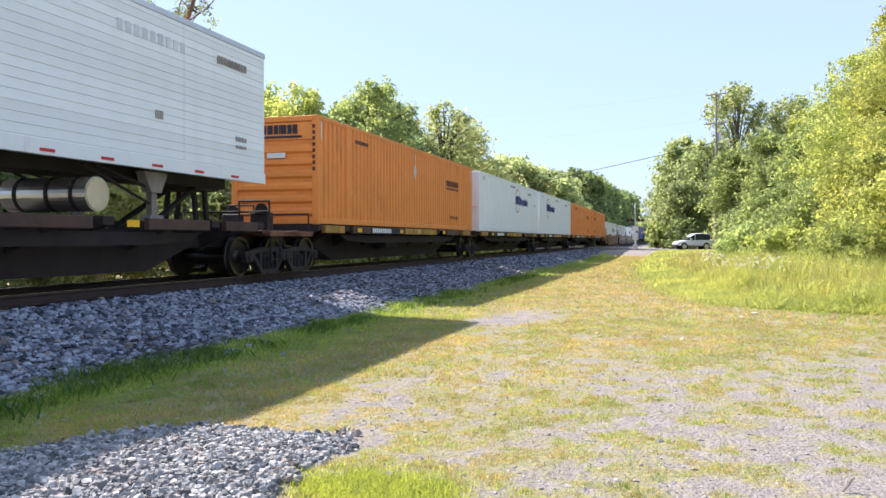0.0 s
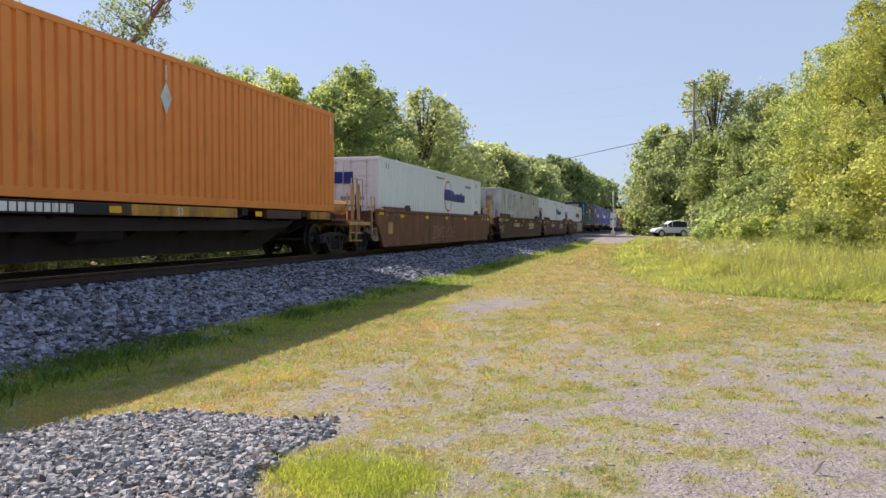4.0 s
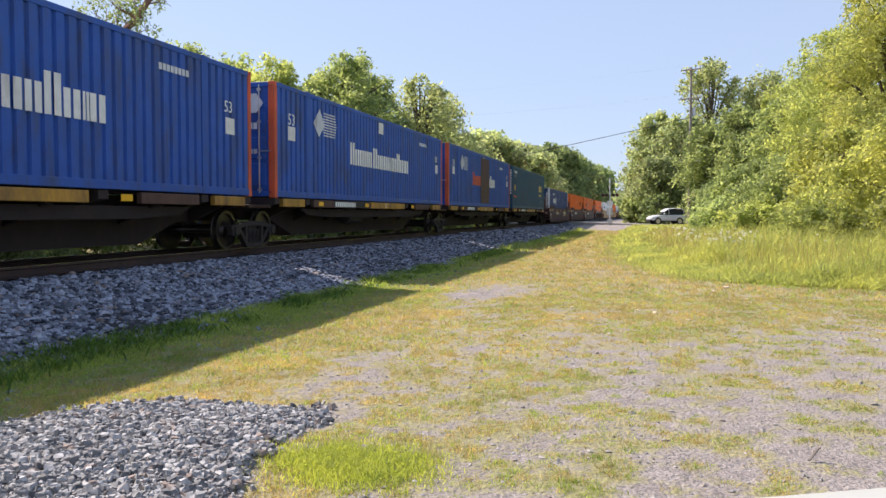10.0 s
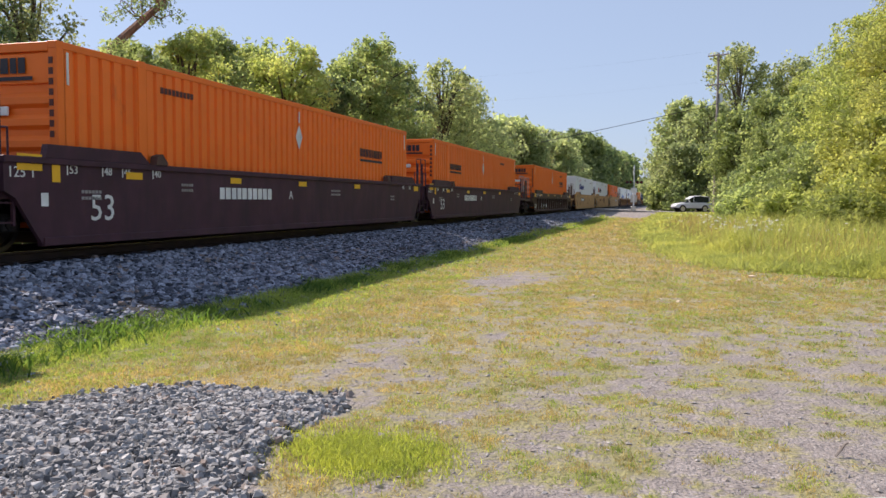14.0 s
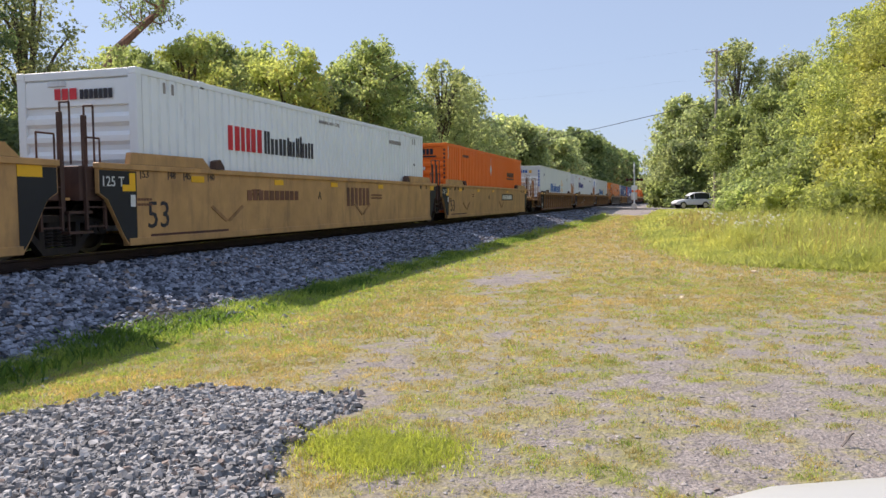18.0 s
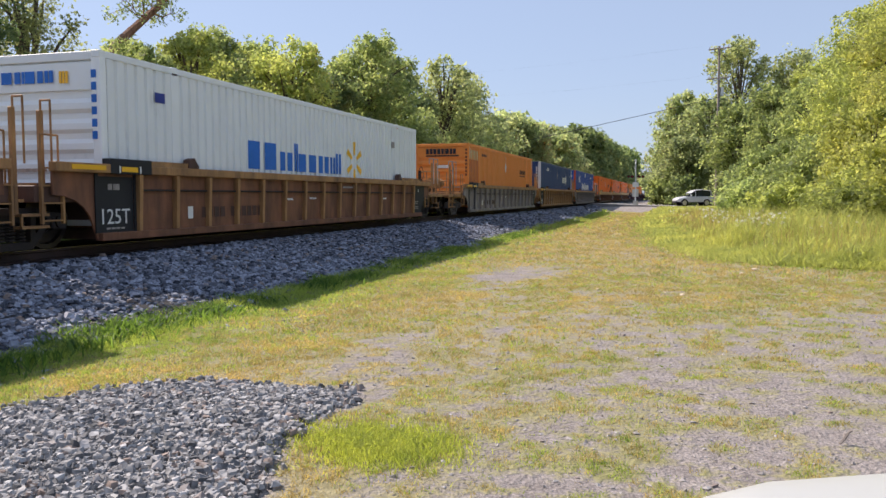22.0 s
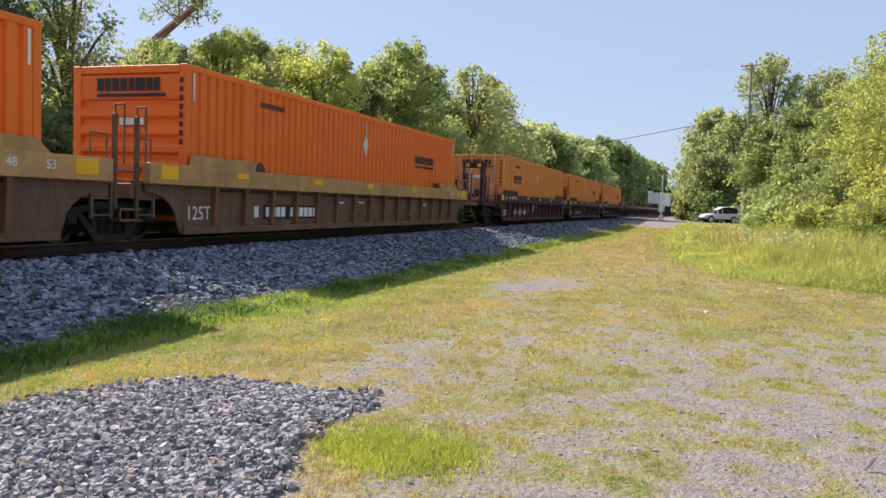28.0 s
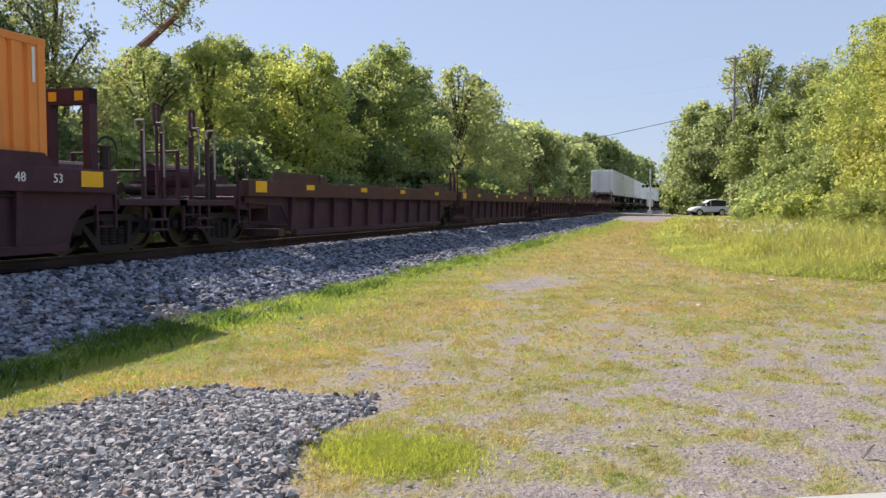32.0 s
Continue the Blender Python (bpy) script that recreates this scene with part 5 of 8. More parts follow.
def marks_csx(near):
    def put(c):
        y0 = 6.87 if near else 12.2
        s = 1.0 if near else 0.72
        if near:
            bars(c, "logo_bracket", M_GOLD, SIDE, y0, 0.88, (0.13,), 1.48)
            bars(c, "logo_bracket", M_GOLD, SIDE, y0 + 3.6, 0.88, (0.13,), 1.48)
            for yy, z in ((y0 + 0.135, 0.88), (y0 + 0.135, 2.28), (y0 + 3.385, 0.88), (y0 + 3.385, 2.28)):
                bars(c, "logo_bracket", M_GOLD, SIDE, yy, z, (0.21,), 0.08)
            for yy in (y0 + 0.5, y0 + 0.86, y0 + 2.8, y0 + 3.15):
                part("logo_dot", ring_bm(SIDE + 0.003, yy, 0.72, 0.14, 0.139, 0, 2 * math.pi, 12), M_GOLD, c)
            lettering("How tomorrow moves", 0.40, M_GOLD, c, SIDE, 2.95, 1.52)
            lettering("WARNING HIGH CUBE", 0.19, M_MARK, c, SIDE, 5.6, 2.50)
        bars(c, "logo", M_GOLD, SIDE, y0 + 0.6, 1.42, (0.72 * s, 0.70 * s, 0.80 * s), 0.70 * s, gap=0.10)
        bars(c, "logo", M_GOLD, SIDE, y0 + 0.65, 1.08, tuple(0.16 * s for _ in range(10)), 0.2 * s, gap=0.42)
        if near:
            bars(c, "number_bars", M_MARK, SIDE, 1.3, 0.85, (0.05, 0.16), 0.20)
            bars(c, "number_bars", M_MARK, SIDE, 2.25, 0.75, (0.16,), 0.28)
            bars(c, "number_bars", M_MARK, SIDE, 12.2, 2.42, (0.16,) * 5, 0.17)
            part("bare_metal_patch", bx(CW / 2 - 0.002, 0.01, 0.30, CW / 2 + 0.002, 0.14, 1.35), M_CARGREY, c)
        else:
            bars(c, "number_bars", M_MARK, SIDE, 0.8, 2.42, (0.22,), 0.2)
            bars(c, "number_bars", M_MARK, SIDE, 1.15, 2.42, (0.09,) * 6, 0.17)
            bars(c, "number_bars", M_DIMMARK, SIDE, 0.9, 2.18, (0.1,) * 5, 0.12)
            bars(c, "yellow_card", M_YELLOW, SIDE, 0.9, 1.25, (0.3,), 0.35)
            bars(c, "red_bars", M_CREDINK, SIDE, 0.6, 0.75, (0.1,) * 8, 0.13)
        lettering("53", 0.17, M_MARK, c, SIDE, 13.9, 0.62)
        part("end_plate", bx(-0.80, 0.008, 1.95, 0.55, 0.018, 2.62), M_PALEGOLD, c)
        bm = bmesh.new()
        for i in range(10):
            box(bm, 1.13, -0.009, 2.5 - i * 0.17, 1.22, -0.004, 2.61 - i * 0.17)
        part("number_bars", bm, M_MARK, c)
    return put


def marks_pacer(letters, patched=False, logo_y=5.08, figures=True):
    def put(c):
        # a cube that trails stripes
        part("logo_cube", poly_bm(SIDE, [(2.32, 2.12), (2.70, 1.76), (3.10, 2.12), (2.75, 2.55)]), M_GREYWHITE, c)
        for i in range(9):
            bars(c, "logo_stripe", M_GREYWHITE, SIDE, 2.92 + 0.03 * abs(i - 4), 1.82 + i * 0.078, (1.05 - 0.06 * abs(i - 4),), 0.036)
        mats = (M_CREDINK if letters == "red" else M_MARK, M_MARK)
        bars(c, "logo", mats[0], SIDE, logo_y, 1.14, (0.36, 0.36, 0.36, 0.32, 0.34), 0.60, gap=0.15, drop=(1.15, 0.85, 0.85, 0.85, 0.85))
        bars(c, "logo", mats[1], SIDE, logo_y + 2.08, 1.14, (0.38, 0.34, 0.38, 0.36, 0.38, 0.34, 0.36, 0.38, 0.15, 0.38), 0.56, gap=0.15, drop=(1.2, 0.85, 0.85, 0.85, 0.85, 0.85))
        bars(c, "white_card", M_MARK, SIDE, 7.72, 2.36, (0.48,), 0.38)
        if figures:
            bars(c, "white_card", M_MARK, SIDE, 0.75, 1.5, (0.42,), 0.36)
            lettering("53", 0.42, M_MARK, c, SIDE, 0.75, 1.9)
        bars(c, "white_card", M_MARK, SIDE, CL - 1.15, 1.36, (0.38,), 0.36)
        lettering("53", 0.36, M_MARK, c, SIDE, CL - 1.2, 1.84)
        bars(c, "number_bars", M_GREYWHITE, SIDE, 12.6, 2.35, (0.10,) * 8, 0.13)
        if patched:
            bars(c, "dark_patch", M_DARKBROWN, SIDE + 0.006, logo_y + 2.0, 0.2, (2.3,), 2.5, thick=0.006)
        for x in (-1.0, 0.12):
            bm = bmesh.new()
            prism(bm, [(x, 2.36), (x + 0.22, 2.12), (x + 0.68, 2.12), (x + 0.88, 2.36), (x + 0.68, 2.60), (x + 0.22, 2.60)], "y", -0.012, -0.006)
            part("end_hexagon", bm, M_GREYWHITE, c)
        end_bars(c, "number_bars", M_GREYWHITE, 0.2, 1.72, (0.1,) * 5, 0.16, y=0.004)
        end_bars(c, "number_bars", M_GREYWHITE, 0.2, 1.1, (0.1,) * 5, 0.12, y=0.004)
        part("door_card", bx(-0.9, 0.003, 1.2, -0.2, 0.009, 1.6), M_PINKINK, c)
    return put


def marks_limax(logo_y, upright_number=True):
    def put(c):
        bars(c, "logo", M_MARK, SIDE, logo_y, 1.58, (0.20, 0.10, 0.40, 0.36, 0.34), 0.44, gap=0.2, drop=(1, 1, 0.95))
        yc = logo_y + 2.02
        for dy, dz in ((-0.16, 0), (0.16, 0), (0, 0.24), (0, -0.24)):
            part("logo_petal", poly_bm(SIDE, [(yc + dy - 0.17, 1.82 + dz), (yc + dy, 1.58 + dz), (yc + dy + 0.17, 1.82 + dz), (yc + dy, 2.06 + dz)]), M_MARK, c)
        bars(c, "number_bars", M_MARK, SIDE, 2.62, 2.33, (0.12,) * 6, 0.2, gap=0.6)
        part("diamond_placard", poly_bm(SIDE, [(7.76, 2.08), (7.96, 1.78), (8.16, 2.08), (7.96, 2.38)]), M_DIMMARK, c)
        bars(c, "unit_mark", M_MARK, SIDE, CL - 0.9, 2.1, (0.18,), 0.16)
        end_bars(c, "end_logo", M_MARK, -0.5, 1.5, (0.09, 0.06, 0.16, 0.15, 0.14), 0.16, y=-0.002)
        bm = bmesh.new()
        prism(bm, [(0.36, 1.58), (0.52, 1.40), (0.68, 1.58), (0.52, 1.76)], "y", -0.004, 0.0)
        part("end_logo", bm, M_MARK, c)
        bm = bmesh.new()
        for i in range(7):
            box(bm, 0.98, -0.004, 2.4 - i * 0.18, 1.08, 0.0, 2.52 - i * 0.18)
        part("number_bars", bm, M_MARK, c)
    return put

# ---------------------------------------------------------------- railway cars
JOINT = -1.63  # the joint before the box's near end


def ladder_bm(x, y, z0, z1, w=0.42, rungs=4):
    bm = bmesh.new()
    for d in (0, w):
        box(bm, x, y + d - 0.02, z0, x + 0.05, y + d + 0.02, z1)
    for i in range(rungs):
        z = z0 + 0.05 + (z1 - z0 - 0.1) * i / (rungs - 1)
        box(bm, x, y, z - 0.012, x + 0.04, y + w, z + 0.012)
    return bm


def handrail_bm(x, y, z0, z1, w=0.35):
    bm = bmesh.new()
    tube(bm, (x, y, z0), (x, y, z1), 0.016, 6)
    tube(bm, (x, y + w, z0), (x, y + w, z1), 0.016, 6)
    tube(bm, (x, y, z1), (x, y + w, z1), 0.016, 6)
    return bm


def well_unit(s, style, body, chord, label, first=False, last=False, number="53", cap=1.42, plates=(1.35, 4.6, 7.7, 11.2), length=CL, markings=None, loaded=True, platform=None):
    """One well unit: two deep sides with sloped shoulders, top chords, ribs, end decks over the trucks, guides, steps and rails."""
    root = tagged(empty("well_car"), label, "railway car", "cars of the train")
    L = length
    lo, hi = 0.14, cap
    platform = platform or (M_OCHRE if body == M_CARGREY else body)
    band = 0.10 if style == "smooth" else {M_OCHRE: 0.15}.get(chord, 0.36)
    plain = body in (M_CARGREY, M_OCHRE)
    tall = 0.09 if plain or body == M_RUSTBROWN else 0.20
    thin_posts = body in (M_RUSTBROWN, M_CARGREY, M_OCHRE) and style == "ribbed"
    platform = M_OCHRE if thin_posts else platform

    def post_bm():
        return bx(1.16, -0.038, hi - 0.80, 1.235, 0.038, hi + 0.76, bevel=0.01)

    def grab_bm():
        return tubes([((1.30, 0.0, hi - 0.05), (1.30, 0.0, hi + 0.92)), ((1.30, 0.0, hi + 0.92), (1.12, 0.0, hi + 0.92)), ((1.12, 0.0, hi + 0.92), (1.12, 0.0, hi + 0.72))], 0.017)
    bottom = -0.48 if style == "smooth" else -0.22 if loaded else 0.95
    rails = M_DARKBROWN if body == M_TAN else platform
    xo, xi = (1.43, 1.36) if style == "smooth" else (1.375, 1.34)

    def side_bm():
        bm = bmesh.new()
        arch = [(-1.18, hi - 0.50), (-0.95, hi - 0.52), (-0.72, hi - 0.59), (-0.54, hi - 0.70), (-0.41, hi - 0.84), (-0.33, lo + 0.18), (-0.25, lo)]
        if not loaded:
            return prism(bm, [(-1.18, hi - 0.02), (-1.18, hi - 0.50), (0.35, hi - 0.56), (0.72, lo + 0.22), (0.9, lo), (L - 0.9, lo), (L - 0.72, lo + 0.22), (L - 0.35, hi - 0.56), (L + 1.18, hi - 0.50), (L + 1.18, hi - 0.02)], "x", xi, xo)
        prism(bm, [(-1.18, hi - 0.02), (-1.18, hi - 0.50), (-0.98, hi - 0.60), (-0.62, lo + 0.16), (-0.50, lo), (L + 0.50, lo), (L + 0.62, lo + 0.16), (L + 0.98, hi - 0.60), (L + 1.18, hi - 0.50), (L + 1.18, hi - 0.02)] if style == "smooth" else
              [(-1.18, hi - 0.02)] + arch + [(L - u, v) for u, v in arch[::-1]] + [(L + 1.18, hi - 0.02)], "x", xi, xo)
        return bm

    def chord_bm():
        bm = bmesh.new()
        if style == "smooth":
            box(bm, 1.34, -1.2, hi - 0.10, 1.475, L + 1.2, hi, bevel=0.012)
        else:
            box(bm, 1.34, -1.22, hi - band, 1.50, L + 1.22, hi, bevel=0.012)
        return bm
    side_me, chord_me = cached(("side", style, cap, L, loaded), side_bm), cached(("top_chord", style, cap, L, band), chord_bm)
    for turn in (0, 180):
        part("side", side_me, body, root, m=pose(0, L if turn else 0, 0, 0, 0, turn))
        part("top_chord", chord_me, chord, root, m=pose(0, L if turn else 0, 0, 0, 0, turn))
        part("bottom_chord", cached(("bottom_chord", L, style, loaded), lambda: bx(1.30, bottom, lo - 0.03, 1.455, L - bottom, lo + 0.10, bevel=0.01)), body, root, m=pose(0, L if turn else 0, 0, 0, 0, turn))
        # flared guides on the chord near both ends
        for y in ((-0.45, L - 1.95) if style == "smooth" else (0.0, L - 2.4)):
            part("container_guide", cached(("container_guide", cap, tall), lambda: prism(bmesh.new(), [(0, hi + 0.003), (0.05, hi + tall), (2.15, hi + tall), (2.4, hi + 0.003)], "x", 1.36, 1.47)), chord, root, m=pose(0, y, 0, 0, 0, 0) if not turn else pose(0, L - y, 0, 0, 0, 180))
        for y in (2.25, L - 2.25):
            part("lock_bracket", cached(("lock_bracket", cap), lambda: prism(bmesh.new(), [(-0.16, hi + 0.002), (-0.13, hi + 0.16), (0.02, hi + 0.2), (0.16, hi + 0.05), (0.16, hi + 0.002)], "x", 1.35, 1.50)), M_DARKBROWN, root, m=pose(0, y, 0, 0, 0, 0) if not turn else pose(0, L - y, 0, 0, 0, 180))
    if style == "ribbed":
        rib = cached(("rib", cap, band), lambda: prism(bmesh.new(), [(1.372, hi - band - 0.005), (1.495, hi - band - 0.005), (1.455, lo + 0.10), (1.372, lo + 0.10)], "y", -0.045, 0.045))
        n = int((L - 1.4) / 1.03)
        for turn in (0, 180):
            for i in range(0, n + 1, 1 if turn == 0 or not loaded else 3):
                y = 0.72 + (L - 1.44) * i / n
                part("rib", rib, {M_OCHRE: chord, M_RUSTBROWN: chord, M_MIDBROWN: M_RUSTBROWN}.get(body, body), root, m=pose(0, y, 0, 0, 0, turn))
        pipe = cached(("pipe", L), lambda: tubes([((1.42, 0.7, hi - 0.42), (1.42, L - 0.7, hi - 0.42))], 0.018))
        part("brake_pipe", pipe, M_IRON, root)
    # floor crossbeams and the two end bulkheads
    for y in (0.5, 4.0, L - 4.0, L - 0.5):
        part("crossbeam", cached("crossbeam", lambda: bx(-1.3, -0.15, 0.1, 1.3, 0.15, 0.27)), M_DARKBROWN, root, m=pose(0, y, 0))
    deck = cached(("end_deck", cap, style), lambda: bx(-1.3, -1.45, hi - 0.62, 1.3, -0.08, hi - (0.06 if style == "smooth" else 0.36), bevel=0.015))
    web = cached(("end_bulkhead", cap), lambda: bx(-1.33, -0.14, 0.45, 1.33, -0.06, hi - 0.3))
    skirt = cached("end_sill", lambda: bx(-0.35, -1.5, 0.62, 0.35, 0.0, 0.95, bevel=0.02))
    for y, turn in ((0, 0), (L, 180)):
        part("end_deck", deck, M_DARKBROWN if body in (M_TAN, M_RUSTBROWN) else platform, root, m=pose(0, y, 0, 0, 0, turn))
        part("end_bulkhead", web, M_DARKBROWN, root, m=pose(0, y, 0, 0, 0, turn))
        part("end_sill", skirt, M_IRON, root, m=pose(0, y, 0, 0, 0, turn))
        end = (first and turn == 0) or (last and turn == 180)
        flip = pose(0, y, 0, 0, 0, turn)
        near = flip if turn == 0 else pose(0, y, 0) @ Matrix.Diagonal((1, -1, 1, 1))
        for sx in (1, -1):
            mm = flip @ pose(0, 0, 0) if sx > 0 else flip @ Matrix.Diagonal((-1, 1, 1, 1))
            part("ladder", cached(("ladder", cap), lambda: ladder_bm(1.30, -1.35, 0.42, hi - 0.05)), rails, root, m=mm)
            part("handrail", cached(("handrail", cap), lambda: handrail_bm(1.28, -1.30, hi - 0.4, hi + 0.40)), rails, root, m=mm)
        if turn == 0 or end:
            reach = -2.75 if end else -1.72
            for yy in (reach, reach + 0.52):
                part("end_post", cached(("end_post", cap), post_bm), rails, root, m=near @ pose(0, yy, 0))
                part("grab_iron", cached(("grab_iron", cap), grab_bm), M_PIPE if end else rails, root, m=near @ pose(0, yy + 0.1, 0))
            part("sill_step", cached(("sill_step", cap), lambda: box(box(bx(1.16, 0.0, hi - 0.82, 1.32, 0.52, hi - 0.78), 1.16, 0.0, 0.36, 1.32, 0.52, 0.40), 1.28, 0.0, 0.36, 1.31, 0.03, hi - 0.8)), rails, root, m=near @ pose(0, reach, 0))
            for zz in (0.12, 0.34, 0.58):
                # the top bar is paler: sunlight on the deck edge put into its colour
                part("deck_bar", cached(("deck_bar", cap), lambda: bx(0.15, -1.0, hi - 0.03, 1.18, -0.90, hi + 0.015)), M_PIPE if zz < 0.2 else platform, root, m=near @ pose(0, -0.05 - zz, -zz))
        if end:
            part("end_platform", cached(("end_platform", cap), lambda: bx(-1.32, -3.30, hi - 0.56, 1.32, -1.45, hi - 0.44, bevel=0.015)), platform, root, m=flip)
            part("draft_sill", cached("draft_sill", lambda: bx(-0.3, -3.2, 0.55, 0.3, -1.4, 0.92, bevel=0.02)), platform, root, m=flip)
            part("coupler", cached("coupler", lambda: box(bx(-0.12, -3.62, 0.70, 0.12, -3.1, 0.88, bevel=0.02), -0.20, -3.78, 0.62, 0.20, -3.5, 0.96, bevel=0.04)), M_IRON, root, m=flip)
            part("end_rail", cached(("end_rail", cap), lambda: tubes([((-1.2, -3.2, hi - 0.44), (-1.2, -3.2, hi + 0.45)), ((1.2, -3.2, hi - 0.44), (1.2, -3.2, hi + 0.45)), ((-0.4, -3.2, hi - 0.44), (-0.4, -3.2, hi + 0.45)), ((-1.2, -3.2, hi + 0.45), (-0.4, -3.2, hi + 0.45)), ((-1.2, -3.2, hi + 0.1), (1.2, -3.2, hi + 0.1))], 0.024)), platform, root, m=flip)
            if chord in (M_MAROON, M_BROWN) and style == "ribbed":
                frame_bm = lambda: box(box(bx(0.28, -1.12, hi - 0.50, 0.42, -0.95, hi + 1.3), 1.07, -1.12, hi - 0.50, 1.21, -0.95, hi + 1.3), 0.28, -1.13, hi + 1.06, 1.21, -0.94, hi + 1.31)
                if loaded:
                    pf = part("end_portal", cached(("end_portal", cap), frame_bm), platform, root, m=near @ pose(0, -2.05 if turn == 0 else 0, 0))
                    for yy in (0.50, 1.02):
                        part("yellow_square", cached(("yellow_square", cap), lambda: bx(-0.08, -1.138, hi + 1.11, 0.08, -1.131, hi + 1.26)), M_YELLOW, pf, m=pose(yy, 0, 0))
                        part("yellow_square", cached(("yellow_square_in", cap), lambda: bx(-0.08, -0.939, hi + 1.11, 0.08, -0.932, hi + 1.26)), M_YELLOW, pf, m=pose(yy, 0, 0))
                part("end_mast", cached(("end_mast", cap), lambda: tubes([((1.15, -2.65, hi - 0.45), (1.15, -2.65, hi + 0.9)), ((1.15, -2.71, hi + 0.9), (1.15, -2.71, hi + 1.25)), ((1.15, -2.59, hi + 0.9), (1.15, -2.59, hi + 1.25)), ((1.15, -2.72, hi + 1.25), (1.15, -2.58, hi + 1.25)), ((1.15, -2.72, hi + 0.9), (1.15, -2.58, hi + 0.9))], 0.03)), platform, root, m=near)
            part("air_reservoir", cached(("air_reservoir_w", cap), lambda: tube(bmesh.new(), (0.45, -3.0, hi + 0.02), (0.45, -1.75, hi + 0.02), 0.22, 16)), rails, root, m=flip)
            part("brake_wheel", cached(("brake_wheel", cap), lambda: ring_bm(0, 0, 0, 0.27, 0.04, 0, 2 * math.pi, 18)), M_IRON, root, m=near @ pose(0.95, -1.62, hi + 0.34))
            part("brake_stand", cached(("brake_stand", cap), lambda: bx(0.86, -1.70, hi - 0.45, 0.93, -1.55, hi + 0.45)), M_IRON, root, m=near)
            part("brake_cylinder", cached("brake_cylinder", lambda: tube(bmesh.new(), (-0.4, -2.6, hi - 0.30), (0.5, -2.6, hi - 0.30), 0.11, 12)), M_IRON, root, m=flip)
            part("step", cached("well_step", lambda: ladder_bm(1.26, -3.15, 0.35, hi - 0.5, 0.5, 3)), platform, root, m=flip)
            part("air_hose", cached("air_hose", lambda: tubes([((0.3, -3.2, 0.7), (0.35, -3.5, 0.45)), ((0.35, -3.5, 0.45), (0.3, -3.75, 0.55))], 0.025)), M_RUBBER, root, m=flip)
    truck(root, JOINT, M_DUSTY if body == M_CARGREY else M_IRON)
    if last:
        truck(root, L - JOINT)
    # yellow plates, white figures, plain bars for reporting marks
    px = 1.434 if style == "smooth" else 1.504
    thin = style == "ribbed" and band < 0.3
    pz = hi - 0.27 if style == "smooth" else hi - 0.18
    plate = cached("yellow_plate", lambda: bx(0, 0, 0, 0.006, 0.42, 0.12))
    big = cached("yellow_plate_big", lambda: bx(0, 0, 0, 0.006, 0.46, 0.24))
    strip = cached("yellow_strip", lambda: bx(0, 0, 0, 0.006, 0.75, 0.075))
    if thin:
        part("yellow_plate", strip, M_YELLOW, root, m=pose(px, -0.92, hi - 0.105))
        if loaded:   # black sleeve on the chord and black ribs over the load limit board
            part("chord_sleeve", cached(("chord_sleeve", cap), lambda: bx(1.335, -0.06, hi - 0.155, 1.507, 0.98, hi + 0.094, bevel=0.006)), M_BLACKPAINT, root)
            part("yellow_plate", cached("yellow_short", lambda: bx(0, 0, 0, 0.006, 0.40, 0.085)), M_YELLOW, root, m=pose(px + 0.003, 0.20, hi - 0.12))
            for y in (0.14, 0.66):
                part("white_tick", cached("white_tick", lambda: bx(0, 0, 0, 0.004, 0.035, 0.12)), M_MARK, root, m=pose(px + 0.003, y, hi - 0.14))
            for y in (-0.315, 0.625):
                part("board_rib", cached(("board_rib", cap), lambda: bx(1.382, 0, lo + 0.10, 1.405, 0.07, hi - 0.156)), M_BLACKPAINT, root, m=pose(0, y, 0))
            bars(root, "fine_print", M_DIMMARK, 1.383, -0.05, lo + 0.15, (0.09,) * 4, 0.03)
            bars(root, "fine_print", M_DIMMARK, 1.383, 0.0, hi - 0.42, (0.10, 0.02, 0.02, 0.10), 0.10)
    elif body != M_TAN or first:
        part("yellow_plate", big, M_YELLOW, root, m=pose(px, -0.95, hi - 0.20 if style == "smooth" else hi - 0.27))
    for y in plates:
        if y < L - 1 and not thin:
            part("yellow_plate", plate, M_YELLOW, root, m=pose(px, y, pz))
    if markings:
        markings(root, px, hi)
    if thin and loaded:
        part("number_board", cached(("rear_board", cap, L), lambda: prism(bmesh.new(), [(L - 0.75, lo + 0.11), (L + 0.30, lo + 0.11), (L + 0.39, hi - 0.84), (L + 0.52, hi - 0.70), (L + 0.68, hi - 0.62), (L + 0.68, hi - 0.17), (L - 0.75, hi - 0.17)], "x", 1.378, 1.381)), M_BLACKPAINT, root)
        lettering("53", 0.13, M_MARK, root, 1.383, L - 0.08, hi - 0.38)
        for z, n in ((0.24, 6), (0.30, 6), (0.42, 5), (0.48, 6)):
            bars(root, "fine_print", M_DIMMARK, 1.383, L - 0.55, lo + z, (0.07,) * n, 0.03)
    if loaded and length == CL and not thin:
        ink = M_INK if body == M_TAN else M_MARK
        lettering("48", 0.19, ink, root, px, L - 0.80, hi - 0.22)
        lettering("53", 0.19, ink, root, px, L - 0.12, hi - 0.22)
        part("yellow_plate", CACHE["yellow_plate_big"], M_YELLOW, root, m=pose(px, L + 0.42, hi - 0.27))
    TRAIN.append((root, s, 0.0))
    return root


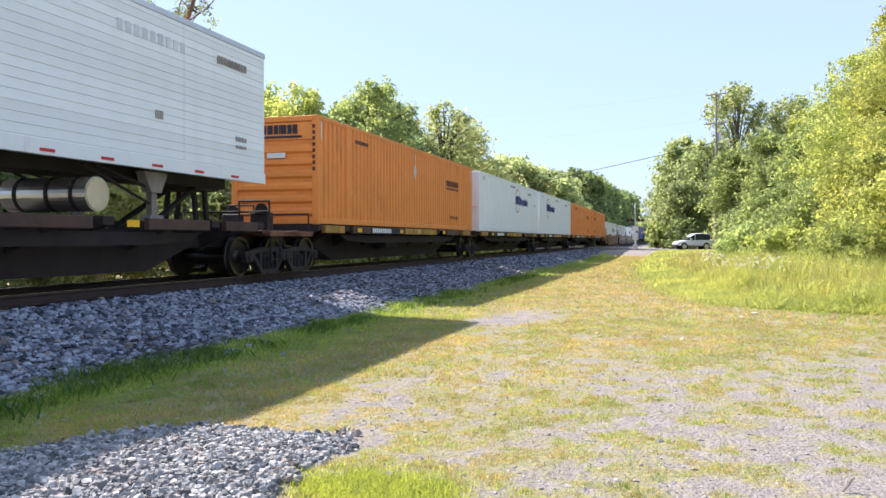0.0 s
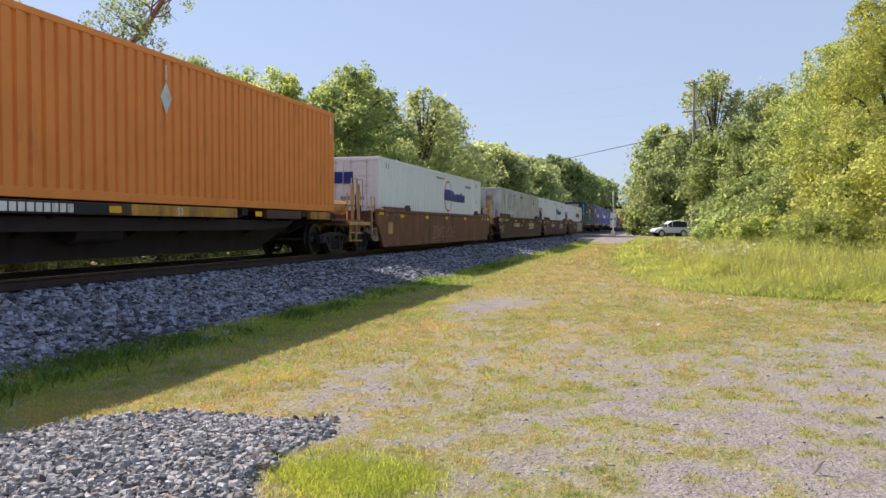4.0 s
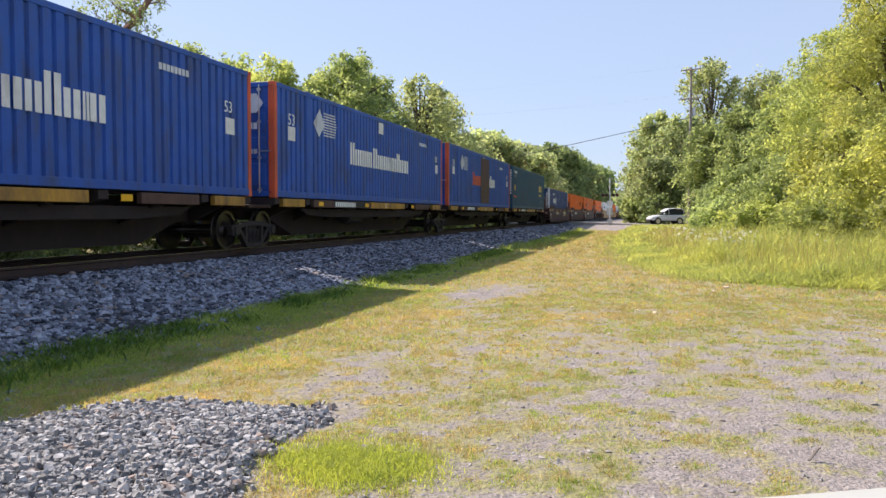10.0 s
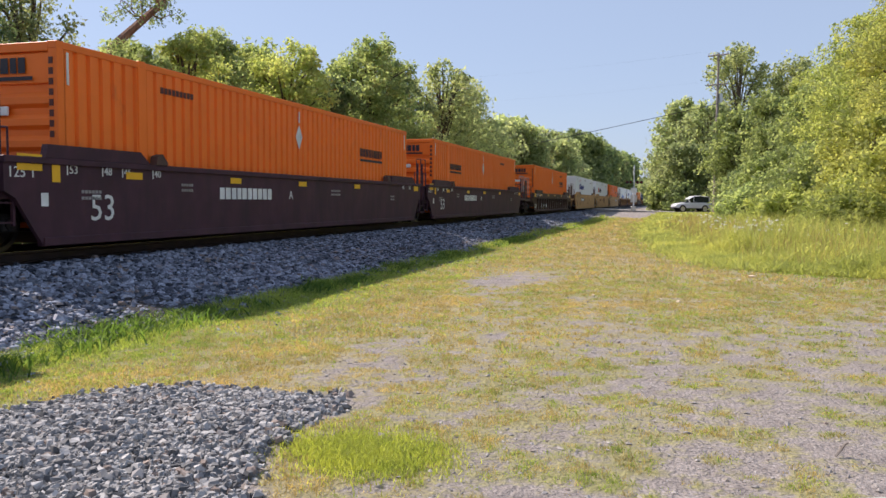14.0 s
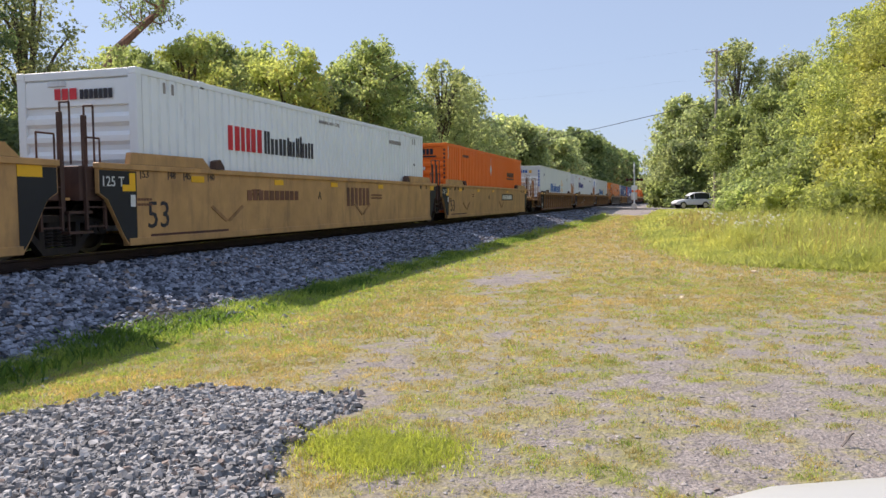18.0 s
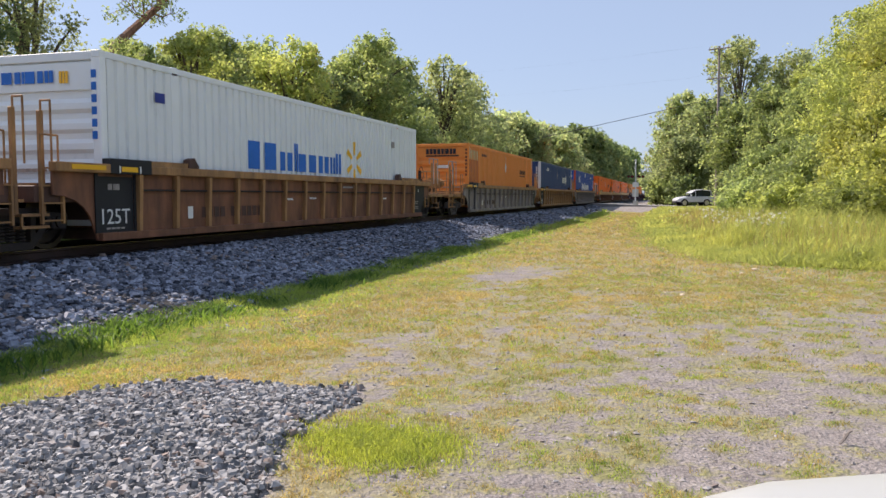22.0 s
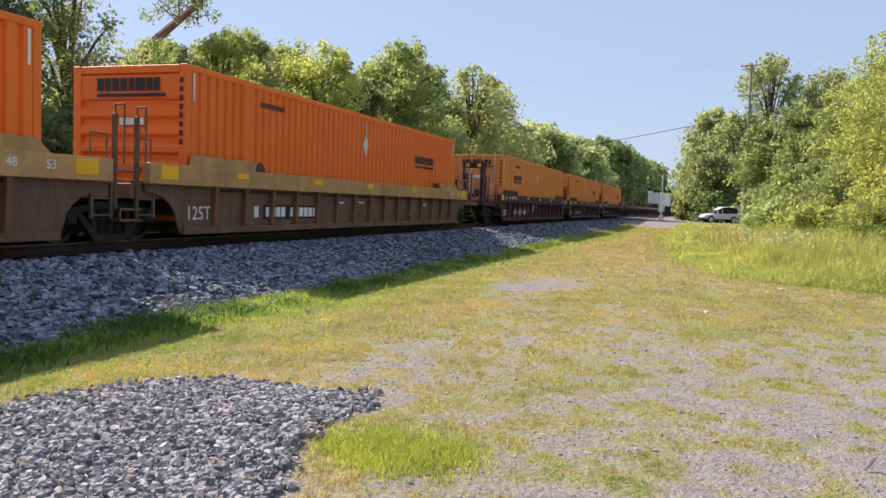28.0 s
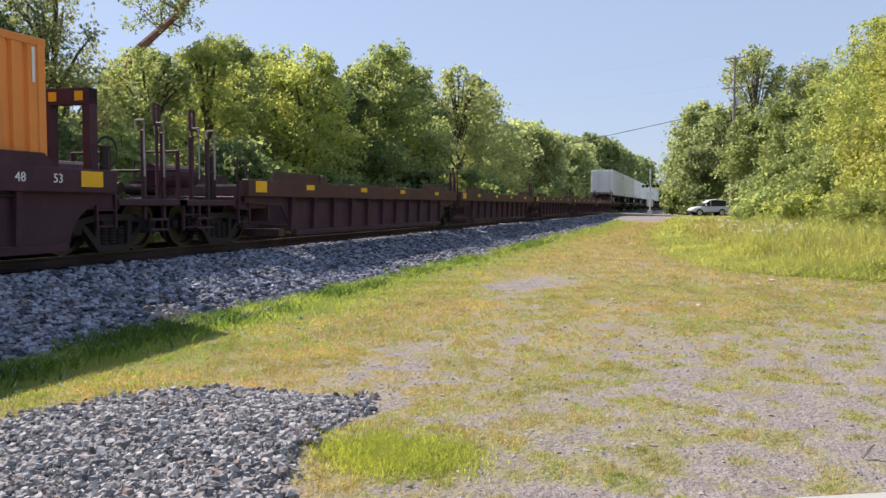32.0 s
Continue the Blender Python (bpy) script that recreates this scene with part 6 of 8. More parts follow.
def scale_marks(r, px, hi, ink=M_MARK, off=0.0):
    for t, y in (("53", -0.15), ("48", 0.62), ("45", 1.10), ("40", 1.90)):
        lettering(t, 0.19, ink, r, px, y + off + 0.05, hi - 0.22)
        part("tick", cached("tick", lambda: bx(0, 0, 0, 0.003, 0.025, 0.2)), ink, r, m=pose(px, y + off, hi - 0.245))


def marks_smooth_brown(cream=True, big="53", at=-0.22):
    def put(r, px, hi):
        ink = M_CREAM if cream else M_MARK
        scale_marks(r, px, hi, M_MARK, 0.15)
        lettering("125 T", 0.22, M_MARK, r, px, -1.12, hi - 0.30)
        part("yellow_plate", bx(px, -0.30, hi - 0.36, px + 0.006, -0.14, hi - 0.06), M_YELLOW, r)
        lettering(big, 0.60, ink, r, px, at, 0.47)
        bars(r, "number_bars", ink, px, 4.2, 0.82, (0.17, 0.18, 0.17, 0.15, 0.01, 0.17, 0.17, 0.17, 0.17, 0.17, 0.17), 0.24)
        lettering("A", 0.28, M_MARK, r, px, 7.2, 0.84)
        if cream:
            bars(r, "logo", ink, px, 10.5, 0.82, (0.56, 0.54, 0.5, 0.5), 0.27, gap=0.14)
            part("logo_underline", poly_bm(px, [(10.1, 0.62), (10.45, 0.75), (12.9, 0.78), (12.85, 0.72), (10.9, 0.66)]), ink, r)
        for y, z, n in ((9.6, 0.38, 8), (0.3, 0.52, 6), (2.9, 0.36, 5), (14.2, 0.5, 5)):
            bars(r, "fine_print", M_DIMMARK, px, y, hi - z, (0.06,) * n, 0.05)
            bars(r, "fine_print", M_DIMMARK, px, y, hi - z - 0.1, (0.06,) * n, 0.05)
        part("paper_card", bx(px, -0.52, hi - 0.72, px + 0.004, -0.38, hi - 0.52), M_MARK, r)
    return put


def marks_smooth_tan(board=3.2, blocks=False, leading=False):
    return lambda r, px, hi: tan_marks(r, px, hi, board, blocks, leading)


def tan_marks(r, px, hi, board, blocks, leading):
    if blocks:
        bars(r, "logo", M_RUSTBROWN, px, 8.75, 0.71, (0.5, 0.5, 0.5), 0.52, gap=0.17)
    scale_marks(r, px, hi, M_INK)
    lettering("53", 0.68, M_INK, r, px, 0.0, 0.40)
    if not blocks:
        part("number_board", bx(px, board, 0.82, px + 0.003, board + 2.9, 1.16), M_BLACKPAINT, r)
    bars(r, "number_bars", M_RUSTBROWN if blocks else M_MARK, px + 0.004, board + 0.18, 0.88, (0.19, 0.19, 0.19, 0.19, 0.01, 0.19, 0.19, 0.19, 0.19, 0.19, 0.19), 0.22)
    lettering("A", 0.30, M_INK, r, px, 6.9, 0.90)
    for y in (2.6, 9.9):
        for sy in (1, -1):
            bm = bmesh.new()
            prism(bm, [(y, hi - 1.02), (y + sy * 0.55, hi - 0.72), (y + sy * 0.62, hi - 0.76), (y + sy * 0.08, hi - 1.06)], "x", px, px + 0.012)
            part("lifting_lug", bm, M_OCHRE, r)
    for y, z, n in ((10.6, 0.5, 12), (3.6, 0.42, 5), (-0.3, 0.62, 6), (1.2, 1.3, 16)):
        bars(r, "fine_print", M_RUSTBROWN, px, y, hi - z, (0.06,) * n, 0.045)
        bars(r, "fine_print", M_RUSTBROWN, px, y, hi - z - 0.09, (0.06,) * n, 0.045)
    if not leading:
        part("shoulder_plate", poly_bm(px - 0.002, [(-1.16, hi - 0.12), (-1.16, hi - 0.49), (-0.97, hi - 0.60), (-0.60, lo_at(0.16)), (-0.48, lo_at(0.02)), (-0.27, lo_at(0.02)), (-0.25, hi - 0.12)]), M_BLACKPAINT, r)
        lettering("125 T", 0.235, M_MARK, r, px + 0.004, -1.13, hi - 0.38)
        part("yellow_plate", poly_bm(px + 0.003, [(-0.62, hi - 0.46), (-0.29, hi - 0.46), (-0.29, hi - 0.15), (-0.44, hi - 0.15), (-0.44, hi - 0.35), (-0.62, hi - 0.35)]), M_YELLOW, r)
        part("paper_card", poly_bm(px + 0.003, [(-0.42, hi - 0.72), (-0.30, hi - 0.72), (-0.30, hi - 0.52), (-0.42, hi - 0.52)]), M_MARK, r)
        part("warning_strip", poly_bm(px + 0.003, [(0.1, lo_at(0.11)), (2.6, lo_at(0.11)), (2.6, lo_at(0.15)), (0.1, lo_at(0.15))]), M_BROWN, r)
    part("shoulder_plate", poly_bm(px - 0.002, [(CL + 1.16, hi - 0.12), (CL + 1.16, hi - 0.49), (CL + 0.97, hi - 0.60), (CL + 0.60, lo_at(0.16)), (CL + 0.48, lo_at(0.02)), (CL + 0.42, lo_at(0.02)), (CL + 0.42, hi - 0.12)]), M_BLACKPAINT, r)


def lo_at(v):
    return 0.14 + v


BLOCK = {"J": ((0.8, 1, 0.8, 0.2), (0.8, 0.2, 0.45, 0), (0.45, 0, 0.05, 0.2)), "A": ((0.05, 0, 0.5, 1), (0.5, 1, 0.95, 0), (0.25, 0.38, 0.75, 0.38)), "V": ((0.0, 1, 0.45, 0), (0.45, 0, 0.95, 1)),
         "M": ((0, 0, 0.1, 1), (0.1, 1, 0.5, 0.35), (0.5, 0.35, 0.9, 1), (0.9, 1, 1, 0)), "H": ((0.1, 0, 0.1, 1), (0.9, 0, 0.9, 1), (0.1, 0.5, 0.9, 0.5)), "T": ((0, 1, 1, 1), (0.5, 1, 0.5, 0))}


def marks_ribbed(ink=M_MARK, board=True, graffiti=0, big53=None, words=None, tall=False, heavy=True, plate=True):
    def put(r, px, hi):
        x = 1.378
        if tall:
            scale_marks(r, px, hi, ink)
        if board:
            part("number_board", bx(x, -0.24, lo_at(0.10), x + 0.003, 0.62, hi - 0.20), M_BLACKPAINT, r)
        if heavy:
            lettering("125T", 0.36, M_MARK, r, x + 0.004, -0.10 if not board else -0.22, lo_at(0.24))
        if heavy and plate:
            part("number_board", bx(x, 2.55, 0.37, x + 0.003, 5.1, 0.68), M_BLACKPAINT, r)
        tone = M_MARK if heavy and plate else M_DIMMARK if plate else M_DARKBROWN
        bars(r, "number_bars", tone, x + 0.004, 2.65, 0.42, (0.17,) * 4, 0.21)
        bars(r, "number_bars", tone, x + 0.004, 3.7, 0.42, (0.17,) * 6, 0.21)
        if words:
            word, y, z, w, h, mat, fat = words
            for ch in word:
                for name, thick, up, m in (("spray_outline", fat * 1.5, 0.002, M_INK), ("spray_letter", fat, 0.006, mat))[0 if fat > 0.1 else 1:]:
                    bm = bmesh.new()
                    for i, (u0, v0, u1, v1) in enumerate(BLOCK[ch]):
                        a, b = Vector((y + u0 * w, z + v0 * h)), Vector((y + u1 * w, z + v1 * h))
                        d = (b - a).normalized() * thick * 0.4
                        nn = Vector((-d.y, d.x)).normalized() * thick / 2
                        prism(bm, [tuple(p) for p in (a - d - nn, b + d - nn, b + d + nn, a - d + nn)], "x", x + up + 0.0007 * i, x + up + 0.002 + 0.0007 * i)
                    part(name, bm, m, r)
                y += w * (1.32 if fat > 0.1 else 1.55)
        if big53:
            lettering("53", 0.46, M_MARK, r, x + 0.004, big53, lo_at(0.45))
        for y, z, n in ((6.2, 0.62, 4), (7.4, 0.6, 5), (12.6, 0.62, 4), (9.2, 0.3, 9)):
            bars(r, "fine_print", ink if z > 0.4 else M_DIMMARK, x + 0.002 if z > 0.4 else px, y, hi - z, (0.06,) * n, 0.045)
        part("paper_card", bx(x, 2.2, hi - 0.95, x + 0.003, 2.36, hi - 0.72), M_MARK, r)
        if graffiti:
            rng = random.Random(graffiti)
            bm = bmesh.new()
            y0 = {2: 8.9, 3: 2.4, 4: 2.4}.get(graffiti, 4.5)
            big = graffiti >= 5
            y = y0
            for i in range(7 if not big else 5):
                pts = [(y + rng.uniform(-0.1, 0.2), lo_at(0.2 + rng.uniform(0, 0.5))) for _ in range(4)]
                h = 0.75 if big else 0.45
                w = 0.13 if big else 0.035
                zz = lo_at(0.18)
                for a, b in (((y, zz), (y + rng.uniform(0.05, 0.3), zz + h)), ((y + 0.25, zz + h), (y + rng.uniform(0.3, 0.5), zz + rng.uniform(0, 0.3)))):
                    d = Vector((b[0] - a[0], b[1] - a[1]))
                    nrm = Vector((-d.y, d.x)).normalized() * w / 2
                    prism(bm, [(a[0] - nrm.x, a[1] - nrm.y), (b[0] - nrm.x, b[1] - nrm.y), (b[0] + nrm.x, b[1] + nrm.y), (a[0] + nrm.x, a[1] + nrm.y)], "x", x + 0.001 + i * 0.0006, x + 0.003 + i * 0.0006)
                y += 0.62 if big else 0.42
            part("spray_marks", bm, M_GRAFFITI if graffiti != 9 else M_MARK, r)
    return put


def spine_unit(s, label, first=False, last=False, beam=M_TTYELLOW, marks=True):
    """A skeleton unit: a deep centre sill, saddles, short side beams, end decks."""
    root = tagged(empty("spine_car"), label, "railway car", "cars of the train")

    def sill_bm():
        return prism(bmesh.new(), [(-1.0, 1.05), (-1.0, 0.70), (1.6, 0.66), (2.9, 0.22), (13.2, 0.22), (14.5, 0.66), (CL + 1.0, 0.70), (CL + 1.0, 1.05)], "x", -0.36, 0.36)
    part("centre_sill", cached("centre_sill", sill_bm), M_UNDERSHADE, root)
    part("side_sill", cached("fish_sill", lambda: prism(bmesh.new(), [(2.0, 0.98), (2.4, 0.82), (4.0, 0.74), (12.2, 0.74), (13.6, 0.82), (14.0, 0.98)], "x", 0.98, 1.06)), M_UNDERSHADE, root)
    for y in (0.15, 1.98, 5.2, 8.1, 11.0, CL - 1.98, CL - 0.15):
        part("saddle", cached("saddle", lambda: prism(bmesh.new(), [(-1.28, 1.235), (-1.28, 1.09), (-0.36, 0.86), (0.36, 0.86), (1.28, 1.09), (1.28, 1.235)], "y", -0.13, 0.13)), M_UNDERSHADE, root, m=pose(0, y, 0))
    for sx in (1, -1):
        for y0, y1, m in ((0.4, 1.7, beam), (2.3, 3.6, M_DARKBROWN), (3.62, 6.9, M_DARKBROWN), (6.92, 10.6, beam), (12.0, 13.9, M_DARKBROWN), (14.5, 15.8, beam)):
            part("side_beam", cached(("side_beam", y0), lambda: bx(1.20, y0, 1.02, 1.32, y1, 1.225, bevel=0.01)), m, root, m=Matrix.Diagonal((sx, 1, 1, 1)))
        for y in (1.0, 3.0, 5.2, 8.1, 9.8, 12.6, 15.0):
            part("beam_bracket", cached("beam_bracket", lambda: prism(bmesh.new(), [(0.35, 1.0), (1.24, 1.10), (1.24, 1.02), (0.35, 0.62)], "y", -0.05, 0.05)), M_UNDERSHADE, root, m=pose(0, y, 0) @ Matrix.Diagonal((sx, 1, 1, 1)))
    for y in (2.6, 6.3, 11.4):
        part("yellow_plate", cached("yellow_plate_s", lambda: bx(0, 0, 0, 0.006, 0.32, 0.12)), M_YELLOW, root, m=pose(1.326, y, 1.06))
    if marks:
        part("number_board", bx(1.322, 3.7, 1.035, 1.325, 6.4, 1.215), M_BLACKPAINT, root)
        bars(root, "number_bars", M_MARK, 1.326, 3.8, 1.05, (0.13, 0.13, 0.13, 0.13, 0.01, 0.13, 0.13, 0.13, 0.13, 0.13, 0.13), 0.14)
        lettering("53", 0.2, M_MARK, root, 1.326, 8.3, 1.05)
    for y, turn in ((0, 0), (CL, 180)):
        flip = pose(0, y, 0, 0, 0, turn)
        part("end_deck", cached("spine_deck", lambda: bx(-1.2, -1.0, 0.98, 1.2, -0.05, 1.06, bevel=0.01)), M_DARKBROWN, root, m=flip)
        if (first and turn == 0) or (last and turn == 180):
            part("end_platform", cached("spine_platform", lambda: bx(-1.28, -2.5, 0.92, 1.28, -1.0, 1.04, bevel=0.01)), M_RUSTBROWN, root, m=flip)
            part("draft_sill", cached("draft_sill_s", lambda: bx(-0.28, -2.5, 0.58, 0.28, -0.9, 0.92, bevel=0.02)), M_IRON, root, m=flip)
            part("coupler", cached("coupler_s", lambda: box(bx(-0.12, -2.9, 0.68, 0.12, -2.4, 0.86, bevel=0.02), -0.2, -3.05, 0.6, 0.2, -2.8, 0.94, bevel=0.04)), M_IRON, root, m=flip)
            part("step", cached("spine_step", lambda: ladder_bm(1.22, -2.4, 0.32, 1.0, 0.45, 3)), M_IRON, root, m=flip)
            part("end_rail", cached("spine_rail", lambda: tubes([((1.2, -2.4, 1.04), (1.2, -2.4, 1.75)), ((0.4, -2.4, 1.04), (0.4, -2.4, 1.75)), ((0.4, -2.4, 1.75), (1.2, -2.4, 1.75)), ((-1.2, -2.4, 1.04), (-1.2, -2.4, 1.5)), ((-1.2, -2.4, 1.5), (1.2, -2.4, 1.5))], 0.022)), M_IRON, root, m=flip)
            part("hand_brake", cached("hand_brake_s", lambda: tube(bmesh.new(), (0.75, -2.0, 1.55), (0.75, -1.96, 1.55), 0.17, 14)), M_IRON, root, m=flip)
            part("brake_box", cached("brake_box", lambda: bx(0.45, -2.0, 1.04, 0.95, -1.75, 1.5, bevel=0.02)), M_IRON, root, m=flip)
    part("air_reservoir", cached("air_reservoir", lambda: tube(bmesh.new(), (0.72, 6.0, 0.72), (0.72, 7.2, 0.72), 0.2, 14)), M_IRON, root)
    truck(root, -0.62)
    if last:
        truck(root, CL + 0.62)
    TRAIN.append((root, s, 0.0))
    return root


TANK_Y = 10.9  # the fuel tank, from the trailer's tail


def trailer(s, label, tank=True):
    """A box trailer riding on a spine car: lap-sided box, landing legs, kingpin stand, tank and tandem wheels. Nose at the far end."""
    root = tagged(empty("semi_trailer"), label, "trailer", "trailers on the train")
    z0, z1 = 2.11, 5.09
    part("box", cached("trailer_box", lambda: bx(-1.29, 0.0, z0 + 0.1, 1.29, CL, z1 - 0.04, bevel=0.02)), M_WHITE, root)
    for sx in (1, -1):
        for i in range(17):
            z = z0 + 0.26 + i * 0.157
            part("lap_panel", cached("lap_panel", lambda: prism(bmesh.new(), [(1.291, 0.0), (1.300, 0.004), (1.292, 0.15)], "y", 0.06, CL - 0.06)), M_WHITE, root, m=pose(0, 0, z) @ Matrix.Diagonal((sx, 1, 1, 1)))
        part("top_rail", cached("trailer_top_rail", lambda: bx(1.27, 0.0, z1 - 0.12, 1.31, CL, z1, bevel=0.008)), M_GALV, root, m=Matrix.Diagonal((sx, 1, 1, 1)))
        part("bottom_rail", cached("trailer_bottom_rail", lambda: bx(1.27, 0.0, z0, 1.31, CL, z0 + 0.24, bevel=0.008)), M_WHITE, root, m=Matrix.Diagonal((sx, 1, 1, 1)))
        for i in range(12):
            part("reflector", cached("reflector", lambda: bx(1.311, 0, z0 + 0.05, 1.316, 0.30, z0 + 0.10)), M_REDINK, root, m=pose(0, 0.4 + i * 1.3, 0) @ Matrix.Diagonal((sx, 1, 1, 1)))
    bars(root, "number_bars", M_CARGREY, 1.312, 14.2, z1 - 0.62, (0.10,) * 9, 0.16)
    bars(root, "faded_logo", M_GREYWHITE, 1.302, 11.2, 4.40, (0.13,) * 9, 0.2, gap=0.7)
    bars(root, "fine_print", M_DIMMARK, 1.303, 14.9, 2.95, (0.07,) * 5, 0.1)
    bars(root, "fine_print", M_DIMMARK, 1.303, 14.9, 2.80, (0.07,) * 5, 0.07)
    part("side_lamp", bx(1.302, 12.2, 3.05, 1.32, 12.42, 3.2, bevel=0.006), M_DIMMARK, root)
    part("subframe", cached("trailer_subframe", lambda: bx(-0.5, 0.5, z0 - 0.13, 0.5, CL - 0.4, z0 + 0.1)), M_IRON, root)
    for sx in (1, -1):
        part("landing_leg", cached("landing_leg", lambda: box(box(prism(bmesh.new(), [(11.05, z0), (11.75, z0), (11.55, z0 - 0.38), (11.25, z0 - 0.38)], "x", 0.75, 0.95), 0.78, 11.32, 1.3, 0.90, 11.48, z0), 0.72, 11.2, 1.22, 0.96, 11.6, 1.30)), M_CARGREY, root, m=pose(0, 1.3, 0) @ Matrix.Diagonal((sx, 1, 1, 1)))
        part("leg_brace", cached("leg_brace", lambda: tubes([((0.84, 11.4, 1.5), (0.84, 9.6, z0)), ((0.84, 11.4, 1.8), (0.84, 9.9, z0))], 0.03)), M_IRON, root, m=pose(0, 1.3, 0) @ Matrix.Diagonal((sx, 1, 1, 1)))
    part("kingpin_stand", cached("kingpin_stand", lambda: box(tubes([((-0.4, 14.6, 1.1), (-0.3, 14.6, z0)), ((0.4, 14.6, 1.1), (0.3, 14.6, z0)), ((-0.4, 12.6, 1.1), (-0.3, 14.4, z0 - 0.05)), ((0.4, 12.6, 1.1), (0.3, 14.4, z0 - 0.05)), ((-0.4, 14.2, 1.1), (-0.3, 14.2, z0)), ((0.4, 14.2, 1.1), (0.3, 14.2, z0))], 0.065, 6), -0.5, 14.0, z0 - 0.2, 0.5, 14.9, z0 - 0.1)), M_IRON, root, m=pose(0, 0.6, 0))
    if tank:
        part("fuel_tank", cached("fuel_tank", lambda: tube(bmesh.new(), (-0.62, TANK_Y, 1.60), (1.14, TANK_Y, 1.60), 0.29, 28)), M_GALV, root, "polished aluminium fuel tank")
        for x in (-0.3, 0.35, 0.85):
            part("tank_strap", cached("tank_strap", lambda: tube(bmesh.new(), (-0.04, 0, 0), (0.04, 0, 0), 0.298, 28)), M_IRON, root, m=pose(x, TANK_Y, 1.60))
        part("tank_cap", cached("tank_cap", lambda: tube(bmesh.new(), (1.14, TANK_Y, 1.60), (1.155, TANK_Y, 1.60), 0.265, 28)), M_CREAM, root)
    for y in (1.3, 2.55):
        for sx in (1, -1):
            w = part("wheel", cached("tyre", lambda: tube(tube(bmesh.new(), (0.68, 0, 0), (0.92, 0, 0), 0.5, 24), (0.96, 0, 0), (1.22, 0, 0), 0.5, 24)), M_RUBBER, root, m=pose(0, y, 1.56) @ Matrix.Diagonal((sx, 1, 1, 1)))
            part("rim", cached("rim", lambda: tube(bmesh.new(), (1.215, 0, 0), (1.235, 0, 0), 0.27, 16)), M_GALV, w)
    part("bogie_frame", cached("bogie_frame", lambda: bx(-0.55, 0.7, 1.5, 0.55, 3.2, z0 - 0.1)), M_IRON, root)
    for y in (0.1,):
        part("rear_frame", bx(-1.29, -0.02, z0 + 0.1, 1.29, 0.02, z0 + 0.3), M_CARGREY, root)
        for sx in (0, 1):
            d = part("door", cached("trailer_door", lambda: bx(-1.25, -0.045, z0 + 0.32, -0.012, -0.012, z1 - 0.12, bevel=0.01)), M_WHITE, root, m=pose(sx * 1.262, 0, 0))
            part("lock_bar", cached("trailer_lock", lambda: tubes([((-0.4, -0.07, z0 + 0.2), (-0.4, -0.07, z1 - 0.06))], 0.018)), M_GALV, d)
    TRAIN.append((root, s, 0.0))
    return root


# ---------------------------------------------------------------- the train, in order
WELL_FLOOR, SPINE_FLOOR = 0.325, 1.24
ORANGE_LABEL = "bright orange corrugated container with dark name marking"
FADED_LABEL = "faded orange corrugated container with dark name marking"


